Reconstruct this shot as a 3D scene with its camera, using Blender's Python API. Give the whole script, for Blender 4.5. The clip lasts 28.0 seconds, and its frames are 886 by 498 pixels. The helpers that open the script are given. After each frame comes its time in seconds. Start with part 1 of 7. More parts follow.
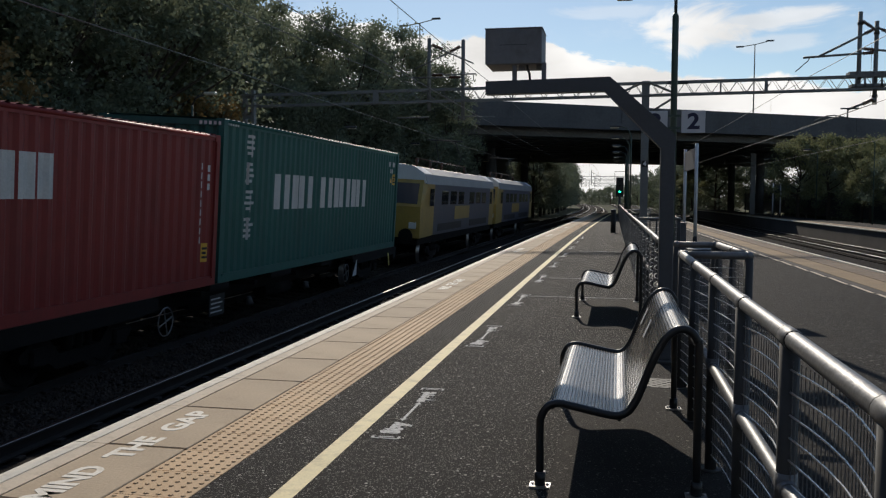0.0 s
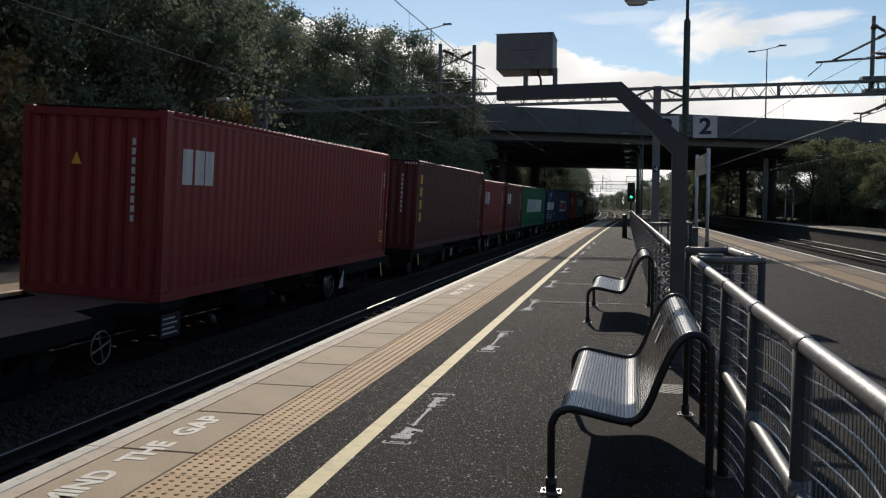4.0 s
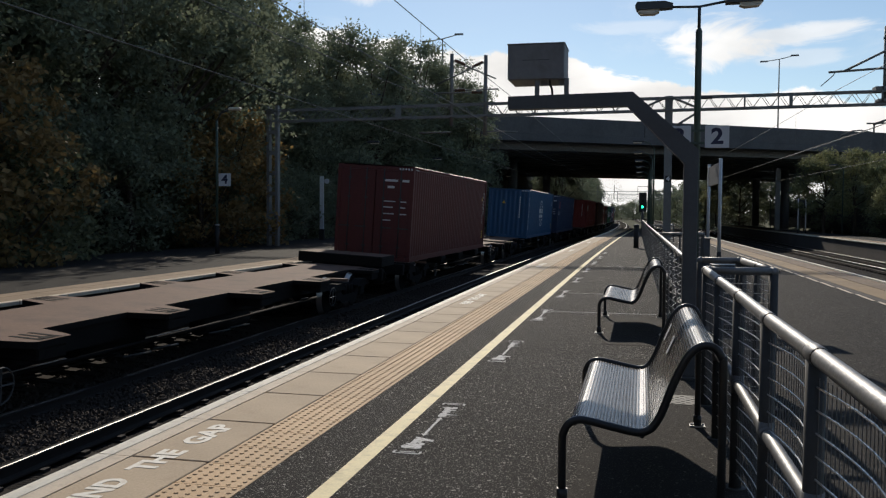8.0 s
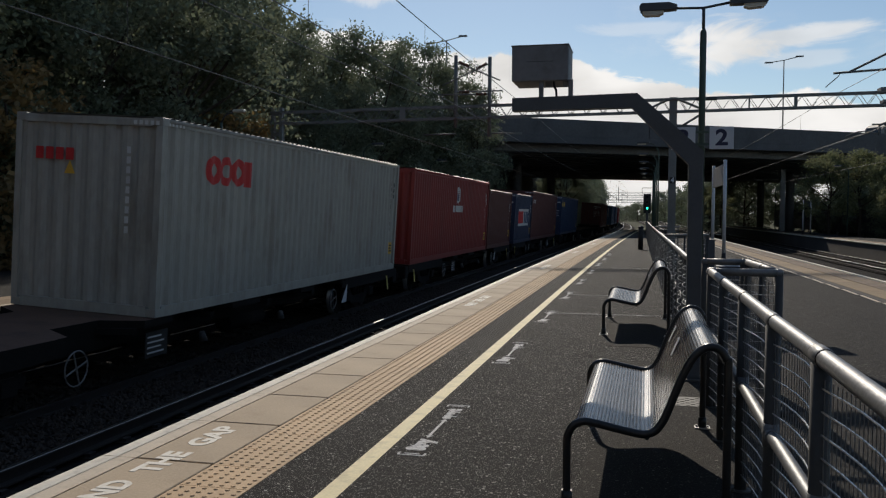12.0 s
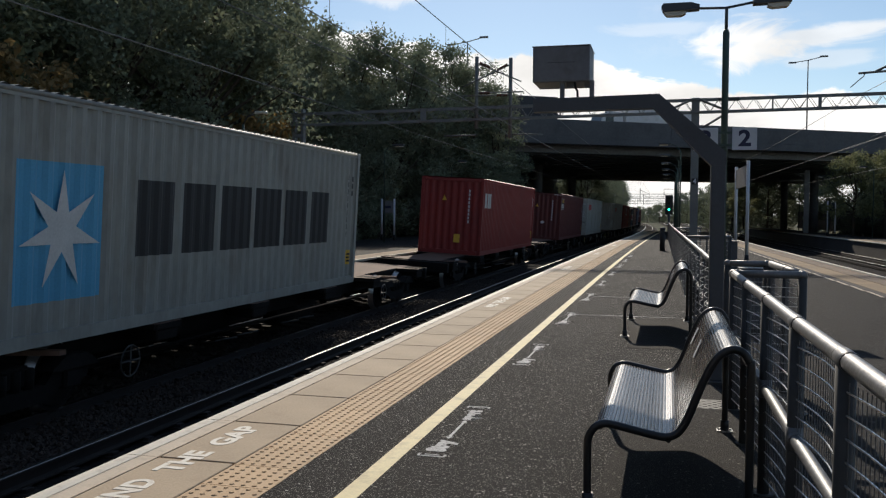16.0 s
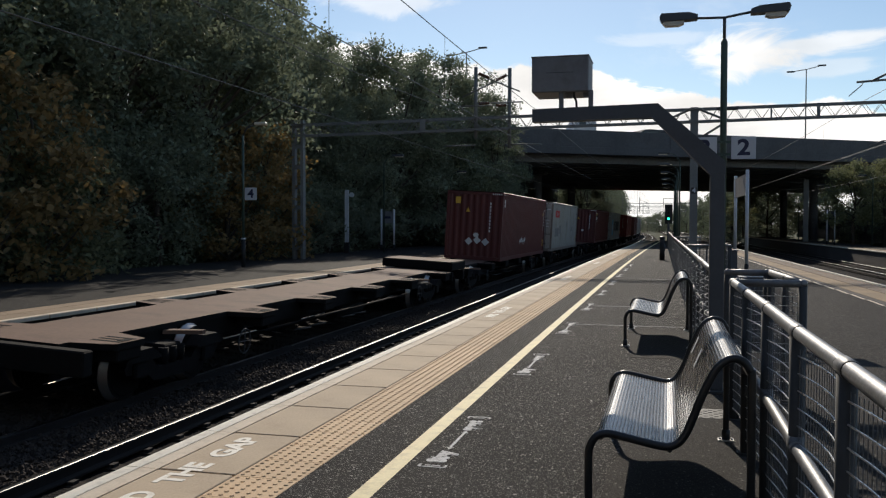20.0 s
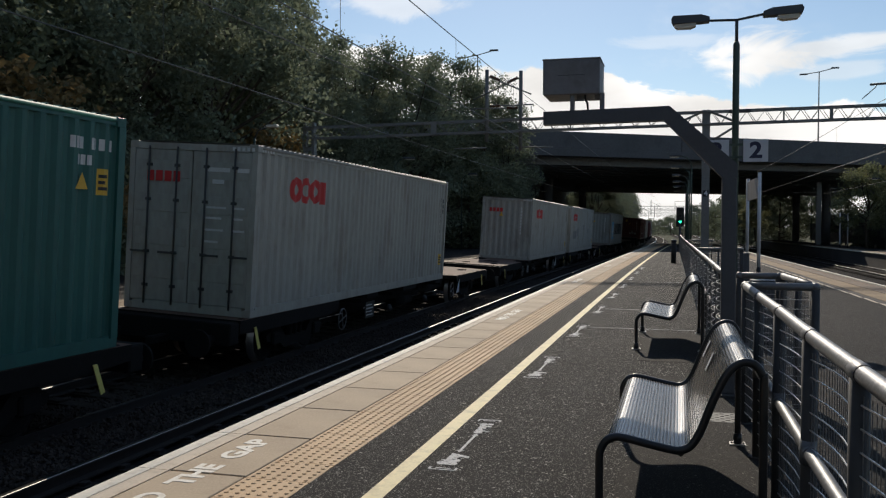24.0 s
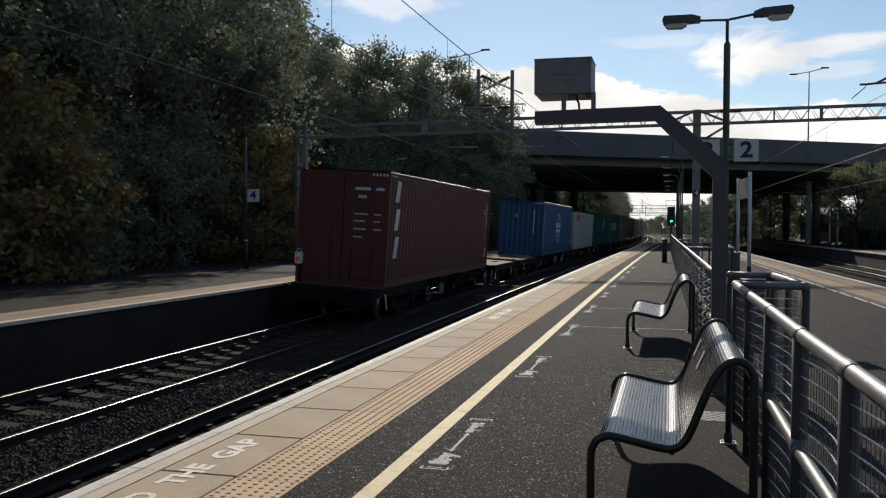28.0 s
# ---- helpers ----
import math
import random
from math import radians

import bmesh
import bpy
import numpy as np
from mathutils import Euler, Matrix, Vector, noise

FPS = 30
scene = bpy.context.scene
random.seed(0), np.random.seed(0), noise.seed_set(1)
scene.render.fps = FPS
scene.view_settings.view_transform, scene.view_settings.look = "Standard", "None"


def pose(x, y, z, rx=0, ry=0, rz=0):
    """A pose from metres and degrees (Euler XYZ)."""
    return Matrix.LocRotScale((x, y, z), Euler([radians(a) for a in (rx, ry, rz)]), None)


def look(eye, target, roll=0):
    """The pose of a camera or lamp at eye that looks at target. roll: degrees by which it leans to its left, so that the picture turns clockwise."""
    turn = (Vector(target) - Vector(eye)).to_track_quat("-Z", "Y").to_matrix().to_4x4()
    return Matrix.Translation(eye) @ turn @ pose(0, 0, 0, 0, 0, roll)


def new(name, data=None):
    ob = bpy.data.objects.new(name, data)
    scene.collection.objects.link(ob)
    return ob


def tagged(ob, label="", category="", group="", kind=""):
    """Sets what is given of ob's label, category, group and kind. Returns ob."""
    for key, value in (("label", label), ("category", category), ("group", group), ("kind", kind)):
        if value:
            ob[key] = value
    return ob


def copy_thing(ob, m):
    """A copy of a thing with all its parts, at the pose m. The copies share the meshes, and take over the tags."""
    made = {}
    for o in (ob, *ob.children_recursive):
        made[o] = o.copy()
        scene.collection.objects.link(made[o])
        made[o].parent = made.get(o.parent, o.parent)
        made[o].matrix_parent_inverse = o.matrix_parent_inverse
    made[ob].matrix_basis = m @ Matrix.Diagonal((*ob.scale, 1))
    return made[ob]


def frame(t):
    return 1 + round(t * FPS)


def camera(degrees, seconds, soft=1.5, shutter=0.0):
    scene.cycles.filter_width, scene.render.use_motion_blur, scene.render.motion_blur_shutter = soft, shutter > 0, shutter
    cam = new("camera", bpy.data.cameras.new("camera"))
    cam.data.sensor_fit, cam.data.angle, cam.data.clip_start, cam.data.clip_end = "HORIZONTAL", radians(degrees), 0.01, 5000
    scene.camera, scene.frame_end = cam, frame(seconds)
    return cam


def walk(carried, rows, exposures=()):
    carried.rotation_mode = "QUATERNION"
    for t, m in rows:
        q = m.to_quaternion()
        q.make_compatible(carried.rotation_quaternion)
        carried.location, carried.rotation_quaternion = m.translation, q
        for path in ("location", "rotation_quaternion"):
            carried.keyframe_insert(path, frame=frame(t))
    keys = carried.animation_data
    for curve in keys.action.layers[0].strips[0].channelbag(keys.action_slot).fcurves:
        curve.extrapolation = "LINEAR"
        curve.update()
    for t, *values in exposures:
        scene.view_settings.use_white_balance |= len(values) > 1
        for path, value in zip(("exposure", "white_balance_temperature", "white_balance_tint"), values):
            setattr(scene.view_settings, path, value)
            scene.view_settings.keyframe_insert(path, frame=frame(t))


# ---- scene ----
EXPOSURE = -0.06
cam = camera(54.13, 28.0, soft=1.25)
EYE_Z = 1.555

def head(turn, tilt, lean):
    """The hand-held camera at its one standing place, by its turn to the left, tilt and lean in degrees."""
    return pose(0, 0, EYE_Z, 90 + tilt, 0, turn) @ pose(0, 0, 0, 0, 0, lean)


walk(cam, [
    (0.0, head(11.429, -3.402, 0.283)),
    (0.5, head(11.338, -3.692, 0.306)),
    (1.0, head(11.333, -3.683, 0.266)),
    (1.5, head(11.609, -3.436, 0.241)),
    (2.0, head(11.818, -3.174, 0.205)),
    (2.5, head(11.825, -3.167, 0.182)),
    (3.0, head(11.909, -3.243, 0.304)),
    (3.5, head(12.137, -3.143, 0.213)),
    (5.5, head(12.212, -2.944, 0.556)),
    (6.0, head(12.375, -2.835, 0.527)),
    (6.5, head(12.560, -2.676, 0.428)),
    (7.0, head(12.673, -2.560, 0.536)),
    (7.5, head(12.731, -2.521, 0.528)),
    (8.0, head(12.886, -2.439, 0.404)),
    (8.5, head(13.035, -2.297, 0.303)),
    (9.0, head(13.396, -2.152, 0.235)),
    (9.5, head(13.671, -2.007, 0.188)),
    (10.0, head(13.773, -2.058, 0.162)),
    (10.5, head(13.678, -2.092, 0.088)),
    (11.0, head(13.366, -2.014, 0.081)),
    (11.5, head(13.241, -1.999, 0.168)),
    (12.0, head(13.172, -2.328, 0.328)),
    (12.5, head(12.993, -2.528, 0.377)),
    (14.5, head(13.766, -2.459, 0.326)),
    (15.0, head(14.131, -2.349, 0.356)),
    (15.5, head(14.433, -2.178, 0.435)),
    (16.0, head(14.530, -2.259, 0.371)),
    (16.5, head(14.591, -2.412, 0.360)),
    (17.0, head(14.440, -2.358, 0.357)),
    (17.5, head(14.525, -2.081, 0.234)),
    (18.0, head(14.643, -1.804, 0.177)),
    (18.5, head(14.781, -1.800, 0.190)),
    (19.0, head(14.850, -1.809, 0.171)),
    (19.5, head(14.774, -1.794, 0.152)),
    (20.0, head(14.522, -1.590, 0.140)),
    (20.5, head(14.498, -1.585, 0.139)),
    (21.0, head(14.535, -1.633, 0.127)),
    (21.5, head(14.720, -1.568, 0.149)),
    (23.5, head(15.317, -1.409, 0.176)),
    (24.0, head(15.233, -1.424, 0.239)),
    (24.5, head(15.220, -1.445, 0.271)),
    (25.0, head(15.216, -1.478, 0.254)),
    (25.5, head(15.137, -1.547, 0.295)),
    (26.0, head(15.120, -1.583, 0.209)),
    (26.5, head(15.064, -1.511, 0.166)),
    (27.0, head(15.058, -1.383, 0.199)),
    (27.5, head(14.934, -1.364, 0.319)),
    (28.0, head(14.676, -1.463, 0.235)),
], exposures=[(0.0, EXPOSURE - 0.13, 6500, 10), (6.0, EXPOSURE - 0.04, 6500, 10), (11.0, EXPOSURE, 6500, 10), (12.0, EXPOSURE - 0.27, 6510, 10), (13.5, EXPOSURE - 0.15, 6510, 10), (15.0, EXPOSURE - 0.03, 6520, 10),
                (17.0, EXPOSURE + 0.08, 6520, 10), (18.0, EXPOSURE - 0.05, 6530, 10), (20.0, EXPOSURE + 0.07, 6530, 10), (24.0, EXPOSURE - 0.03, 6540, 10), (28.0, EXPOSURE, 6550, 10)])

# ---------------------------------------------------------------- light
SUN_TURN, SUN_UP = 10.4, 30.8      # degrees to the left of the line of the tracks, degrees above the horizon


def make_world():
    world = bpy.data.worlds.new("sky")
    scene.world = world
    world.use_nodes = True
    nt = world.node_tree
    nt.nodes.clear()
    out = nt.nodes.new("ShaderNodeOutputWorld")
    bg = nt.nodes.new("ShaderNodeBackground")
    sky = nt.nodes.new("ShaderNodeTexSky")
    sky.sky_type = "NISHITA"
    sky.sun_disc = False
    sky.sun_elevation = radians(SUN_UP)
    sky.sun_rotation = radians(-SUN_TURN)
    sky.air_density, sky.dust_density, sky.ozone_density = 1.0, 0.15, 2.5
    coord = nt.nodes.new("ShaderNodeTexCoord")
    split = nt.nodes.new("ShaderNodeSeparateXYZ")
    nt.links.new(coord.outputs["Generated"], split.inputs[0])

    def maths(kind, *values):
        n = nt.nodes.new("ShaderNodeMath")
        n.operation = kind
        for k, v in enumerate(values):
            if isinstance(v, (int, float)):
                n.inputs[k].default_value = v
            else:
                nt.links.new(v, n.inputs[k])
        return n.outputs[0]

    def ramped(value, a, b, c=0.0, d=1.0):
        n = nt.nodes.new("ShaderNodeMapRange")
        n.interpolation_type = "SMOOTHSTEP"
        for key, v in (("From Min", a), ("From Max", b), ("To Min", c), ("To Max", d)):
            n.inputs[key].default_value = v
        nt.links.new(value, n.inputs["Value"])
        return n.outputs[0]

    def fuzz(stretch, detail, rough, twist, offset=(0, 0, 0)):
        place = nt.nodes.new("ShaderNodeMapping")
        place.inputs["Location"].default_value = offset
        place.inputs["Scale"].default_value = stretch
        nt.links.new(coord.outputs["Generated"], place.inputs["Vector"])
        n = nt.nodes.new("ShaderNodeTexNoise")
        n.inputs["Scale"].default_value, n.inputs["Detail"].default_value = 1.0, detail
        n.inputs["Roughness"].default_value, n.inputs["Distortion"].default_value = rough, twist
        nt.links.new(place.outputs[0], n.inputs["Vector"])
        return n.outputs["Fac"]

    # a bank of heaped cloud all round, higher on the left, with a crisp uneven top
    puff = fuzz((11.0, 11.0, 22.0), 10.0, 0.60, 0.3)
    height = maths("MULTIPLY_ADD", split.outputs["X"], 0.165, split.outputs["Z"])
    over = maths("SUBTRACT", maths("MULTIPLY_ADD", puff, 0.080, 0.152 - 0.040), height)
    bank = ramped(over, -0.001, 0.006)
    gaps = ramped(fuzz((7.0, 7.0, 30.0), 6.0, 0.55, 0.4, (3.1, 0.4, 1.7)), 0.60, 0.74, 1.0, 0.45)
    bank = maths("MULTIPLY", bank, gaps)
    # separate drifting clouds: place across and up, half width and half height
    drift = fuzz((11.0, 11.0, 24.0), 8.0, 0.6, 0.8, (0.7, 0.0, 2.2))
    cover = bank
    for x, z, wide, high, thick in ((0.080, 0.182, 0.052, 0.030, 0.92), (0.155, 0.189, 0.090, 0.011, 0.70), (0.165, 0.163, 0.075, 0.009, 0.35), (-0.010, 0.203, 0.065, 0.009, 0.28),
                                    (0.105, 0.266, 0.085, 0.030, 0.75), (-0.30, 0.25, 0.10, 0.02, 0.5), (0.36, 0.24, 0.12, 0.03, 0.6)):
        near = nt.nodes.new("ShaderNodeMapping")
        near.inputs["Location"].default_value = (-x / wide, 0, -z / high)
        near.inputs["Scale"].default_value = (1 / wide, 0, 1 / high)
        nt.links.new(coord.outputs["Generated"], near.inputs["Vector"])
        far = nt.nodes.new("ShaderNodeVectorMath")
        far.operation = "LENGTH"
        nt.links.new(near.outputs[0], far.inputs[0])
        edge = maths("SUBTRACT", maths("MULTIPLY_ADD", drift, 2.9, -0.62), far.outputs["Value"])
        cover = maths("MAXIMUM", cover, ramped(edge, -0.20, 0.50, 0.0, thick))
    # thin high veil
    veil = ramped(fuzz((3.4, 3.4, 8.0), 8.0, 0.62, 0.5, (1.35, 0.2, 0.4)), 0.50, 0.75, 0.0, 0.35)
    cover = maths("MAXIMUM", cover, veil)
    mix = nt.nodes.new("ShaderNodeMixRGB")
    shade = fuzz((6.7, 6.7, 17.0), 7.0, 0.5, 0.0)
    tone = nt.nodes.new("ShaderNodeValToRGB")
    tone.color_ramp.elements[0].position, tone.color_ramp.elements[0].color = 0.36, (8.1, 7.95, 7.7, 1)
    tone.color_ramp.elements[1].position, tone.color_ramp.elements[1].color = 0.60, (10.4, 10.2, 9.9, 1)
    nt.links.new(shade, tone.inputs[0])
    nt.links.new(tone.outputs[0], mix.inputs["Color2"])
    nt.links.new(cover, mix.inputs["Fac"])
    clear = nt.nodes.new("ShaderNodeMixRGB")
    clear.blend_type = "MULTIPLY"
    clear.inputs["Fac"].default_value = 1.0
    clear.inputs["Color2"].default_value = (0.90, 0.895, 0.875, 1)
    nt.links.new(sky.outputs[0], clear.inputs["Color1"])
    nt.links.new(clear.outputs[0], mix.inputs["Color1"])
    nt.links.new(mix.outputs[0], bg.inputs["Color"])
    bg.inputs["Strength"].default_value = 0.112
    nt.links.new(bg.outputs[0], out.inputs["Surface"])


make_world()
lamp = bpy.data.lights.new("sun", "SUN")
lamp.energy, lamp.angle, lamp.color = 3.6, radians(0.53), (1.0, 0.90, 0.76)
sun = new("sun", lamp)
_up, _turn = radians(SUN_UP), radians(SUN_TURN)
sun.matrix_world = look((-math.sin(_turn) * math.cos(_up) * 100, math.cos(_turn) * math.cos(_up) * 100, math.sin(_up) * 100), (0, 0, 0))

# ---------------------------------------------------------------- materials
def surface(name, base, rough=0.7, metal=0.0, var=0.25, grain=40.0, patch=1.2, bump=0.15, stain=None, stain_amount=0.0, stain_scale=2.5,
            random_tint=0.0, spec=0.5, stretch=(1, 1, 1), bump_dist=0.01):
    """A weathered surface: base colour varied at two scales, optional stains, fine relief."""
    m = bpy.data.materials.new(name)
    m.use_nodes = True
    nt = m.node_tree
    b = nt.nodes["Principled BSDF"]
    b.inputs["Roughness"].default_value = rough
    b.inputs["Metallic"].default_value = metal
    b.inputs["Specular IOR Level"].default_value = spec
    co = nt.nodes.new("ShaderNodeTexCoord")
    mp = nt.nodes.new("ShaderNodeMapping")
    mp.inputs["Scale"].default_value = stretch
    nt.links.new(co.outputs["Object"], mp.inputs["Vector"])
    fine = nt.nodes.new("ShaderNodeTexNoise")
    fine.inputs["Scale"].default_value, fine.inputs["Detail"].default_value = grain, 4.0
    wide = nt.nodes.new("ShaderNodeTexNoise")
    wide.inputs["Scale"].default_value, wide.inputs["Detail"].default_value = patch, 5.0
    for n in (fine, wide):
        nt.links.new(mp.outputs[0], n.inputs["Vector"])
    both = nt.nodes.new("ShaderNodeMath")
    both.operation = "ADD"
    nt.links.new(fine.outputs["Fac"], both.inputs[0])
    nt.links.new(wide.outputs["Fac"], both.inputs[1])
    rng = nt.nodes.new("ShaderNodeMapRange")
    rng.inputs["From Min"].default_value, rng.inputs["From Max"].default_value = 0.6, 1.4
    rng.inputs["To Min"].default_value, rng.inputs["To Max"].default_value = 1 - var, 1 + var
    nt.links.new(both.outputs[0], rng.inputs["Value"])
    value = rng.outputs[0]
    if random_tint:
        info = nt.nodes.new("ShaderNodeObjectInfo")
        r2 = nt.nodes.new("ShaderNodeMapRange")
        r2.inputs["To Min"].default_value, r2.inputs["To Max"].default_value = 1 - random_tint, 1 + random_tint
        nt.links.new(info.outputs["Random"], r2.inputs["Value"])
        mul = nt.nodes.new("ShaderNodeMath")
        mul.operation = "MULTIPLY"
        nt.links.new(value, mul.inputs[0])
        nt.links.new(r2.outputs[0], mul.inputs[1])
        value = mul.outputs[0]
    col = nt.nodes.new("ShaderNodeVectorMath")
    col.operation = "SCALE"
    col.inputs[0].default_value = base
    nt.links.new(value, col.inputs["Scale"])
    colour = col.outputs[0]
    if stain:
        sn = nt.nodes.new("ShaderNodeTexNoise")
        sn.inputs["Scale"].default_value, sn.inputs["Detail"].default_value, sn.inputs["Roughness"].default_value = stain_scale, 7.0, 0.65
        nt.links.new(mp.outputs[0], sn.inputs["Vector"])
        sr = nt.nodes.new("ShaderNodeMapRange")
        sr.inputs["From Min"].default_value, sr.inputs["From Max"].default_value = 0.50, 0.68
        sr.inputs["To Max"].default_value = stain_amount
        nt.links.new(sn.outputs["Fac"], sr.inputs["Value"])
        mx = nt.nodes.new("ShaderNodeMixRGB")
        mx.inputs["Color2"].default_value = (*stain, 1)
        nt.links.new(sr.outputs[0], mx.inputs["Fac"])
        nt.links.new(colour, mx.inputs["Color1"])
        colour = mx.outputs[0]
    nt.links.new(colour, b.inputs["Base Color"])
    if bump:
        bp = nt.nodes.new("ShaderNodeBump")
        bp.inputs["Strength"].default_value, bp.inputs["Distance"].default_value = bump, bump_dist
        nt.links.new(fine.outputs["Fac"], bp.inputs["Height"])
        nt.links.new(bp.outputs[0], b.inputs["Normal"])
    return m


def speckled(name, base, chip, rough=0.85, scale=110.0, share=0.16, bump=0.5, random_tint=0.0):
    """A surface of small stones in a binder: asphalt, exposed aggregate."""
    m = surface(name, base, rough, var=0.3, grain=60, patch=0.55, bump=0, random_tint=random_tint, stain=tuple(c * 0.55 for c in base), stain_amount=0.7, stain_scale=0.7)
    nt = m.node_tree
    b = nt.nodes["Principled BSDF"]
    b.inputs["Specular IOR Level"].default_value = 0.12
    co = nt.nodes.new("ShaderNodeTexCoord")
    vo = nt.nodes.new("ShaderNodeTexVoronoi")
    vo.inputs["Scale"].default_value = scale
    nt.links.new(co.outputs["Object"], vo.inputs["Vector"])
    sep = nt.nodes.new("ShaderNodeSeparateColor")
    nt.links.new(vo.outputs["Color"], sep.inputs[0])
    lt = nt.nodes.new("ShaderNodeMath")
    lt.operation = "LESS_THAN"
    lt.inputs[1].default_value = share
    nt.links.new(sep.outputs[0], lt.inputs[0])
    old = b.inputs["Base Color"].links[0].from_socket
    mx = nt.nodes.new("ShaderNodeMixRGB")
    mx.inputs["Color2"].default_value = (*chip, 1)
    nt.links.new(lt.outputs[0], mx.inputs["Fac"])
    nt.links.new(old, mx.inputs["Color1"])
    nt.links.new(mx.outputs[0], b.inputs["Base Color"])
    # a few larger, brighter stones
    vb = nt.nodes.new("ShaderNodeTexVoronoi")
    vb.inputs["Scale"].default_value = scale * 0.45
    nt.links.new(co.outputs["Object"], vb.inputs["Vector"])
    sb = nt.nodes.new("ShaderNodeSeparateColor")
    nt.links.new(vb.outputs["Color"], sb.inputs[0])
    lb = nt.nodes.new("ShaderNodeMath")
    lb.operation = "LESS_THAN"
    lb.inputs[1].default_value = share * 0.16
    nt.links.new(sb.outputs[0], lb.inputs[0])
    m2 = nt.nodes.new("ShaderNodeMixRGB")
    m2.inputs["Color2"].default_value = (*[min(0.6, c * 1.5) for c in chip], 1)
    nt.links.new(lb.outputs[0], m2.inputs["Fac"])
    nt.links.new(mx.outputs[0], m2.inputs["Color1"])
    nt.links.new(m2.outputs[0], b.inputs["Base Color"])
    bp = nt.nodes.new("ShaderNodeBump")
    bp.inputs["Strength"].default_value, bp.inputs["Distance"].default_value = bump, 0.006
    nt.links.new(vo.outputs["Distance"], bp.inputs["Height"])
    nt.links.new(bp.outputs[0], b.inputs["Normal"])
    return m


def leafy(name, dark, light, rough=0.72):
    """Leaves, each of its own shade, a little light passing through."""
    m = bpy.data.materials.new(name)
    m.use_nodes = True
    nt = m.node_tree
    b = nt.nodes["Principled BSDF"]
    b.inputs["Roughness"].default_value = rough
    b.inputs["Specular IOR Level"].default_value = 0.2
    geo = nt.nodes.new("ShaderNodeNewGeometry")
    rp = nt.nodes.new("ShaderNodeValToRGB")
    rp.color_ramp.elements[0].color = (*dark, 1)
    rp.color_ramp.elements[1].color = (*light, 1)
    nt.links.new(geo.outputs["Random Per Island"], rp.inputs[0])
    nt.links.new(rp.outputs[0], b.inputs["Base Color"])
    tr = nt.nodes.new("ShaderNodeBsdfTranslucent")
    through_leaf = nt.nodes.new("ShaderNodeVectorMath")
    through_leaf.operation = "SCALE"
    through_leaf.inputs["Scale"].default_value = 1.7
    nt.links.new(rp.outputs[0], through_leaf.inputs[0])
    nt.links.new(through_leaf.outputs[0], tr.inputs["Color"])
    mx = nt.nodes.new("ShaderNodeMixShader")
    mx.inputs[0].default_value = 0.26
    nt.links.new(b.outputs[0], mx.inputs[1])
    nt.links.new(tr.outputs[0], mx.inputs[2])
    nt.links.new(mx.outputs[0], nt.nodes["Material Output"].inputs["Surface"])
    return m


def glowing(name, colour, strength):
    m = bpy.data.materials.new(name)
    m.use_nodes = True
    b = m.node_tree.nodes["Principled BSDF"]
    b.inputs["Base Color"].default_value = (*colour, 1)
    b.inputs["Emission Color"].default_value = (*colour, 1)
    b.inputs["Emission Strength"].default_value = strength
    return m


def glassy(name, tint=(0.02, 0.025, 0.03)):
    m = bpy.data.materials.new(name)
    m.use_nodes = True
    b = m.node_tree.nodes["Principled BSDF"]
    b.inputs["Base Color"].default_value = (*tint, 1)
    b.inputs["Roughness"].default_value = 0.06
    return m


ASPHALT = speckled("asphalt", (0.031, 0.029, 0.027), (0.30, 0.285, 0.26), scale=190, share=0.07, bump=0.9)
# tree shade over the far platform is put into this darker base
ASPHALT_FAR = speckled("worn_shaded_asphalt", (0.020, 0.019, 0.018), (0.055, 0.053, 0.050), scale=60, share=0.12)
SLAB = surface("concrete_slab", (0.47, 0.365, 0.25), 0.85, var=0.16, grain=55, patch=1.6, bump=0.25, stain=(0.33, 0.24, 0.155), stain_amount=0.35, random_tint=0.08)
TACTILE = surface("buff_tactile_concrete", (0.60, 0.41, 0.235), 0.8, var=0.16, grain=70, patch=2.0, bump=0.2, stain=(0.30, 0.22, 0.15), stain_amount=0.4, random_tint=0.06)
CREAM = surface("cream_worn_edge_band", (0.62, 0.52, 0.40), 0.8, var=0.12, grain=50, patch=3, bump=0.15, stain=(0.30, 0.24, 0.17), stain_amount=0.5, stain_scale=6)
WHITE_PAINT = surface("worn_white_paint", (0.80, 0.74, 0.62), 0.7, var=0.12, grain=50, patch=3, bump=0.15, stain=(0.40, 0.34, 0.26), stain_amount=0.45, stain_scale=9)
LETTER_PAINT = surface("white_letter_paint", (0.82, 0.77, 0.67), 0.7, var=0.1, grain=60, bump=0.1, stain=(0.50, 0.41, 0.30), stain_amount=0.45, stain_scale=12)
YELLOW_PAINT = surface("worn_yellow_paint", (0.82, 0.70, 0.41), 0.75, var=0.12, grain=60, patch=2, bump=0.2, stain=(0.35, 0.30, 0.18), stain_amount=0.45, stain_scale=6)
SPRAY = surface("white_stencil_spray", (0.55, 0.55, 0.55), 0.8, var=0.25, grain=90, bump=0.1, stain=(0.10, 0.10, 0.10), stain_amount=0.8, stain_scale=30)
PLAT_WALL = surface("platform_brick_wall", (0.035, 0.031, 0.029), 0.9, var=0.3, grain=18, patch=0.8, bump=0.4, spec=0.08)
JOINT = surface("dark_joint", (0.022, 0.019, 0.016), 0.95, var=0.2, bump=0.1)
BALLAST = surface("ballast_stone", (0.060, 0.050, 0.043), 0.9, var=0.35, grain=30, patch=1.5, bump=0.4, random_tint=0.0, spec=0.08)
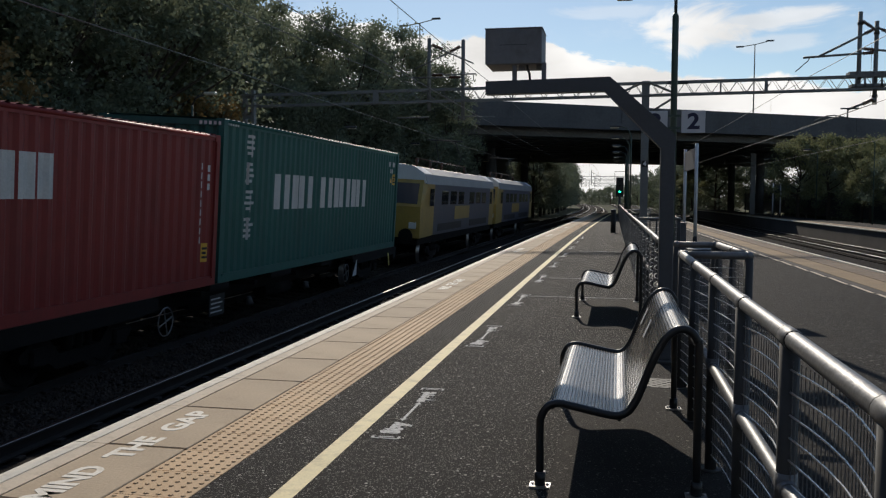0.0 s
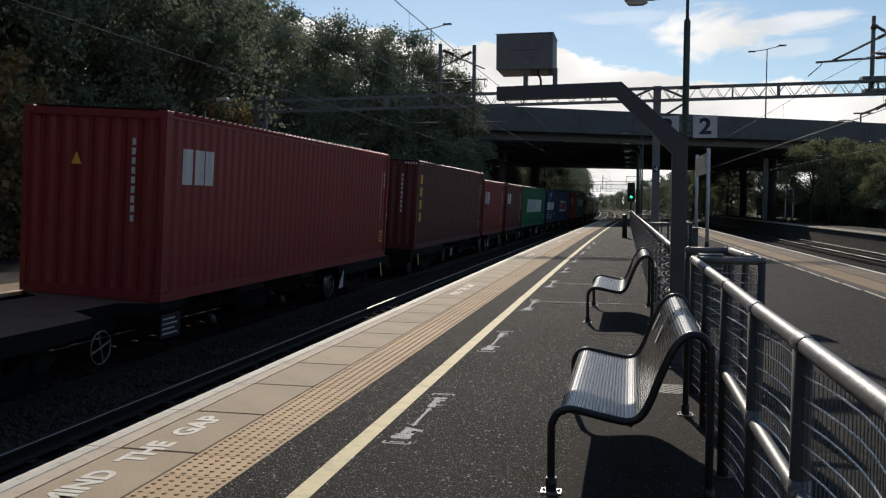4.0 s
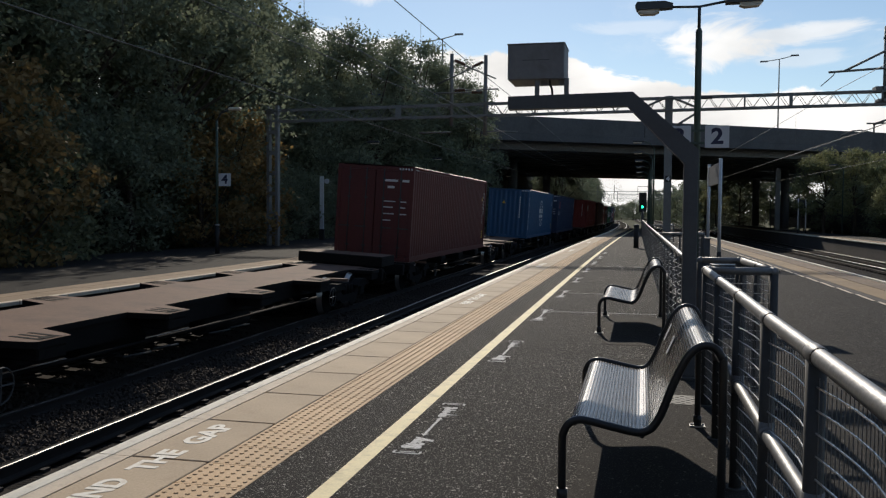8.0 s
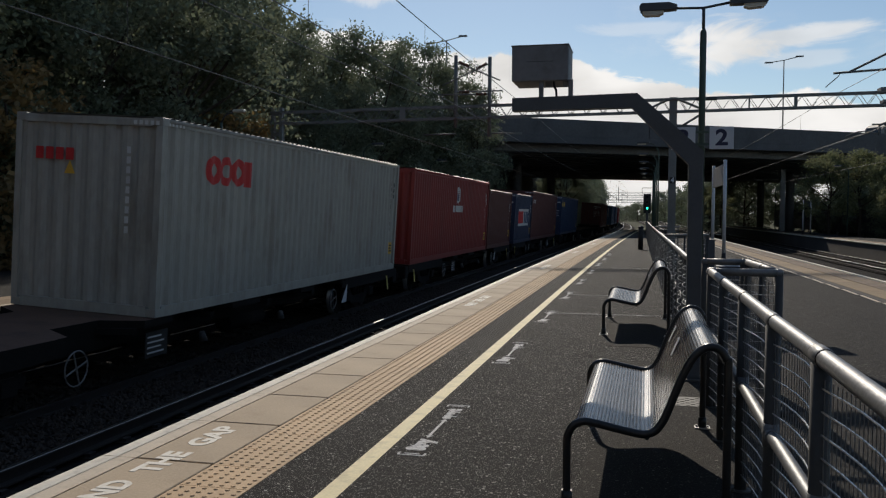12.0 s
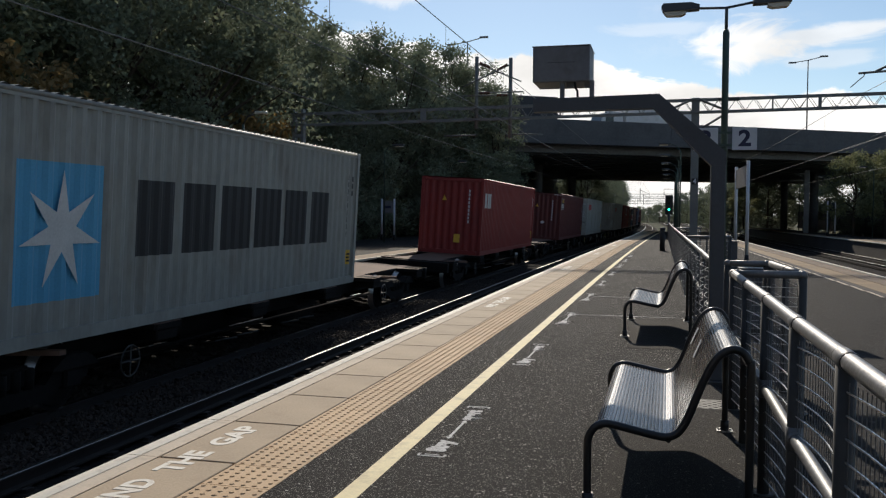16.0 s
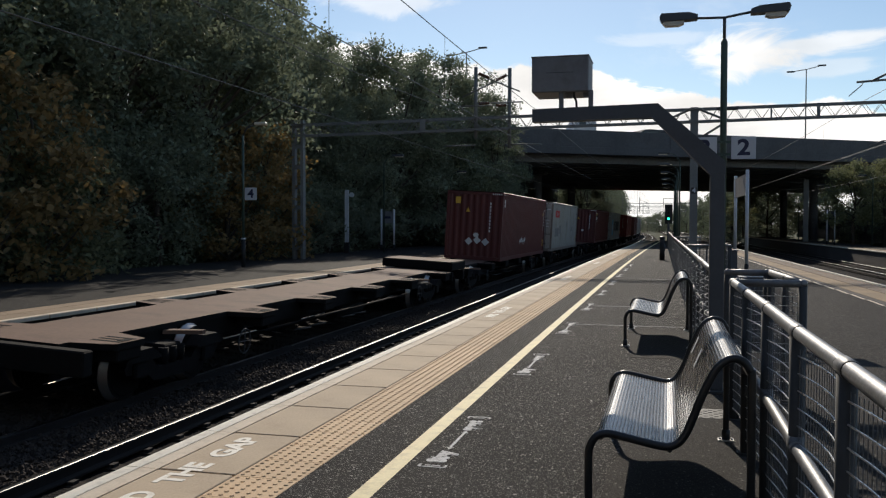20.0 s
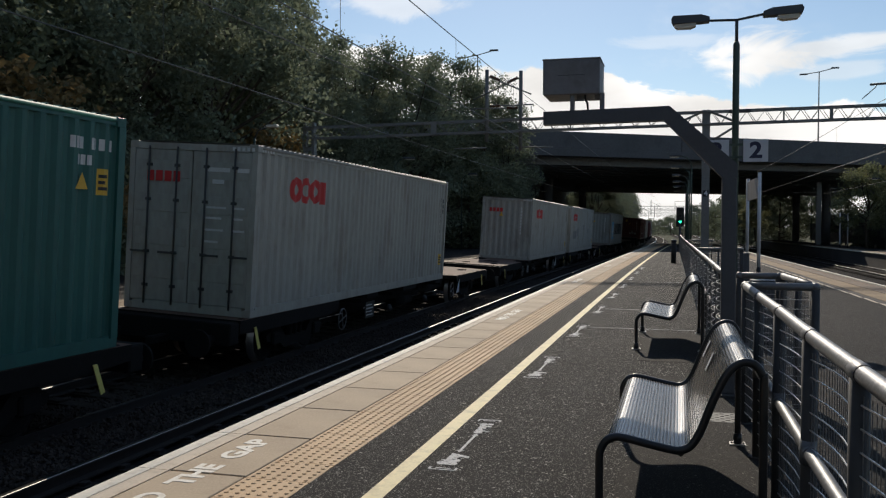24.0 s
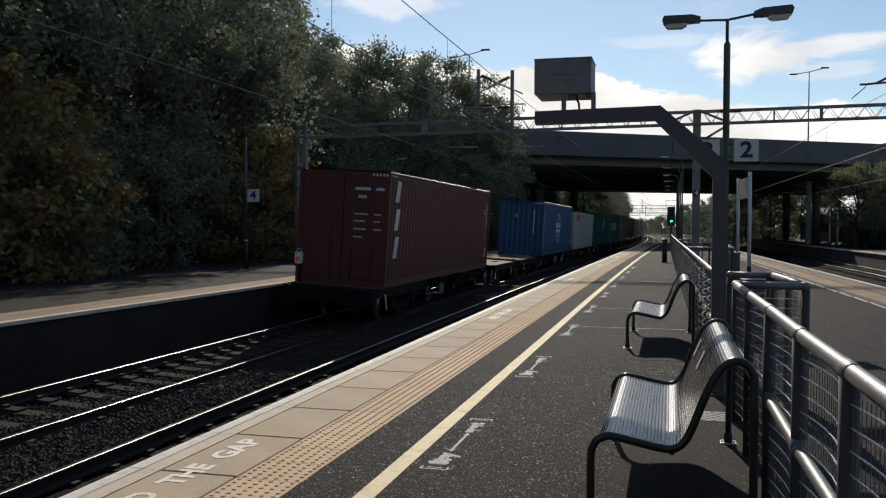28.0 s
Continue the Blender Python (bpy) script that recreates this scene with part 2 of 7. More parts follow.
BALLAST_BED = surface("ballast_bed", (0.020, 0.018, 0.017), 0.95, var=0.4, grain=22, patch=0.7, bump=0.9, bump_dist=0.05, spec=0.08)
RAIL_TOP = surface("polished_rail_head", (0.21, 0.205, 0.195), 0.31, 1.0, var=0.08, grain=8, patch=1, bump=0.02, stretch=(1, 0.05, 1))
RAIL_SIDE = surface("rusty_rail_side", (0.020, 0.016, 0.014), 0.95, 0.0, var=0.3, grain=25, bump=0.2)
SLEEPER = surface("concrete_sleeper", (0.036, 0.030, 0.025), 0.9, var=0.25, grain=30, patch=2, bump=0.3, random_tint=0.15, stain=(0.05, 0.042, 0.034), stain_amount=0.7, spec=0.08)
GRASS_BANK = surface("bank_earth_and_grass", (0.065, 0.072, 0.042), 0.95, var=0.45, grain=9, patch=0.4, bump=0.8, bump_dist=0.08, stain=(0.06, 0.045, 0.03), stain_amount=0.7, stain_scale=0.5, spec=0.08)
GALV = surface("galvanised_steel_tube", (0.185, 0.187, 0.190), 0.50, 0.5, var=0.22, grain=45, patch=5, bump=0.2, stain=(0.16, 0.16, 0.17), stain_amount=0.5, stain_scale=7)
GALV_DULL = surface("dull_galvanised_steel", (0.055, 0.056, 0.056), 0.66, 0.1, var=0.18, grain=25, patch=2, bump=0.1)
WIRE = surface("galvanised_wire", (0.66, 0.66, 0.65), 0.36, 0.8, var=0.1, bump=0)
# darker copy for upright wires, their backlit shade put into the colour
WIRE_SHADED = surface("shaded_galvanised_wire", (0.20, 0.20, 0.20), 0.6, 0.3, var=0.2, bump=0)
CABLE = surface("overhead_wire", (0.12, 0.11, 0.10), 0.5, 0.6, var=0.1, bump=0)
DARK_FRAME = surface("black_coated_steel", (0.018, 0.019, 0.02), 0.30, 0.0, var=0.2, grain=50, patch=3, bump=0.06)
SEAT_STEEL = surface("brushed_perforated_steel", (0.108, 0.110, 0.115), 0.27, 1.0, var=0.12, grain=80, patch=4, bump=0.1)
SEAT_GROOVE = surface("dark_perforated_groove", (0.078, 0.079, 0.083), 0.34, 0.95, var=0.2, bump=0.05)
FOOT_STEEL = surface("bright_base_plate", (0.45, 0.45, 0.45), 0.45, 0.8, var=0.15, bump=0.1)
COLUMN = surface("blue_grey_painted_steel", (0.072, 0.080, 0.092), 0.55, 0.0, var=0.15, grain=30, patch=1.2, bump=0.08, stain=(0.06, 0.06, 0.06), stain_amount=0.4)
BOXGREY = surface("grey_painted_casing", (0.19, 0.195, 0.205), 0.6, 0.0, var=0.12, grain=25, patch=2.2, bump=0.06, stain=(0.10, 0.09, 0.085), stain_amount=0.5, stain_scale=4)
GREEN_POST = surface("green_painted_steel", (0.046, 0.076, 0.058), 0.5, 0.0, var=0.2, grain=25, patch=2, bump=0.08)
LAMP_GREY = surface("dark_grey_lamp_casing", (0.055, 0.06, 0.065), 0.45, 0.0, var=0.15, bump=0.05)
LAMP_GLASS = surface("yellowed_lamp_bowl", (0.62, 0.55, 0.42), 0.25, 0.0, var=0.08, bump=0)
SIGN_WHITE = surface("white_sign_face", (0.60, 0.61, 0.63), 0.5, 0.0, var=0.06, grain=20, bump=0.0)
SIGN_BLUE = surface("dark_blue_sign_lettering", (0.016, 0.02, 0.06), 0.5, 0.0, var=0.05, bump=0)
POST_WHITE = surface("pale_painted_post", (0.58, 0.60, 0.62), 0.5, 0.0, var=0.1, grain=20, patch=1.5, bump=0.05)
BLACK = surface("black_paint", (0.012, 0.012, 0.013), 0.6, 0.0, var=0.2, bump=0.05)
CONCRETE = surface("bridge_concrete", (0.098, 0.101, 0.108), 0.9, var=0.2, grain=6, patch=0.25, bump=0.3, stain=(0.060, 0.060, 0.062), stain_amount=0.6, stain_scale=0.35)
# soffit base raised above the face concrete to stand in for haze
CONCRETE_SOFFIT = surface("haze_lifted_soffit", (0.16, 0.16, 0.16), 0.9, var=0.25, grain=5, patch=0.3, bump=0.3)
MAST = surface("weathered_mast_steel", (0.19, 0.195, 0.19), 0.65, 0.4, var=0.2, grain=15, patch=1, bump=0.1)
INSULATOR = surface("brown_insulator", (0.10, 0.05, 0.03), 0.25, 0.0, var=0.1, bump=0)
GREEN_LIGHT = glowing("green_signal_lens", (0.02, 1.0, 0.45), 5.0)
RED_LIGHT = glowing("red_lamp_lens", (0.6, 0.06, 0.05), 0.12)
GLASS = glassy("dark_glass")
BARK = surface("bark", (0.07, 0.055, 0.042), 0.95, var=0.4, grain=20, patch=2, bump=0.8, stretch=(1, 1, 0.25))
# bank leaves: pale haze over the trees is put into these raised colours
LEAF_DARK = leafy("haze_lifted_leaves", (0.138, 0.162, 0.112), (0.198, 0.226, 0.150))
LEAF_MID = leafy("green_leaves", (0.100, 0.115, 0.070), (0.185, 0.200, 0.110))
LEAF_TURN = leafy("autumn_leaves", (0.150, 0.115, 0.055), (0.280, 0.190, 0.080))
ASPHALT_DARK = speckled("older_dark_asphalt", (0.0165, 0.0148, 0.0140), (0.070, 0.065, 0.060), scale=90, share=0.10, bump=0.9)
SMOOTH_ASPHALT = speckled("smooth_patched_asphalt", (0.027, 0.0245, 0.0225), (0.105, 0.097, 0.088), scale=170, share=0.05, bump=0.6)
MAUVE_SLAB = surface("mauve_brown_slab", (0.165, 0.108, 0.064), 0.85, var=0.22, grain=50, patch=1.2, bump=0.2, stain=(0.075, 0.052, 0.040), stain_amount=0.8, stain_scale=1.6, random_tint=0.15)
OCHRE_SLAB = surface("ochre_tactile_slab", (0.255, 0.168, 0.082), 0.85, var=0.2, grain=60, patch=1.4, bump=0.25, stain=(0.10, 0.07, 0.042), stain_amount=0.8, stain_scale=1.6, random_tint=0.15)
DARK_BAND = surface("brown_edge_band", (0.045, 0.034, 0.028), 0.9, var=0.3, grain=40, patch=1.2, bump=0.3)
WEATHERED_BUFF = surface("weathered_buff_slab", (0.25, 0.175, 0.105), 0.85, var=0.2, grain=50, patch=1.4, bump=0.2, stain=(0.20, 0.14, 0.085), stain_amount=0.5, random_tint=0.1)
LEAF_BIRCH = leafy("light_birch_leaves", (0.120, 0.135, 0.070), (0.250, 0.255, 0.130))
DARK_BRICK = surface("dark_brick", (0.075, 0.068, 0.062), 0.95, var=0.3, grain=12, patch=0.5, bump=0.4)
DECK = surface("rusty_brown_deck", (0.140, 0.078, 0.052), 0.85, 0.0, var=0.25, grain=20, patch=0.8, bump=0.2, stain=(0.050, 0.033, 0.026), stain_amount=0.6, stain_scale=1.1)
# near-black: shade below the decks is in this colour along with the grime
UNDER = surface("grimy_shaded_underframe", (0.009, 0.008, 0.0075), 0.9, 0.0, var=0.35, grain=18, patch=1.5, bump=0.2, spec=0.2)
WHEEL = surface("polished_wheel_tread", (0.42, 0.40, 0.38), 0.33, 0.8, var=0.1, bump=0)
LEVER_YELLOW = surface("yellow_painted_lever", (0.72, 0.62, 0.18), 0.6, var=0.15, bump=0.05)
BAR_WHITE = surface("white_marking_film", (0.60, 0.60, 0.585), 0.6, var=0.15, grain=30, patch=3, bump=0.0)

# ---------------------------------------------------------------- mesh helpers
def bend(y):
    """How far the left-hand tracks and platforms have swung to the right at y."""
    if y < 15:
        return 0.0
    if y < 85:
        return (y - 15) ** 2 / 5200
    if y < 300:
        return 0.942 + 0.0269 * (y - 85) - (y - 85) ** 2 / 4256
    return -4.135 - 0.0741 * (y - 300)


def slope(y):
    return (bend(y + 0.5) - bend(y - 0.5))


def swing(y):
    """The right-hand tracks run off a little to the left."""
    return -0.027 * y


def finish(bm, name, material, smooth=False):
    me = bpy.data.meshes.new(name)
    bm.normal_update()
    bm.to_mesh(me)
    bm.free()
    for m in (material if isinstance(material, (list, tuple)) else [material]):
        me.materials.append(m)
    if smooth:
        me.shade_smooth()
    return me


def part(name, bm, material, parent, label="", m=None, smooth=False):
    ob = new(name, finish(bm, name, material, smooth))
    ob.parent = parent
    if m is not None:
        ob.matrix_basis = m
    return tagged(ob, label)


def piece(name, me, parent, m=None, label="", material=None):
    ob = new(name, me)
    ob.parent = parent
    if m is not None:
        ob.matrix_basis = m
    if material is not None:
        ob.material_slots[0].link = "OBJECT"
        ob.material_slots[0].material = material
    return tagged(ob, label)


def thing(name, label, category, m=None, group="", kind="", mesh=None):
    ob = new(name, mesh)
    if m is not None:
        ob.matrix_basis = m
    return tagged(ob, label, category, group, kind)


def box(bm, x0, x1, y0, y1, z0, z1, bevel=0.0, m=None):
    r = bmesh.ops.create_cube(bm, size=1.0)
    vs = r["verts"]
    for v in vs:
        v.co = Vector(((x0 + x1) / 2 + v.co.x * (x1 - x0), (y0 + y1) / 2 + v.co.y * (y1 - y0), (z0 + z1) / 2 + v.co.z * (z1 - z0)))
    if bevel:
        es = list({e for v in vs for e in v.link_edges})
        r = bmesh.ops.bevel(bm, geom=es, offset=bevel, segments=1, affect="EDGES", profile=0.7)
        vs = list({v for f in r["faces"] for v in f.verts} | {v for v in vs if v.is_valid})
    if m is not None:
        bmesh.ops.transform(bm, matrix=m, verts=[v for v in vs if v.is_valid])
    return bm


def boxmesh(x0, x1, y0, y1, z0, z1, bevel=0.0):
    return box(bmesh.new(), x0, x1, y0, y1, z0, z1, bevel)


def tube(bm, pts, r, n=10, cap=True):
    """A round tube along a line of points; r a number or one for each point."""
    pts = [Vector(p) for p in pts]
    rings = []
    ref = None
    for i, p in enumerate(pts):
        d = (pts[min(i + 1, len(pts) - 1)] - pts[max(i - 1, 0)]).normalized()
        if ref is None:
            ref = d.orthogonal().normalized()
        ref = (ref - d * ref.dot(d)).normalized()
        side = d.cross(ref)
        rad = r[i] if isinstance(r, (list, tuple)) else r
        rings.append([bm.verts.new(p + (ref * math.cos(2 * math.pi * k / n) + side * math.sin(2 * math.pi * k / n)) * rad) for k in range(n)])
    for a, b in zip(rings, rings[1:]):
        for k in range(n):
            f = bm.faces.new((a[k], a[(k + 1) % n], b[(k + 1) % n], b[k]))
            f.smooth = n > 5
    if cap:
        bm.faces.new(list(reversed(rings[0])))
        bm.faces.new(rings[-1])
    return bm


def prism(bm, outline, z0, z1, m=None):
    """An outline in x and y pushed up from z0 to z1."""
    lo = [bm.verts.new((x, y, z0)) for x, y in outline]
    hi = [bm.verts.new((x, y, z1)) for x, y in outline]
    n = len(outline)
    bm.faces.new(hi)
    bm.faces.new(list(reversed(lo)))
    for i in range(n):
        bm.faces.new((lo[i], lo[(i + 1) % n], hi[(i + 1) % n], hi[i]))
    if m is not None:
        bmesh.ops.transform(bm, matrix=m, verts=lo + hi)
    return bm


def sweep(bm, section, ys, shift, z=0.0, x=0.0, mats=None, cap=True):
    """A cross-section in x and z carried along y, moved sideways by shift(y)."""
    rings = [[bm.verts.new((x + sx + shift(y), y, z + sz)) for sx, sz in section] for y in ys]
    n = len(section)
    for a, b in zip(rings, rings[1:]):
        for k in range(n):
            f = bm.faces.new((a[k], b[k], b[(k + 1) % n], a[(k + 1) % n]))
            if mats:
                f.material_index = mats[k]
    if cap:
        bm.faces.new(rings[0])
        bm.faces.new(list(reversed(rings[-1])))
    bmesh.ops.recalc_face_normals(bm, faces=bm.faces)
    return bm


def steps(a, b, n):
    return [a + (b - a) * i / n for i in range(n + 1)]


def lettering(text, size, depth=0.001, bold=0.012):
    """A flat mesh of readable text, centred, in x (along) and y (up)."""
    cu = bpy.data.curves.new("lettering", "FONT")
    cu.body, cu.size, cu.extrude = text, size, depth
    cu.align_x, cu.align_y = "CENTER", "CENTER"
    cu.resolution_u = 3
    cu.offset = bold
    tmp = bpy.data.objects.new("lettering", cu)
    me = bpy.data.meshes.new_from_object(tmp)
    bpy.data.objects.remove(tmp)
    bpy.data.curves.remove(cu)
    return me


def word(name, text, size, material, parent, m, stretch=1.0, label=""):
    me = lettering(text, size)
    me.materials.clear()
    me.materials.append(material)
    me.transform(Matrix.Diagonal((stretch, 1, 1, 1)))
    return piece(name, me, parent, m, label)


def from_lists(name, verts, faces, material):
    me = bpy.data.meshes.new(name)
    me.from_pydata(verts, [], faces)
    me.materials.append(material)
    me.update()
    return me

# ---------------------------------------------------------------- ground, tracks, platforms
RAIL_Z = -0.86
X_TRACK_NEAR, X_TRACK_TRAIN = -5.08, -8.185
CANT = 3.3
X_EDGE = -3.36          # edge of the platform that the camera stands on
PLAT_END = 92.0


def ground_height(x, y):
    u = x - bend(y)
    if u < -17.5:
        return min(9.5, -0.4 + (-17.5 - u) * 0.52) if y < 260 else min(5.0, -0.4 + (-17.5 - u) * 0.3)
    if u < 21:
        return -1.36
    if u < 24:
        return -1.36 + (u - 21) * 0.5
    return 0.14 + min(3.0, (u - 24) * 0.03)


def make_ground():
    us = [-2500, -900, -400, -160, -90, -60, -46, -40, -36, -33, -30, -27, -24, -21, -19, -17.5, -17, -14, -8, -2, 4, 10, 16, 20.9, 21.1, 23.9, 26, 32, 45, 70, 120, 250, 600, 2500]
    ys = [-400, -120, -60, -30] + steps(-20, 120, 35) + steps(130, 330, 20) + [400, 520, 700, 1000, 1600, 3000]
    vs, fs = [], []
    for y in ys:
        for u in us:
            x = u + bend(min(y, 700))
            z = ground_height(x, y if y < 700 else 700) if y < 700 else max(-1.36, ground_height(u + bend(700), 700))
            if u < -18 or u > 24:
                z += 0.5 * (noise.noise(Vector((x * 0.11, y * 0.11, 0))))
            vs.append((x, y, z))
    n = len(us)
    for j in range(len(ys) - 1):
        for i in range(n - 1):
            fs.append((j * n + i, j * n + i + 1, (j + 1) * n + i + 1, (j + 1) * n + i))
    me = from_lists("ground", vs, fs, GRASS_BANK)
    me.shade_smooth()
    thing("ground", "dark earth and rough grass rising as a railway bank", "ground", kind="structure", mesh=me)


make_ground()


def ballast_strip(name, x0, x1, shift, y0, y1):
    rng = random.Random(5)
    ys = steps(y0, y1, int((y1 - y0) / 1.0))
    cols = steps(x0, x1, 14)
    vs, fs = [], []
    for y in ys:
        for i, x in enumerate(cols):
            drop = 0.25 if i in (0, len(cols) - 1) else 0.0
            vs.append((x + shift(y), y, RAIL_Z - 0.20 - drop + rng.uniform(-0.025, 0.02)))
    n = len(cols)
    for j in range(len(ys) - 1):
        for i in range(n - 1):
            fs.append((j * n + i, j * n + i + 1, (j + 1) * n + i + 1, (j + 1) * n + i))
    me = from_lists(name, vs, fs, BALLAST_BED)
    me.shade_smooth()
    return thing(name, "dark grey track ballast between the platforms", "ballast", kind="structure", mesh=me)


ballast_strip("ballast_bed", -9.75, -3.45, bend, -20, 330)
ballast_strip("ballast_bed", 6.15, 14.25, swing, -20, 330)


def loose_stones(name, regions, seed):
    rng = random.Random(seed)
    vs, fs = [], []
    for x0, x1, y0, y1, count in regions:
        for _ in range(count):
            y = y0 + (y1 - y0) * rng.random() ** 1.5
            c = Vector((rng.uniform(x0, x1) + bend(y), y, RAIL_Z - 0.195 + rng.uniform(-0.01, 0.03)))
            s = rng.uniform(0.018, 0.040)
            q = Euler((rng.uniform(0, 6), rng.uniform(0, 6), rng.uniform(0, 6))).to_matrix()
            b = len(vs)
            for d in ((1, 0, 0), (-1, 0, 0), (0, 1, 0), (0, -1, 0), (0, 0, 1), (0, 0, -1)):
                vs.append(tuple(c + q @ (Vector(d) * s * rng.uniform(0.7, 1.3))))
            for f in ((0, 2, 4), (2, 1, 4), (1, 3, 4), (3, 0, 4), (2, 0, 5), (1, 2, 5), (3, 1, 5), (0, 3, 5)):
                fs.append(tuple(b + i for i in f))
    return thing(name, "loose angular grey ballast stones between the rails", "ballast", kind="stuff", mesh=from_lists(name, vs, fs, BALLAST))


loose_stones("ballast_stones", [(-7.42, -5.92, 3.0, 34, 15000), (-8.95, -7.6, 7.0, 34, 9000), (-9.7, -9.1, 9, 30, 2500)], 11)

RAIL_SECTION = [(-0.07, -0.155), (0.07, -0.155), (0.07, -0.135), (0.012, -0.12), (0.012, -0.045), (0.036, -0.035), (0.036, -0.012), (0.033, -0.005), (0.027, -0.001), (0.019, 0.001),
                (-0.019, 0.001), (-0.027, -0.001), (-0.033, -0.005), (-0.036, -0.012), (-0.036, -0.035), (-0.012, -0.045), (-0.012, -0.12), (-0.07, -0.135)]
RAIL_FACES = [0] * 7 + [1] * 5 + [0] * 6


def railway_track(xc, shift, y0, y1, cant=0.0, sleepers=True, label="", sunk=0.0):
    track = thing("railway_track", label, "railway track", kind="structure", group="tracks")
    ys = steps(y0, min(y1, 120), 40) + (steps(128, y1, 40) if y1 > 128 else [])
    for s in (-1, 1):
        part("rail", sweep(bmesh.new(), RAIL_SECTION, ys, shift, RAIL_Z - s * 0.7525 * math.tan(radians(cant)), xc + s * 0.7525, RAIL_FACES), [RAIL_SIDE, RAIL_TOP], track, "steel rail with a polished head")
    bm = bmesh.new()
    prism(bm, [(-1.25, -0.13), (1.25, -0.13), (1.25, 0.13), (-1.25, 0.13)], -0.20, -0.165)
    box(bm, -1.24, -0.4, -0.10, 0.10, -0.165, -0.135)
    box(bm, 0.4, 1.24, -0.10, 0.10, -0.165, -0.135)
    me = finish(bm, "sleeper", SLEEPER)
    clip_bm = bmesh.new()
    for s in (-1, 1):
        for k in (-0.1, 0.1):
            box(clip_bm, s * 0.7525 + k - 0.035, s * 0.7525 + k + 0.035, -0.05, 0.05, -0.14, -0.10)
    clip = finish(clip_bm, "rail_clips", RAIL_SIDE)
    y, k = y0 + 0.3, 0
    rest_v, rest_f = [], []
    while y < y1:
        m = pose(xc + shift(y), y, RAIL_Z - sunk, 0, cant, -math.degrees(math.atan(shift(y + 0.5) - shift(y - 0.5))))
        if sleepers and k < 150:
            piece("sleeper", me, track, m)
            if y < 30:
                piece("rail_clips", clip, track, m)
        else:
            b = len(rest_v)
            for v in ((-1.25, -0.12, -0.2), (1.25, -0.12, -0.2), (1.25, 0.12, -0.2), (-1.25, 0.12, -0.2), (-1.25, -0.12, -0.14), (1.25, -0.12, -0.14), (1.25, 0.12, -0.14), (-1.25, 0.12, -0.14)):
                rest_v.append(tuple(m @ Vector(v)))
            for f in ((4, 5, 6, 7), (0, 1, 5, 4), (1, 2, 6, 5), (2, 3, 7, 6), (3, 0, 4, 7)):
                rest_f.append(tuple(b + i for i in f))
        y += 0.65
        k += 1
    rest = piece("far_sleepers", from_lists("far_sleepers", rest_v, rest_f, SLEEPER), track)
    tagged(rest, kind="stuff")
    return track


railway_track(X_TRACK_NEAR, bend, -15, 420, label="empty railway track with bright rails on dark ballast", sunk=0.05)
railway_track(X_TRACK_TRAIN, bend, -15, 760, cant=CANT, label="canted railway track on concrete sleepers under the freight train")
railway_track(7.7, swing, -15, 420, sleepers=False, label="railway track beside the island platform and its pale edge")
railway_track(12.65, swing, -15, 420, sleepers=False, label="farther railway track before the opposite platform")


def strip(bm, x0, x1, ys, shift, z):
    a = [(bm.verts.new((x0(y) + shift(y), y, z)), bm.verts.new((x1(y) + shift(y), y, z))) for y in ys]
    for p, q in zip(a, a[1:]):
        bm.faces.new((p[0], p[1], q[1], q[0]))
    return bm


def right_edge(y):
    return 6.2 + swing(y)


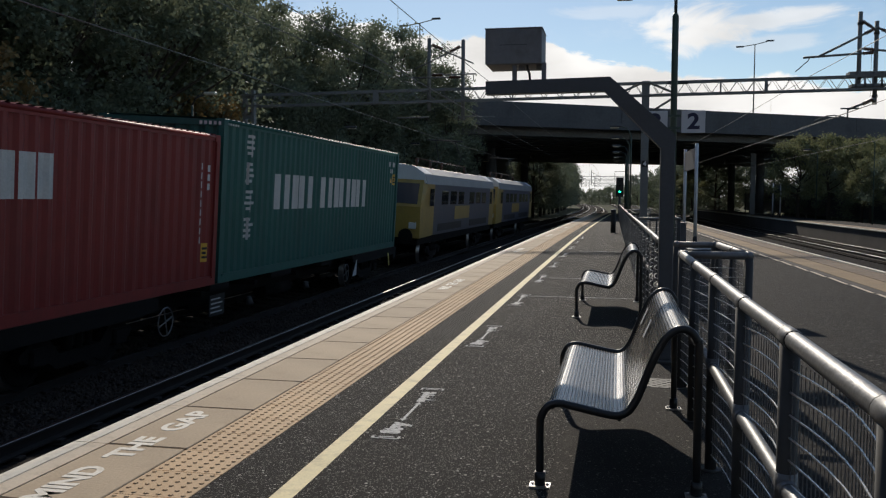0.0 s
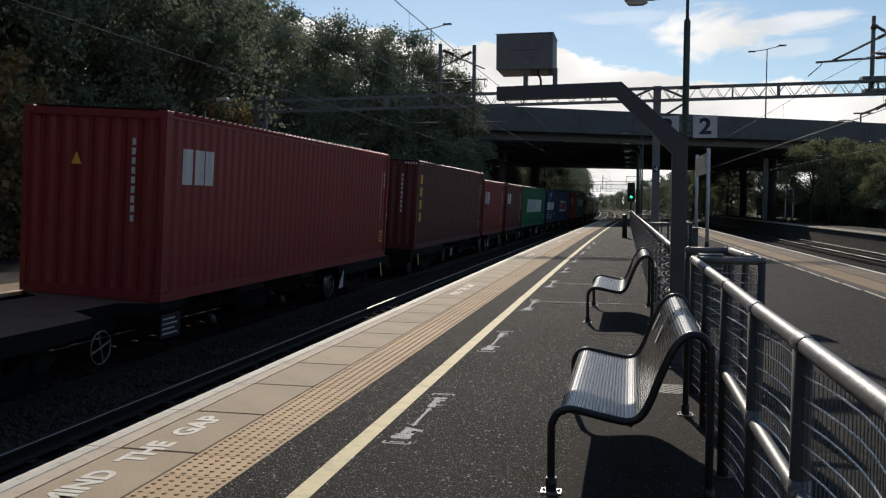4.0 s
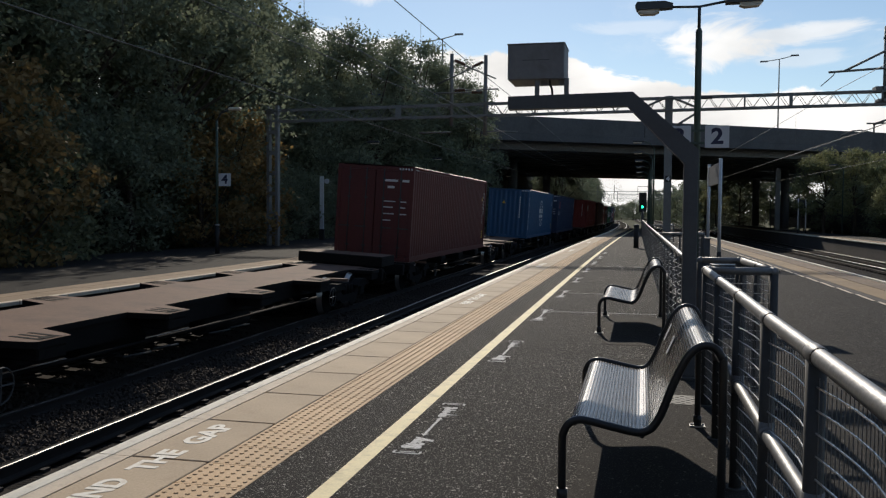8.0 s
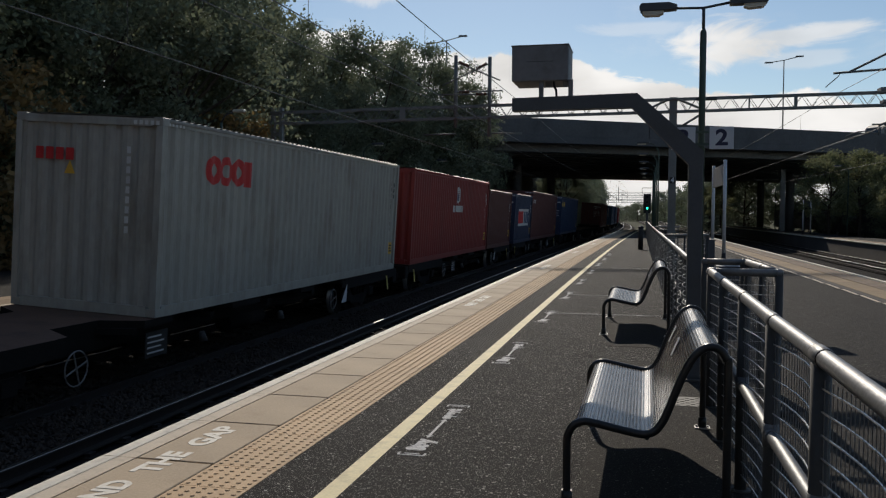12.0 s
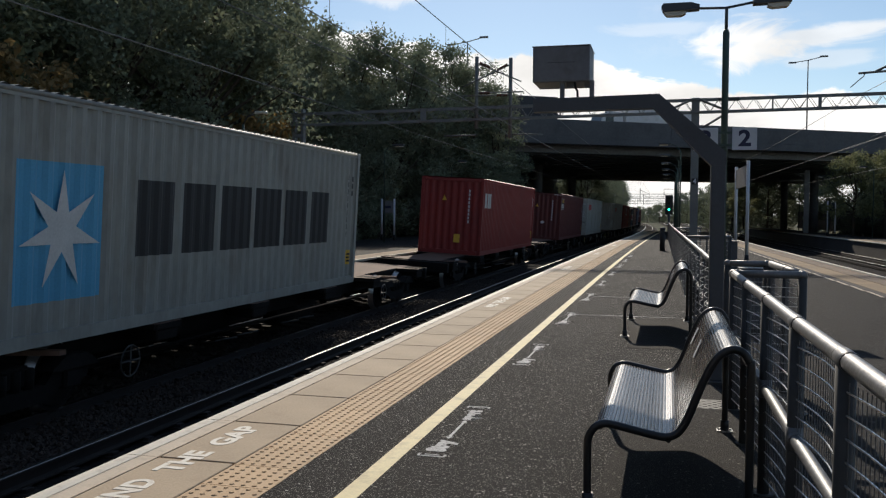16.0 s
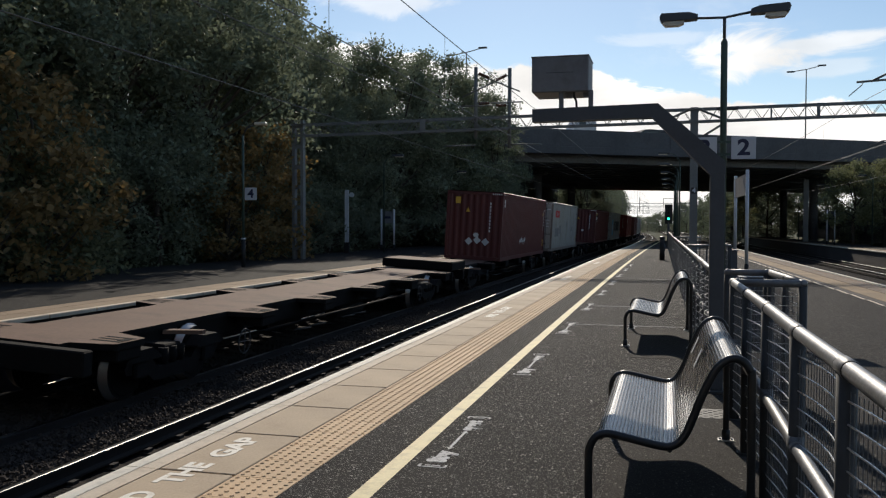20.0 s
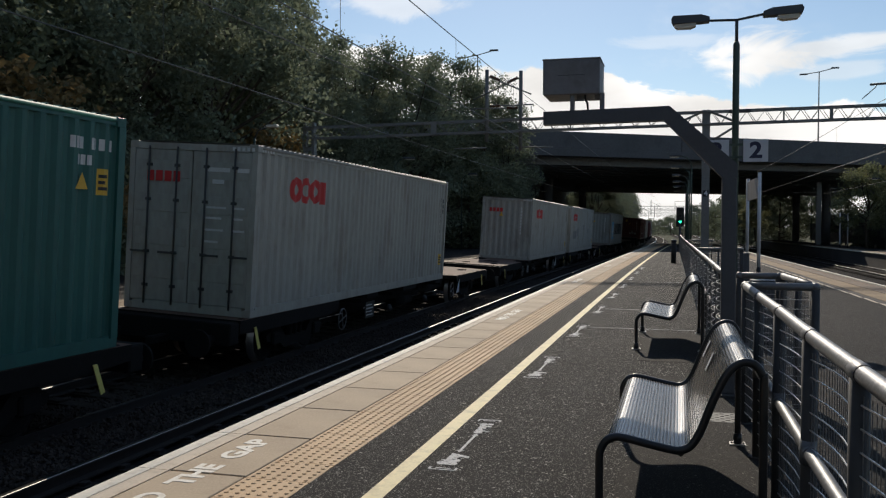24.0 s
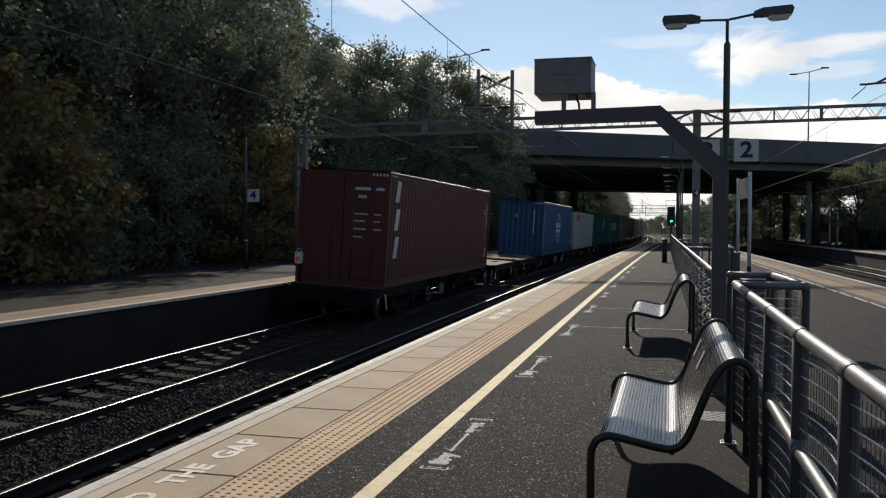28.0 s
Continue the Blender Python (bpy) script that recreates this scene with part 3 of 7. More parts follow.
def make_island():
    ys = [-14] + steps(-6, PLAT_END, 49)
    plat = thing("platform", "asphalt island platform with buff edge slabs", "platform", kind="structure")
    bm = bmesh.new()
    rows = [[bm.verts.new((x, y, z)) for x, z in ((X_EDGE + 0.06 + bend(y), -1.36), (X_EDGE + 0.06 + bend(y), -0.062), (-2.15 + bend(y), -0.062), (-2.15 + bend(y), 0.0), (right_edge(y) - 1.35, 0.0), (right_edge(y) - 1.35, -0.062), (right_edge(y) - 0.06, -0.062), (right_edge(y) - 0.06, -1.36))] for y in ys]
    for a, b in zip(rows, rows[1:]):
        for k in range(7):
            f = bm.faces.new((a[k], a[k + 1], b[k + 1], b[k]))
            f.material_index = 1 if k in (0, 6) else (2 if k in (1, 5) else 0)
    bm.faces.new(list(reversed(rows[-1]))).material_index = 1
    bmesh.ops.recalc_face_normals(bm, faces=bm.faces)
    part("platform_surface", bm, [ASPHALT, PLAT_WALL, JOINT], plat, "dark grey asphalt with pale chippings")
    bm = bmesh.new()
    strip(bm, lambda y: -1.745, lambda y: -1.625, ys, bend, 0.004)
    part("yellow_line", bm, YELLOW_PAINT, plat, "worn yellow safety line")
    bm = bmesh.new()
    for y in steps(2, 80, 52):
        x = right_edge(y) - 1.62
        prism(bm, [(x - 0.02, y), (x + 0.035, y), (x + 0.035, y + 1.36), (x - 0.02, y + 1.36)], 0.0005, 0.004)
    part("pale_edge_line", bm, CREAM, plat, "broken pale yellow line")
    bm = bmesh.new()
    strip(bm, lambda y: right_edge(y) - 1.575, lambda y: right_edge(y) - 1.352, ys, lambda y: 0.0, 0.003)
    part("brown_band", bm, DARK_BAND, plat, "dark brown band beside the slabs")
    bm = bmesh.new()
    strip(bm, lambda y: 0.62 - 0.0075 * max(0.0, y - 5), lambda y: right_edge(y) - 1.64, ys, lambda y: 0.0, 0.002)
    part("older_asphalt", bm, ASPHALT_DARK, plat, "older, darker asphalt beyond the guard rail")
    for x0, x1, y0, y1 in ((-0.33, 0.60, 4.2, 9.4), (-0.48, 0.46, 10.4, 13.4)):
        bm = bmesh.new()
        cut = random.Random(int(y0 * 10))
        low = [(x0 + cut.uniform(-0.05, 0.05), y) for y in steps(y0, y1, 12)]
        prism(bm, [(x1, y0), (x1, y1)] + list(reversed(low)), 0.0005, 0.0024)
        part("smooth_patch", bm, SMOOTH_ASPHALT, plat, "smooth brown-grey repaired asphalt under the bench")
    # coping slabs with a painted nose, one metre each
    nose = finish(prism(bmesh.new(), [(0, 0.006), (0.100, 0.006), (0.100, 0.994), (0, 0.994)], -0.075, 0.0), "edge_nosing", WHITE_PAINT)
    bm = bmesh.new()
    prism(bm, [(0.106, 0.004), (0.228, 0.004), (0.228, 0.996), (0.106, 0.996)], -0.06, -0.001)
    inner = finish(bm, "edge_band", CREAM)
    bm = boxmesh(0.240, 0.766, 0.012, 0.988, -0.06, 0.0, 0.005)
    slab = finish(bm, "coping_slab", SLAB)
    y = -5.15
    while y < PLAT_END - 1:
        m = pose(X_EDGE + bend(y), y, 0, 0, 0, -math.degrees(math.atan(slope(y))))
        piece("edge_nosing", nose, plat, m)
        piece("edge_band", inner, plat, m)
        piece("coping_slab", slab, plat, m)
        mr = pose(right_edge(y), y + 1, 0, 0, 0, 180 + math.degrees(0.027))
        if y > -5.5:
            piece("edge_nosing", nose, plat, mr)
            piece("coping_slab", slab, plat, mr, "", MAUVE_SLAB)
        y += 1.0
    # tactile slabs with six by six blisters
    vs, fs = [(0, 0.002, 0), (0.4, 0.002, 0), (0.4, 0.398, 0), (0, 0.398, 0), (0, 0.002, -0.05), (0.4, 0.002, -0.05), (0.4, 0.398, -0.05), (0, 0.398, -0.05)], [(0, 1, 2, 3), (5, 4, 7, 6), (4, 5, 1, 0), (6, 7, 3, 2)]
    for i in range(6):
        for j in range(6):
            cx, cy, b = 0.0335 + i * 0.0666, 0.0335 + j * 0.0666, len(vs)
            for k in range(8):
                a = k * math.pi / 4
                vs.append((cx + 0.0150 * math.cos(a), cy + 0.0150 * math.sin(a), 0.0002))
            for k in range(8):
                a = k * math.pi / 4
                vs.append((cx + 0.0105 * math.cos(a), cy + 0.0105 * math.sin(a), 0.0058))
            for k in range(8):
                fs.append((b + k, b + (k + 1) % 8, b + 8 + (k + 1) % 8, b + 8 + k))
            fs.append(tuple(b + 8 + k for k in range(8)))
    tact = from_lists("tactile_slab", vs, fs, TACTILE)
    tact.transform(Matrix.Diagonal((1.06, 1, 1, 1)))
    y = -5.216
    while y < PLAT_END - 1:
        m = pose(-2.578 + bend(y), y, 0, 0, 0, -math.degrees(math.atan(slope(y))))
        piece("tactile_slab", tact, plat, m)
        y += 0.402
    tr = finish(prism(bmesh.new(), [(0, 0.003), (0.55, 0.003), (0.55, 0.797), (0, 0.797)], -0.05, 0.0), "tactile_slab", OCHRE_SLAB)
    y = -5.2
    while y < PLAT_END - 1:
        piece("tactile_slab", tr, plat, pose(right_edge(y) - 1.33, y, 0, 0, 0, math.degrees(0.027)))
        y += 0.8
    return plat


PLATFORM = make_island()
FLAT_ALONG = Matrix(((0, -1, 0, 0), (1, 0, 0, 0), (0, 0, 1, 0), (0, 0, 0, 1)))      # text that reads along +y, its top towards the track
for y_end in (5.72, 16.2, 26.7, 37.2, 47.7):
    for text, a, b in (("MIND", -1.87, -1.31), ("THE", -1.14, -0.68), ("GAP", -0.53, 0.0)):
        y = y_end + (a + b) / 2
        me = lettering(text, 0.30)
        long = max(v.co.x for v in me.vertices) - min(v.co.x for v in me.vertices)
        high = max(v.co.y for v in me.vertices) - min(v.co.y for v in me.vertices)
        me.materials.clear()
        me.materials.append(LETTER_PAINT)
        me.transform(Matrix.Diagonal(((b - a) / long, 0.172 / high, 1, 1)))
        piece("painted_word", me, PLATFORM, pose(-2.905 + bend(y), y, 0.002) @ FLAT_ALONG, "white painted warning letters on the edge slabs")


def keep_apart_mark(y0):
    """A sprayed stencil: two brackets, two words and a bar between."""
    root = piece("sprayed_mark", None, PLATFORM, pose(-1.455 + bend(y0), y0, 0.002), "white sprayed stencil with brackets")
    bm = bmesh.new()
    for y, s in ((0.02, 1), (1.51, -1)):
        box(bm, -0.085, 0.085, y - 0.008, y + 0.008, 0, 0.0018)
        for x in (-0.085, 0.085):
            box(bm, x - 0.008, x + 0.008, min(y, y + s * 0.055), max(y, y + s * 0.055), 0, 0.0018)
        box(bm, -0.05, 0.05, y + s * 0.035 - 0.007, y + s * 0.035 + 0.007, 0, 0.0018)
    part("bracket", bm, SPRAY, root)
    part("bar", boxmesh(-0.010, 0.010, 0.53, 0.96, 0, 0.0018), SPRAY, root)
    bm = bmesh.new()
    for x, y, n in ((0, 0.53, 1), (0, 0.96, -1)):
        prism(bm, [(-0.028, y), (0.028, y), (0.0, y - n * 0.06)] if n > 0 else [(0.028, y), (-0.028, y), (0.0, y - n * 0.06)], 0, 0.0018)
    part("arrow_head", bm, SPRAY, root)
    word("word", "Stay", 0.165, SPRAY, root, pose(0, 0.28, 0) @ FLAT_ALONG)
    word("word", "apart", 0.155, SPRAY, root, pose(0, 1.21, 0) @ FLAT_ALONG)


for k in range(9):
    keep_apart_mark(5.31 + k * 3.55)
bm = bmesh.new()
for x0, x1, y in ((-1.55, 0.25, 13.68), (-1.35, -0.1, 16.9), (-1.1, 0.1, 25.7)):
    box(bm, x0, x1, y - 0.014, y + 0.014, 0.0005, 0.0025)
part("sprayed_cross_line", bm, SPRAY, PLATFORM, "thin white sprayed lines across the asphalt")


def side_platform(name, edge, back, shift, z, sign, y0, y1, label):
    """A plain platform; sign +1 when its edge faces the right."""
    plat = thing(name, label, "platform", kind="structure")
    ys = steps(y0, y1, 40)
    bm = bmesh.new()
    rows = [[bm.verts.new((x + shift(y), y, zz)) for x, zz in ((edge - sign * 0.08, -1.36), (edge - sign * 0.08, z - 0.07), (edge - sign * 1.03, z - 0.07), (edge - sign * 1.03, z), (back, z), (back, -1.36))] for y in ys]
    for a, b in zip(rows, rows[1:]):
        for k in range(5):
            bm.faces.new((a[k], a[k + 1], b[k + 1], b[k])).material_index = 1 if k in (0, 4) else 0
    bmesh.ops.recalc_face_normals(bm, faces=bm.faces)
    part("platform_surface", bm, [ASPHALT_FAR, PLAT_WALL if sign > 0 else DARK_BRICK], plat)
    lo, hi = sorted((0.0, -sign * 0.12))
    nose = finish(boxmesh(lo, hi, 0.008, 1.192, -0.07, 0, 0.008), "edge_nosing", CREAM if sign > 0 else WHITE_PAINT)
    lo, hi = sorted((-sign * 0.126, -sign * 0.62))
    slab = finish(boxmesh(lo, hi, 0.005, 1.195, -0.06, -0.002), "coping_slab", WEATHERED_BUFF)
    lo, hi = sorted((-sign * 0.63, -sign * 1.02))
    tac = finish(boxmesh(lo, hi, 0.004, 1.196, -0.06, 0.0), "tactile_slab", WEATHERED_BUFF)
    y = y0
    while y < y1 - 1.2:
        m = pose(edge + shift(y), y, z, 0, 0, -math.degrees(math.atan(shift(y + 0.5) - shift(y - 0.5))))
        piece("edge_nosing", nose, plat, m)
        piece("coping_slab", slab, plat, m)
        piece("tactile_slab", tac, plat, m)
        y += 1.2
    return plat


side_platform("platform", -9.70, -17.3, bend, 0.09, 1, -12, 60, "far platform with a white concrete edge below dark trees")
side_platform("platform", 14.2, 17.6, swing, 0.0, -1, 20, 130, "opposite platform with a white edge line")


# added unseen wall behind the viewer that blocks low sky light, with openings for the tracks
shade_wall = thing("wall_south", "added plain dark brick wall, out of view, that blocks low sky light", "wall", kind="structure")
for x0, x1, z0, z1 in ((-46.0, -12.2, -1.4, 5.4), (-3.2, 4.6, -1.4, 5.4), (18.0, 44.0, -1.4, 5.4), (-46.0, 44.0, 5.404, 11.0)):
    part("wall_panel", boxmesh(x0, x1, -15.4, -14.8, z0, z1), DARK_BRICK, shade_wall)

# ---------------------------------------------------------------- things on the platform
BENCH_LINE = [(-0.392, 0.0), (-0.395, 0.32), (-0.388, 0.385), (-0.360, 0.435), (-0.315, 0.458), (-0.26, 0.456), (-0.14, 0.432), (-0.03, 0.412), (0.02, 0.412),
              (0.062, 0.432), (0.095, 0.475), (0.125, 0.54), (0.175, 0.675), (0.225, 0.785), (0.262, 0.842), (0.305, 0.875), (0.345, 0.880), (0.385, 0.862), (0.412, 0.815), (0.420, 0.74), (0.420, 0.0)]


def rounded(line, n=4):
    """Points of a smooth curve through the line."""
    pts = []
    for i in range(len(line) - 1):
        p0, p1, p2, p3 = (Vector(line[max(0, min(len(line) - 1, i + k))]) for k in (-1, 0, 1, 2))
        for j in range(n):
            t = j / n
            pts.append(0.5 * (2 * p1 + (p2 - p0) * t + (2 * p0 - 5 * p1 + 4 * p2 - p3) * t * t + (3 * p1 - p0 - 3 * p2 + p3) * t ** 3))
    pts.append(Vector(line[-1]))
    return pts


def make_bench():
    bench = thing("bench", "black framed platform bench with a curved perforated steel seat", "bench", pose(0.0, 4.61, 0), "benches on the platform")
    length = 1.93
    for y in (0.0, length):
        frame_part = part("end_frame", tube(bmesh.new(), [(p.x, y, p.y) for p in rounded(BENCH_LINE)], 0.0215, 12), DARK_FRAME, bench, "black tubular end frame", smooth=True)
        for x in (-0.392, 0.42):
            bm = bmesh.new()
            tube(bm, [(x, y, 0.012), (x, y, 0.085)], 0.030, 12)
            part("foot_sleeve", bm, DARK_FRAME, frame_part)
            bm = bmesh.new()
            prism(bm, [(x - 0.055, y - 0.04), (x + 0.055, y - 0.04), (x + 0.055, y + 0.04), (x - 0.055, y + 0.04)], 0.0, 0.012)
            for k in (-0.04, 0.04):
                tube(bm, [(x + k, y, 0.012), (x + k, y, 0.024)], 0.009, 6)
            part("base_plate", bm, FOOT_STEEL, frame_part, "bright bolted base plate")
    # seat sheet, pressed with fine ribs that run the length of the bench
    line = [p for p in rounded(BENCH_LINE[3:19], 6)]
    fine = [line[0]]
    for a, b in zip(line, line[1:]):
        n = max(1, round((b - a).length / 0.0048))
        fine += [a.lerp(b, (k + 1) / n) for k in range(n)]
    vs, fs = [], []
    cols = steps(0.02, length - 0.02, 2)
    for i, p in enumerate(fine):
        d = (fine[min(i + 1, len(fine) - 1)] - fine[max(i - 1, 0)]).normalized()
        off = Vector((-d.y, d.x)) * (0.00035 if i % 4 in (1, 2) else -0.0002)
        for y in cols:
            vs.append((p.x + off.x, y, p.y + off.y))
    n = len(cols)
    top = len(vs)
    for i in range(len(fine) - 1):
        for j in range(n - 1):
            fs.append((i * n + j, i * n + j + 1, (i + 1) * n + j + 1, (i + 1) * n + j))
    under = [(v[0], v[1], v[2] - 0.006) for v in vs]
    fs += [tuple(top + k for k in reversed(f)) for f in fs]
    sheet = from_lists("seat_sheet", vs + under, fs, SEAT_STEEL)
    sheet.materials.append(SEAT_GROOVE)
    rows = (len(fine) - 1) * (n - 1)
    for i, f in enumerate(sheet.polygons):
        if (i % rows) // (n - 1) % 4 == 3:
            f.material_index = 1
    piece("seat_sheet", sheet, bench, None, "ribbed perforated steel sheet with dark grooves")
    for p, q in (((-0.33, 0.435), 0.012), ((0.02, 0.392), 0.014), ((0.30, 0.845), 0.012)):
        part("cross_tube", tube(bmesh.new(), [(p[0], 0, p[1]), (p[0], length, p[1])], q, 8), DARK_FRAME, bench)
    for k in (1.02, 1.62):
        m = pose(0.197, k, 0.725, 0, -67.0, 0)
        part("backrest_label", boxmesh(-0.06, 0.06, -0.045, 0.045, 0, 0.0015), SIGN_WHITE, bench, "pale sticker on the backrest", m @ pose(0, 0, 0.007))
    return bench


BENCH = make_bench()
copy_thing(BENCH, pose(-0.125, 11.37, 0))


def post_fitting(bm, p, r=0.036, along=(0, 1, 0)):
    a = Vector(along).normalized()
    p = Vector(p)
    tube(bm, [p - a * 0.060, p - a * 0.056, p + a * 0.056, p + a * 0.060], [r * 0.92, r, r, r * 0.92], 12)


def fence_run(name, points, top=1.1, mid=0.6, bow=0.0, label="", pitch=0.075, near=True):
    """Tube fence with top rail, mid rail, clamped posts and bowed wire infill; points: post feet in order."""
    fence = thing(name, label, "fence", group="guard rails")
    rail_r = 0.031
    tops = [Vector((*p, top)) for p in points]
    bm = bmesh.new()
    tube(bm, tops, rail_r, 14)
    part("top_rail", bm, GALV, fence, "shiny galvanised top rail", smooth=True)
    if mid:
        part("mid_rail", tube(bmesh.new(), [Vector((*p, mid)) for p in points], 0.028, 12), GALV, fence, "galvanised mid rail", smooth=True)
    for i, p in enumerate(points):
        post = part("post", tube(bmesh.new(), [(*p, 0.0), (*p, top - 0.02)], 0.033 if near else 0.022, 12), GALV_DULL, fence, smooth=True)
        d = Vector((*points[min(i + 1, len(points) - 1)], 0)) - Vector((*points[max(i - 1, 0)], 0))
        corner = not mid and i in (0, len(points) - 1)
        bm = bmesh.new()
        if corner:
            bmesh.ops.create_uvsphere(bm, u_segments=12, v_segments=8, radius=0.036, matrix=Matrix.Translation((*p, top)))
        else:
            post_fitting(bm, (*p, top), 0.0345, d)
        part("elbow" if corner else "clamp", bm, GALV, post, smooth=True)
        if near and not corner:
            for e in (-0.062, 0.062):
                q = Vector((*p, top)) + d.normalized() * e
                part("joint_ring", tube(bmesh.new(), [q - d.normalized() * 0.004, q + d.normalized() * 0.004], 0.0335, 12), BLACK, post)
        if mid and near:
            bm = bmesh.new()
            post_fitting(bm, (*p, mid), 0.034, d)
            tube(bm, [(*p, mid - 0.05), (*p, mid + 0.05)], 0.0365, 12)
            part("clamp", bm, GALV, post)
        if near:
            part("base_flange", tube(bmesh.new(), [(*p, 0), (*p, 0.012)], 0.06, 12), GALV_DULL, post)
    # wire infill, one panel between each two posts
    for p, q in zip(points, points[1:]):
        p3, q3 = Vector((*p, 0)), Vector((*q, 0))
        d = q3 - p3
        side = Vector((d.y, -d.x, 0)).normalized()
        span = d.length
        bm = bmesh.new()
        z = 0.10
        k = 0
        while z < top - 0.06:
            pts = [p3 + d * t + side * (bow * math.sin(math.pi * t) + 0.006) + Vector((0, 0, z)) for t in (0.03, 0.2, 0.35, 0.5, 0.65, 0.8, 0.97)]
            tube(bm, pts, 0.0035 if near else 0.0048, 4, cap=False)
            z += pitch
        part_of = len(bm.faces)
        n = int(span / (0.036 if near else 0.06))
        for i in range(1, n):
            t = i / n
            o = p3 + d * t + side * bow * math.sin(math.pi * t)
            tube(bm, [o + Vector((0, 0, 0.08)), o + Vector((0, 0, top - 0.07))], 0.0022, 3, cap=False)
        bm.faces.ensure_lookup_table()
        for f in bm.faces[part_of:]:
            f.material_index = 1
        tagged(part("wire_panel", bm, [WIRE, WIRE_SHADED], fence, "welded wire mesh panel"), kind="stuff")
    return fence


fence_run("guard_rail", [(0.515, 7.28), (0.525, 6.2), (0.54, 5.1), (0.545, 3.98), (0.56, 3.0), (0.575, 1.95), (0.59, 0.9), (0.60, -0.3), (0.61, -1.6)], bow=-0.05,
          label="galvanised tube guard rail with bowed wire mesh panels")
fence_run("guard_rail", [(0.54, 7.31), (1.03, 7.27)], mid=0, label="short return of galvanised guard rail with wire mesh")
fence_run("guard_rail", [(1.03, 7.34), (1.0, 8.05), (0.965, 8.85)], mid=0, bow=-0.02, label="galvanised guard rail with wire mesh closing a small enclosure")
fence_run("guard_rail", [(0.57, 8.88), (0.93, 8.88)], mid=0, label="short cross piece of galvanised guard rail")
fence_run("guard_rail", [(0.455, 8.9), (0.43, 9.9)] + [(0.44 - 0.0086 * (y - 9.6), y) for y in steps(11, 33, 14)], bow=-0.07, label="long galvanised guard rail along the middle of the platform", near=False, pitch=0.09)
fence_run("guard_rail", [(0.23 - 0.0062 * (y - 33), y) for y in steps(34.2, 62, 16)], bow=-0.06, label="galvanised guard rail running on towards the bridge", near=False, pitch=0.1)
fence_run("guard_rail", [(0.38, 20.3), (0.85, 20.3), (1.32, 20.3)], mid=0, label="cross piece of galvanised guard rail", near=False, pitch=0.1)
fence_run("guard_rail", [(1.36, 20.3), (1.34, 22.4), (1.32, 24.5)], mid=0, label="inner galvanised guard rail of the enclosure", near=False, pitch=0.1)
fence_run("guard_rail", [(0.22, 34.2), (0.7, 34.4), (1.2, 34.6)], mid=0, label="far cross piece of galvanised guard rail", near=False, pitch=0.1)

bm = bmesh.new()
prism(bm, [(0.20, 7.25), (0.52, 7.25), (0.52, 7.62), (0.20, 7.62)], 0.0005, 0.006)
for i in range(7):
    for j in range(7):
        if (i + j) % 2:
            box(bm, 0.215 + i * 0.042, 0.245 + i * 0.042, 7.27 + j * 0.048, 7.305 + j * 0.048, 0.006, 0.010)
thing("drain_cover", "worn metal drain cover with a chequered face", "drain cover", mesh=finish(bm, "drain_cover", GALV_DULL))


def make_monitor_column():
    col = thing("monitor_column", "blue-grey steel column with a cranked arm over the platform", "column", pose(0.445, 8.5, 0))
    part("column_shaft", boxmesh(-0.066, 0.066, -0.066, 0.066, 0.02, 2.09, 0.008), COLUMN, col)
    bm = bmesh.new()
    box(bm, -0.16, 0.16, -0.16, 0.16, 0.0, 0.022, 0.003)
    for x in (-0.12, 0.12):
        for y in (-0.12, 0.12):
            tube(bm, [(x, y, 0.02), (x, y, 0.05)], 0.014, 6)
    part("base_plate", bm, GALV_DULL, col)
    bm = bmesh.new()
    prism(bm, [(-0.0685, 2.03), (0.0685, 2.03), (0.0685, 2.15), (-0.545, 2.705), (-1.735, 2.685), (-1.735, 2.56), (-0.595, 2.572)], -0.0685, 0.0685,
          Matrix(((1, 0, 0, 0), (0, 0, -1, 0), (0, 1, 0, 0), (0, 0, 0, 1))))
    bmesh.ops.recalc_face_normals(bm, faces=bm.faces)
    part("cranked_arm", bm, COLUMN, col)
    for x in (-1.46, -1.175):
        part("bracket", boxmesh(x - 0.022, x + 0.022, -0.02, 0.02, 2.68, 2.86, 0.004), BOXGREY, col)
    part("conduit", tube(bmesh.new(), [(-1.31, 0, 2.68), (-1.315, 0, 2.76), (-1.335, 0, 2.80), (-1.34, 0, 2.86)], 0.011, 8), BLACK, col)
    case = part("monitor_case", boxmesh(-1.745, -1.195, -0.05, 0.42, 2.845, 3.19, 0.01), BOXGREY, col, "grey weatherproof box casing", pose(0, 0, 0, 0, 0, 0))
    bm = bmesh.new()
    for x in (-1.39, -1.22):
        box(bm, x - 0.03, x + 0.03, 0.02, 0.08, 2.80, 2.845)
    part("lug", bm, BOXGREY, case)
    bm = bmesh.new()
    box(bm, -1.75, -1.19, -0.055, 0.425, 3.188, 3.196)
    part("lid", bm, BOXGREY, case)
    part("seam", boxmesh(-1.60, -1.34, -0.0535, -0.0505, 3.03, 3.036), LAMP_GREY, case)
    return col


make_monitor_column()


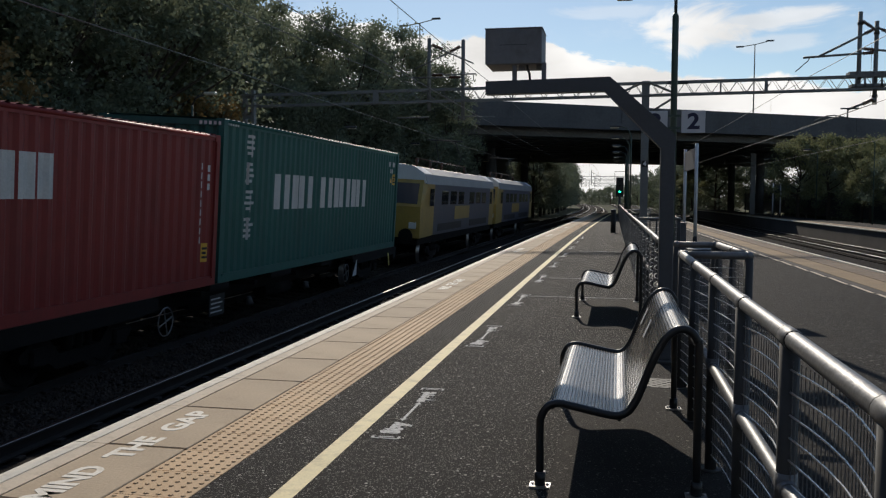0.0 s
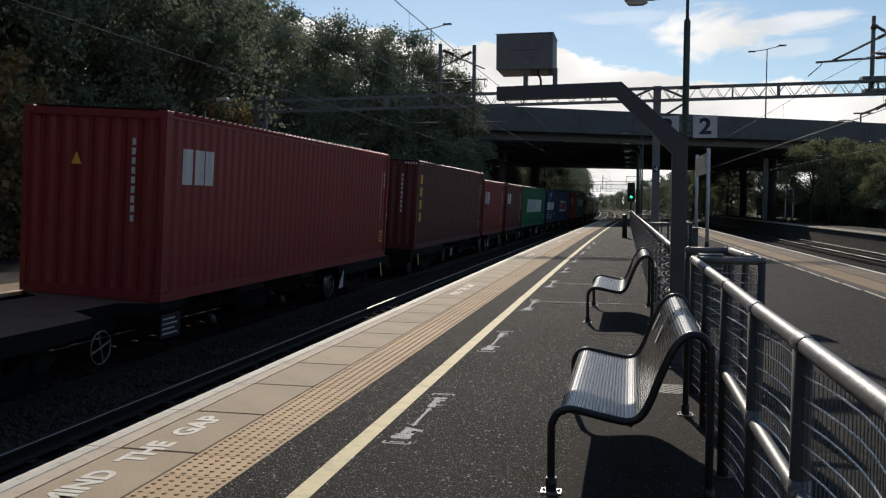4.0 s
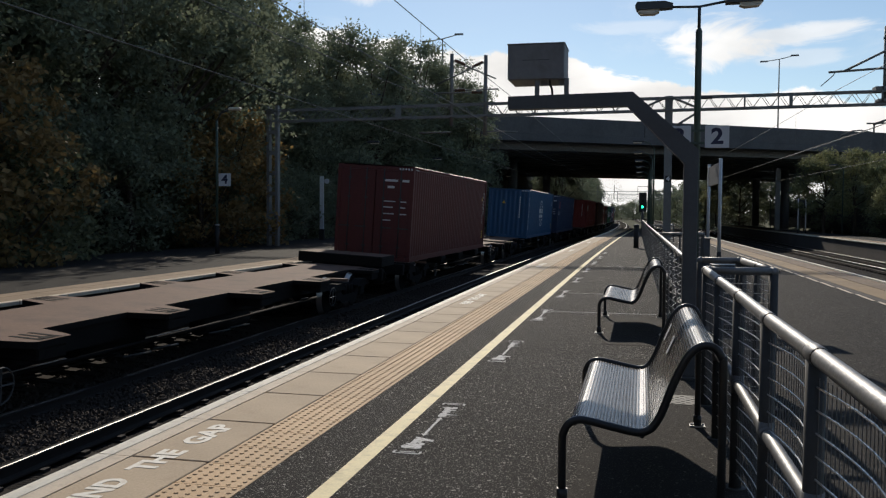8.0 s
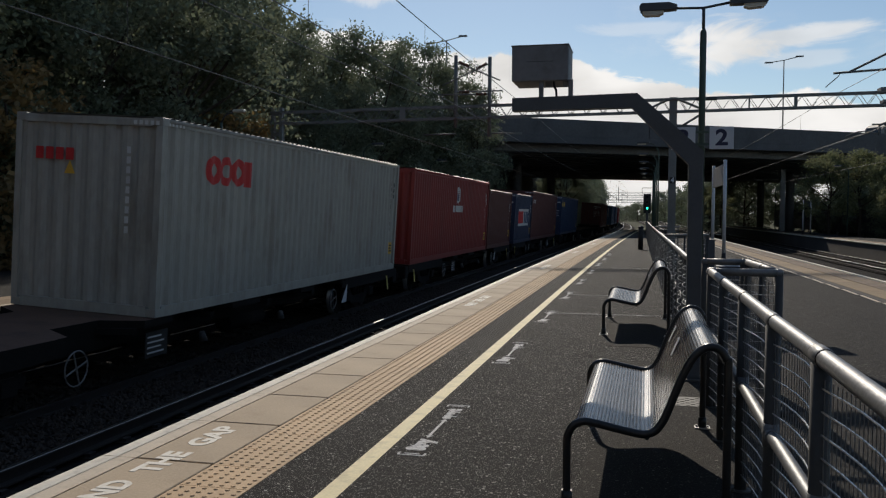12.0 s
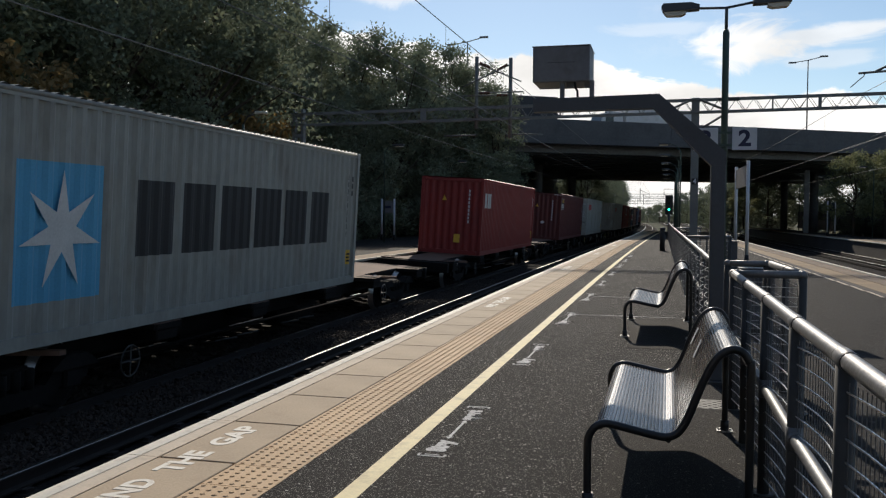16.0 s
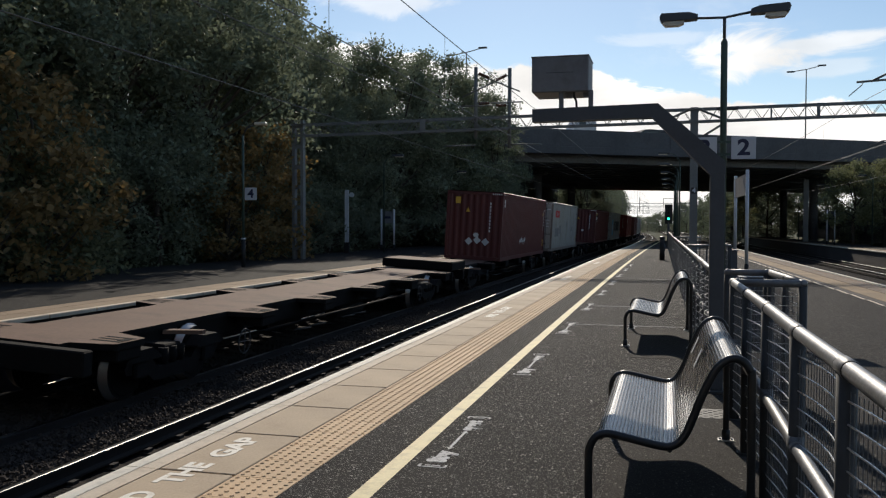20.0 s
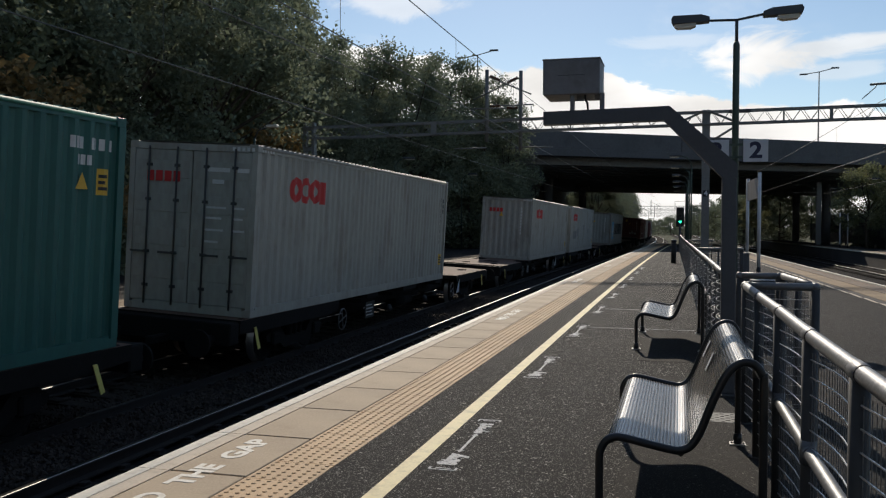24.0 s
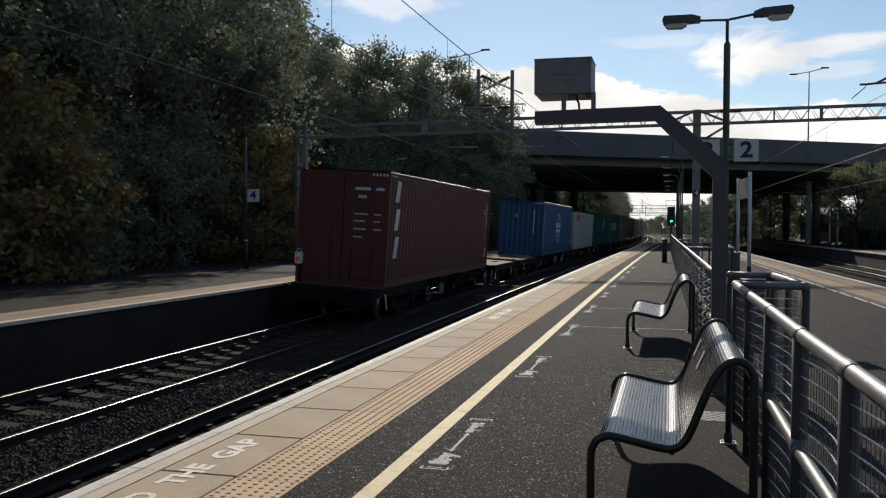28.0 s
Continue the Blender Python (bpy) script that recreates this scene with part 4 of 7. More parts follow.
def lamp_head(bm_case, bm_glass, x0, s):
    """A road-type lantern; s: which way it points along x."""
    outline = [(0.0, -0.035), (0.16, -0.05), (0.60, -0.075), (0.63, 0.0), (0.60, 0.06), (0.14, 0.075), (0.0, 0.035)]
    prism(bm_case, [(x0 + s * x, z) for x, z in outline], -0.11, 0.11, Matrix(((1, 0, 0, 0), (0, 0, -1, 0), (0, 1, 0, 0), (0, 0, 0, 1))))
    prism(bm_glass, [(x0 + s * x, z) for x, z in [(0.22, -0.055), (0.55, -0.074), (0.58, -0.10), (0.53, -0.145), (0.30, -0.14), (0.22, -0.10)]], -0.085, 0.085, Matrix(((1, 0, 0, 0), (0, 0, -1, 0), (0, 1, 0, 0), (0, 0, 0, 1))))
    for b in (bm_case, bm_glass):
        bmesh.ops.recalc_face_normals(b, faces=b.faces)


def make_lamp_post():
    lp = thing("lamp_post", "green platform lamp post with two grey lanterns", "lamp post", pose(0.90, 15.5, 0))
    part("lower_pole", tube(bmesh.new(), [(0, 0, 0), (0, 0, 4.66), (0, 0, 4.72)], [0.058, 0.055, 0.03], 14), GREEN_POST, lp, smooth=True)
    part("upper_pole", tube(bmesh.new(), [(0, 0, 4.70), (0, 0, 5.09)], 0.028, 10), LAMP_GREY, lp, smooth=True)
    part("cross_arm", tube(bmesh.new(), [(-0.47, 0, 5.09), (0, 0, 5.075), (0.42, 0, 5.145)], 0.022, 10), LAMP_GREY, lp, smooth=True)
    for x, s, z, tilt in ((-0.44, -1, 5.10, 2), (0.42, 1, 5.14, -5)):
        a, b = bmesh.new(), bmesh.new()
        lamp_head(a, b, 0.0, s)
        head_part = part("lantern", a, LAMP_GREY, lp, "grey lantern casing", pose(x, 0, z, 0, tilt, 0))
        part("bowl", b, LAMP_GLASS, head_part, "yellowed plastic bowl")
    for x0, digit in ((-0.50, "3"), (0.125, "2")):
        plate = part("number_plate", boxmesh(x0, x0 + 0.395, -0.085, -0.07, 2.675, 3.055, 0.004), SIGN_WHITE, lp, "white square platform number sign")
        word("digit", digit, 0.37, SIGN_BLUE, plate, pose(x0 + 0.2, -0.087, 2.86, 90, 0, 0), 1.1)
    for z in (2.76, 2.97):
        part("sign_bracket", boxmesh(-0.12, 0.14, -0.07, -0.05, z - 0.02, z + 0.02), GREEN_POST, lp)
    return lp


make_lamp_post()


def make_nameboard(x, y, z, turn, width=1.5, high=3.2, label="", back=False):
    nb = thing("station_sign", label, "sign", pose(x, y, z, 0, 0, turn))
    for k in (0, width):
        post = part("post", tube(bmesh.new(), [(k, 0, 0.32), (k, 0, high)], 0.055, 10), POST_WHITE, nb, "pale painted post", smooth=True)
        part("foot", tube(bmesh.new(), [(k, 0, 0), (k, 0, 0.33)], 0.07, 10), BLACK, post)
    panel = part("panel", boxmesh(0.06, width - 0.06, -0.02, 0.02, high - 0.80, high - 0.12, 0.006), GALV_DULL if back else BOXGREY, nb, "dull sign back" if back else "plain grey sign panel")
    if not back:
        part("name_bar", boxmesh(0.2, width - 0.2, -0.024, -0.0205, high - 0.53, high - 0.40), SIGN_BLUE, panel)
    return nb


make_nameboard(2.46, 29.4, 0, 91.5, 3.6, 3.35, "station nameboard seen edge-on between two pale posts")


def make_bollard(x, y, label):
    bo = thing("bollard", label, "bollard", pose(x, y, 0))
    part("shaft", tube(bmesh.new(), [(0, 0, 0), (0, 0, 0.98)], 0.115, 14), BLACK, bo, smooth=True)
    part("cap", tube(bmesh.new(), [(0, 0, 0.98), (0, 0, 1.02), (0, 0, 1.06)], [0.13, 0.13, 0.07], 14), DARK_FRAME, bo)
    part("band", tube(bmesh.new(), [(0, 0, 0.86), (0, 0, 0.90)], 0.119, 14), GALV_DULL, bo)


make_bollard(-0.23, 40.0, "black round litter bin post on the asphalt")
make_bollard(0.95, 37.0, "black round post behind the guard rail")


def make_cabinet(x, y, w, d, h, label):
    cb = thing("equipment_cabinet", label, "cabinet", pose(x, y, 0))
    part("body", boxmesh(-w / 2, w / 2, -d / 2, d / 2, 0.06, h, 0.01), COLUMN, cb)
    part("plinth", boxmesh(-w / 2 + 0.02, w / 2 - 0.02, -d / 2 + 0.02, d / 2 - 0.02, 0, 0.06), BLACK, cb)
    part("roof", boxmesh(-w / 2 - 0.02, w / 2 + 0.02, -d / 2 - 0.02, d / 2 + 0.02, h, h + 0.03), COLUMN, cb)


make_cabinet(1.35, 21.8, 0.5, 0.5, 0.95, "small dark equipment cabinet by the guard rail")
make_cabinet(1.15, 12.2, 0.42, 0.35, 0.85, "low dark cabinet beside the column")


def make_signal(x, y, z0, high, lit, label):
    sg = thing("railway_signal", label, "signal", pose(x, y, z0))
    part("post", tube(bmesh.new(), [(0, 0, 0), (0, 0, high - 0.6)], 0.08, 10), GALV_DULL, sg)
    headp = part("signal_head", boxmesh(-0.25, 0.25, -0.06, 0.10, high - 0.75, high + 0.55, 0.02), BLACK, sg)
    for k, zz in enumerate((high - 0.42, high - 0.02, high + 0.32)):
        bm = bmesh.new()
        tube(bm, [(0, -0.06, zz), (0, -0.20, zz + 0.01)], 0.115, 12, cap=False)
        part("hood", bm, BLACK, headp)
        part("lens", tube(bmesh.new(), [(0, -0.062, zz), (0, -0.075, zz)], 0.070, 12), lit if k == 0 else GLASS, headp, "glowing signal lens" if k == 0 else "")
    bm = bmesh.new()
    tube(bm, [(-0.34, 0.05, high + 0.4), (-0.34, 0.05, high + 0.95), (0.34, 0.05, high + 0.95), (0.34, 0.05, high + 0.4)], 0.02, 6)
    part("guard_hoop", bm, GALV_DULL, sg)
    return sg


make_signal(0.05, 60.0, 0, 2.42, GREEN_LIGHT, "railway signal showing green at the end of the platform")
make_signal(-9.9, 146.0, -1.1, 4.0, GREEN_LIGHT, "distant railway signal showing green beside the far track")

# ---------------------------------------------------------------- the freight train
# Built along y with its head towards +y; z = 0 is the rail head, x = 0 the middle of the track.
DECK_TOP = 0.943


def paint(name, base, rust=0.35, rough=0.55, rusty=None):
    return surface(name, base, rough, 0.0, var=0.16, grain=14, patch=0.9, bump=0.06, stain=rusty or tuple(0.45 * c + 0.012 for c in base), stain_amount=rust, stain_scale=1.6, stretch=(1, 1, 0.35))


PAINT = {
    "teal": paint("teal_container_paint", (0.015, 0.105, 0.090)), "maroon": paint("maroon_container_paint", (0.098, 0.018, 0.016)),
    "navy": paint("navy_container_paint", (0.011, 0.025, 0.068)), "green": paint("green_container_paint", (0.008, 0.112, 0.040)),
    "red": paint("red_container_paint", (0.185, 0.022, 0.017)), "brown": paint("brown_container_paint", (0.088, 0.021, 0.018)),
    "blue": paint("blue_container_paint", (0.010, 0.066, 0.150)), "white": paint("off_white_container_paint", (0.35, 0.342, 0.304), 0.45, rusty=(0.15, 0.115, 0.085)),
    "grey": paint("grey_container_paint", (0.285, 0.29, 0.268), 0.45, rusty=(0.14, 0.11, 0.085)), "rusted": paint("rust_stained_pale_paint", (0.20, 0.175, 0.145), 0.6, rusty=(0.10, 0.06, 0.04)), "crimson": paint("bright_red_container_paint", (0.225, 0.021, 0.019)),
}
MARK = {
    "white": BAR_WHITE, "red": surface("red_marking", (0.55, 0.03, 0.03), 0.6, var=0.12, bump=0), "black": surface("black_marking", (0.02, 0.022, 0.026), 0.6, var=0.12, bump=0),
    "blue": surface("dark_blue_marking", (0.02, 0.04, 0.12), 0.6, var=0.12, bump=0), "sky": surface("light_blue_marking", (0.09, 0.36, 0.58), 0.6, var=0.12, bump=0),
    "yellow": surface("yellow_marking", (0.72, 0.43, 0.05), 0.6, var=0.12, bump=0),
}
PATCH_PAINT = paint("dull_grey_patch_paint", (0.22, 0.22, 0.215), 0.4)
WIDE, TALL, LOW = 2.438, 2.896, 2.591
MESHES = {}


def corrugated(length, height):
    """A pressed steel wall in y and z, facing +x, with flats and recesses."""
    pitch, deep = 0.278, 0.036
    n = round((length - 0.2) / pitch)
    pitch = (length - 0.2) / n
    prof = [(0.0, 0.0)]
    for k in range(n):
        y = k * pitch
        prof += [(y + pitch * 0.26, 0.0), (y + pitch * 0.50, -deep), (y + pitch * 0.76, -deep), (y + pitch, 0.0)]
    vs, fs = [], []
    for y, x in prof:
        for z in (0.14, height - 0.10):
            vs.append((x, y - length / 2 + 0.1, z))
    for i in range(len(prof) - 1):
        fs.append((2 * i, 2 * i + 2, 2 * i + 3, 2 * i + 1))
    return vs, fs


def container_meshes(length, h):
    if (length, h) in MESHES:
        return MESHES[length, h]
    w, l = WIDE / 2, length / 2
    bm = bmesh.new()
    for x in (-w, w - 0.10):
        for y in (-l, l - 0.13):
            box(bm, x, x + 0.10, y, y + 0.13, 0.118, h - 0.118)
        box(bm, x, x + 0.10, -l + 0.17, l - 0.17, 0.0, 0.155)
        box(bm, x + 0.02, x + 0.08, -l + 0.17, l - 0.17, h - 0.105, h - 0.018)
    for y in (-l, l - 0.10):
        box(bm, -w + 0.165, w - 0.165, y, y + 0.10, 0.0, 0.15)
        box(bm, -w + 0.165, w - 0.165, y, y + 0.10, h - 0.13, h - 0.018)
    fr = finish(bm, "frame", PAINT["red"])
    MESHES["rail", length] = finish(tube(bmesh.new(), [(0, -l + 0.178, 0), (0, l - 0.178, 0)], 0.032, 12), "top_rail", PAINT["red"], True)
    cast = finish(boxmesh(-0.081, 0.081, -0.089, 0.089, -0.059, 0.059, 0.006), "corner_casting", PAINT["red"])
    v, f = corrugated(length, h)
    side = from_lists("side_wall", v, f, PAINT["red"])
    v, f = corrugated(WIDE, h)
    end = from_lists("end_wall", v, f, PAINT["red"])
    vs, fs = [], []
    n = round((length - 0.2) / 0.209)
    for i in range(n * 2 + 1):
        y = -l + 0.1 + (length - 0.2) * i / (2 * n)
        z = h - 0.012 + (0.0 if i % 2 else 0.030)
        vs += [(-w + 0.03, y, z), (w - 0.03, y, z)]
    for i in range(2 * n):
        fs.append((2 * i, 2 * i + 1, 2 * i + 3, 2 * i + 2))
    roof = from_lists("roof", vs, fs, PAINT["red"])
    flo = finish(boxmesh(-w + 0.1, w - 0.1, -l + 0.1, l - 0.1, 0.06, 0.13), "floor_pan", UNDER)
    bm = boxmesh(0.012, w - 0.105, -l + 0.012, -l + 0.06, 0.155, h - 0.135, 0.008)
    door = finish(bm, "door", PAINT["red"])
    MESHES["panel", length] = finish(boxmesh(0.06, w - 0.16, -l + 0.002, -l + 0.0118, 0.0, 0.30, 0.003), "door_panel", PAINT["red"])
    bm = bmesh.new()
    tube(bm, [(0, -l - 0.022, 0.10), (0, -l - 0.022, h - 0.08)], 0.017, 8)
    for z in (0.42, 1.0, 1.9, h - 0.40):
        box(bm, -0.05, 0.05, -l - 0.025, -l + 0.01, z - 0.025, z + 0.025)
    box(bm, -0.02, 0.30, -l - 0.040, -l - 0.022, 0.98, 1.015)
    bar_mesh = finish(bm, "lock_bar", GALV_DULL)
    MESHES[length, h] = (fr, cast, side, end, roof, flo, door, bar_mesh)
    return MESHES[length, h]


PRESENT = [12.192]                        # length of the container that is being marked


def skin(y):
    """Depth of the pressed side wall at y, and the next fold."""
    length = PRESENT[0]
    n = round((length - 0.2) / 0.278)
    pitch = (length - 0.2) / n
    u = min(max((y + length / 2 - 0.1) / pitch, 0.0), n - 1e-6)
    f = u - math.floor(u)
    if f < 0.26:
        d, nxt = 0.0, 0.26
    elif f < 0.50:
        d, nxt = -0.036 * (f - 0.26) / 0.24, 0.50
    elif f < 0.76:
        d, nxt = -0.036, 0.76
    else:
        d, nxt = -0.036 * (1 - f) / 0.24, 1.0
    return WIDE / 2 - 0.022 + d, (math.floor(u) + nxt) * pitch - length / 2 + 0.1


def side_bar(bm, y0, y1, z0, z1, lift=0.0025):
    """Paint on the side that faces +x, following its folds; y0 is where it begins towards the tail."""
    ys = [y0]
    while ys[-1] < y1 - 1e-5:
        ys.append(min(y1, max(skin(ys[-1] + 1e-4)[1], ys[-1] + 0.002)))
    cols = [(bm.verts.new((skin(y)[0] + lift, y, z0)), bm.verts.new((skin(y)[0] + lift, y, z1))) for y in ys]
    for p, q in zip(cols, cols[1:]):
        bm.faces.new((p[0], q[0], q[1], p[1]))


def rail_bar(bm, y0, y1, z0, z1):
    box(bm, WIDE / 2 - 0.0195, WIDE / 2 - 0.016, y0, y1, z0, z1)


def end_bar(bm, length, x0, x1, z0, z1, lift=0.0):
    box(bm, x0, x1, -length / 2 - 0.004 - lift, -length / 2 - 0.0005 - lift, z0, z1)


def block_letters(bm, y0, y1, z0, z1, count, gap=0.22, skip=()):
    """A name drawn as a row of plain blocks."""
    step = (y1 - y0) / count
    w = step * (1 - gap - 0.12)
    for k in range(count):
        if k not in skip:
            side_bar(bm, y0 + k * step, y0 + k * step + w, z0, z1)


def glyph_blocks(bm, y, z, s, seed):
    """One dense square sign drawn as plain strokes."""
    rng = random.Random(seed)
    for k in range(4):
        zz = z + s * (0.1 + 0.25 * k)
        a = rng.uniform(0, 0.25) * s
        side_bar(bm, y + a, y + s - rng.uniform(0, 0.25) * s, zz, zz + s * 0.13)
    for k in range(2):
        yy = y + s * rng.uniform(0.15, 0.75)
        side_bar(bm, yy, yy + s * 0.14, z, z + s)


def ring(bm, y, z, r, t, n=28, a0=0.0, a1=2 * math.pi):
    """A painted ring or arc, fine enough to follow the folds."""
    n, m = n * 2, max(2, round(t / 0.022))
    rows = []
    for k in range(n + 1):
        c = a0 + (a1 - a0) * k / n
        pts = [(y + q * math.cos(c), z + q * math.sin(c)) for q in (r - t + t * j / m for j in range(m + 1))]
        rows.append([bm.verts.new((skin(p)[0] + 0.006, p, q)) for p, q in pts])
    for p, q in zip(rows, rows[1:]):
        for j in range(m):
            bm.faces.new((p[j], p[j + 1], q[j + 1], q[j]))


def star(bm, y, z, r, points=7):
    out = [(y + (r if k % 2 == 0 else r * 0.34) * math.sin(math.pi * k / points), z + (r if k % 2 == 0 else r * 0.34) * math.cos(math.pi * k / points)) for k in range(2 * points)]
    c = bm.verts.new((WIDE / 2 - 0.015, y, z))
    vs = [bm.verts.new((WIDE / 2 - 0.015, a, b)) for a, b in out]
    for k in range(len(vs)):
        bm.faces.new((c, vs[k], vs[(k + 1) % len(vs)]))


def make_logo(box_ob, style, l, drop):
    """Owners' marks as plain shapes in their colours; l is half the length."""
    a, b, c = bmesh.new(), bmesh.new(), bmesh.new()
    mats = ("white", "white", "white")
    if style == "wide_white":              # two long words and a column of signs
        block_letters(a, -3.6, 2.9, 1.28, 2.0, 14, 0.18, (5,))
        for k in range(4):
            glyph_blocks(b, -l + 1.05, 0.72 + 0.52 * (3 - k), 0.42, k)
    elif style == "green_word":
        block_letters(a, -3.7, 3.9, 0.92, 1.78, 9, 0.04)
    elif style == "short_top":
        block_letters(a, -l + 0.60, -l + 1.62, 1.80 - drop, 2.36 - drop, 3, 0.0)
    elif style == "panel":                 # white panel, half red and half blue letters
        lo, hi, base = (-2.62, 2.68, 0.82) if l > 4 else (-1.74, 2.02, 0.90)
        side_bar(a, lo, hi, base, base + 0.92)
        mid, w = (lo + hi) / 2, (hi - lo) / 2 - 0.12
        for bm2, s0, s1 in ((b, mid - w, mid - 0.02), (c, mid + 0.06, mid + w)):
            step = (s1 - s0) / 3
            for k in range(3):
                side_bar(bm2, s0 + k * step, s0 + k * step + step * 0.84, base + 0.13, base + 0.79, 0.005)
        mats = ("white", "red", "blue")
    elif style == "swoosh":
        block_letters(a, -2.75, -0.25, 1.0, 1.60, 3, 0.0)
        block_letters(a, -0.09, 1.90, 1.0, 1.60, 3, 0.0)
        for y0, z0, s in ((-1.62, 1.74, 1), (1.10, 0.82, -1)):
            n, w0 = 10, 0.02
            rows = []
            for k in range(n + 1):
                f = k / n
                y, z = y0 + s * 1.36 * f, z0 + s * 0.50 * math.sin(f * math.pi / 2)
                wd = 0.02 + 0.09 * min(1.0, f * 1.25)
                rows.append([b.verts.new((WIDE / 2 - 0.018, y, z + q * wd)) for q in (-1, 1)])
            for p, q in zip(rows, rows[1:]):
                b.faces.new((p[0], q[0], q[1], p[1]))
        bmesh.ops.recalc_face_normals(b, faces=b.faces)
        for z in (0.29, 0.815):
            side_bar(c, -2.90, -0.62, z, z + 0.022)
        for y in (-2.90, -0.642):
            side_bar(c, y, y + 0.022, 0.312, 0.815)
        for text, z, size, long in (("eco container", 0.66, 0.25, 2.0), ("bamboo flooring", 0.44, 0.20, 1.9)):
            me = lettering(text, size, 0.001, 0.004)
            wide = max(v.co.x for v in me.vertices) - min(v.co.x for v in me.vertices)
            me.materials.clear()
            me.materials.append(BAR_WHITE)
            me.transform(Matrix.Diagonal((long / wide, 1, 1, 1)))
            piece("painted_word", me, box_ob, pose(WIDE / 2 - 0.018, -1.76, z, 90, 0, 90), "white painted words")
    elif style == "blue_ring":
        block_letters(a, -0.82, 0.78, 1.50, 1.80, 5, 0.02)
        block_letters(b, -0.78, 0.74, 1.22, 1.42, 8, 0.1)
        ring(c, 0.0, 1.55, 0.80, 0.06, 26, 0.45, math.pi - 0.45)
        ring(c, 0.0, 1.45, 0.66, 0.05, 22, 0.75, math.pi - 0.75)
        ring(c, 0.0, 1.45, 0.80, 0.06, 26, math.pi + 0.45, 2 * math.pi - 0.45)
        ring(c, 0.0, 1.55, 0.66, 0.05, 22, math.pi + 0.75, 2 * math.pi - 0.75)
        for k in range(6):
            glyph_blocks(b, -l + 0.32, 0.50 + 0.34 * (5 - k), 0.25, k + 9)
    elif style == "star_square":
        side_bar(a, -l + 1.55, -l + 3.10, 0.50, 2.12)
        star(b, -l + 2.32, 1.32, 0.72)
        block_letters(c, -l + 3.78, -l + 10.75, 0.95, 1.98, 6, 0.06)
        mats = ("sky", "white", "black")
    elif style == "red_top":
        y = -l + 1.62
        for k in range(3):
            ring(a, y + k * 0.43, 2.22, 0.24, 0.13, 14)
        block_letters(a, y + 1.05, y + 1.45, 1.98, 2.42, 1, 0.1)
        mats = ("red", "red", "red")
    elif style == "yellow_top":
        block_letters(a, -l + 0.6, -l + 2.2, 2.15, 2.5, 5, 0.15)
        mats = ("yellow", "yellow", "yellow")
    elif style == "yellow_column":
        for k in range(4):
            side_bar(a, -l + 0.55, -l + 0.85, 0.9 + k * 0.42, 1.2 + k * 0.42)
        mats = ("yellow", "yellow", "yellow")
    elif style == "oval":                  # white disc with a dark mark over one line of blocks
        for k in range(14):
            zz = 2.20 + 0.30 * math.sin(math.pi * (k / 13 - 0.5))
            hw = 0.27 * math.cos(math.pi * (k / 13 - 0.5)) + 0.02
            side_bar(a, 0.22 - hw, 0.22 + hw, zz, zz + 0.05)
        block_letters(b, -0.62, 1.22, 1.60, 1.84, 8, -0.02)
        for q, r, z0, z1 in ((-0.03, 0.03, 2.02, 2.44), (-0.13, -0.07, 2.06, 2.26), (0.07, 0.13, 2.06, 2.26), (-0.13, 0.13, 2.02, 2.07)):
            side_bar(c, 0.22 + q, 0.22 + r, z0, z1, 0.005)
        mats = ("white", "white", "blue")
    elif style == "tiny":                  # one small white square with a dark stroke
        side_bar(a, -l + 0.42, -l + 0.66, 2.28, 2.60)
        side_bar(b, -l + 0.47, -l + 0.61, 2.40, 2.47, 0.005)
        mats = ("white", "black", "white")
    elif style == "badge":                 # dark badge with a yellow fan
        side_bar(a, -l + 0.45, -l + 1.65, 1.90, 2.60)
        for z in (1.90, 2.575):
            side_bar(c, -l + 0.45, -l + 1.65, z, z + 0.025, 0.005)
        for k in range(4):
            side_bar(b, -l + 0.85, -l + 1.60, 2.36 + k * 0.06, 2.39 + k * 0.06, 0.005)
        for k in range(6):
            side_bar(c, -l + 0.55 + k * 0.165, -l + 0.66 + k * 0.165, 2.0, 2.28, 0.005)
        mats = ("black", "yellow", "white")
    elif style == "slant":
        for k in range(3):
            y, z = -l + 0.55, 0.72 + 0.72 * k
            vs = [a.verts.new((WIDE / 2 - 0.018, y + q, z + r)) for q, r in ((0, 0), (0.30, 0), (0.46, 0.55), (0.16, 0.55))]
            a.faces.new(vs)
    elif style == "small":
        block_letters(a, -l + 0.6, -l + 1.7, 2.2, 2.42, 6, 0.2)
    elif style == "cross":
        for s in (-1, 1):
            vs = [b.verts.new((WIDE / 2 - 0.018, -l + 1.25 + q, 2.15 + r)) for q, r in ((-s * 0.32 - 0.06, -0.3), (-s * 0.32 + 0.06, -0.3), (s * 0.32 + 0.06, 0.3), (s * 0.32 - 0.06, 0.3))]
            b.faces.new(vs)
        block_letters(a, -l + 0.75, -l + 1.75, 1.35, 1.65, 4, 0.2)
        mats = ("white", "red", "white")
    for bm2, m in zip((a, b, c), mats):
        if bm2.verts:
            tagged(part("painted_mark", bm2, MARK[m], box_ob, "plain shapes in place of an owner's mark"), kind="stuff")
        else:
            bm2.free()


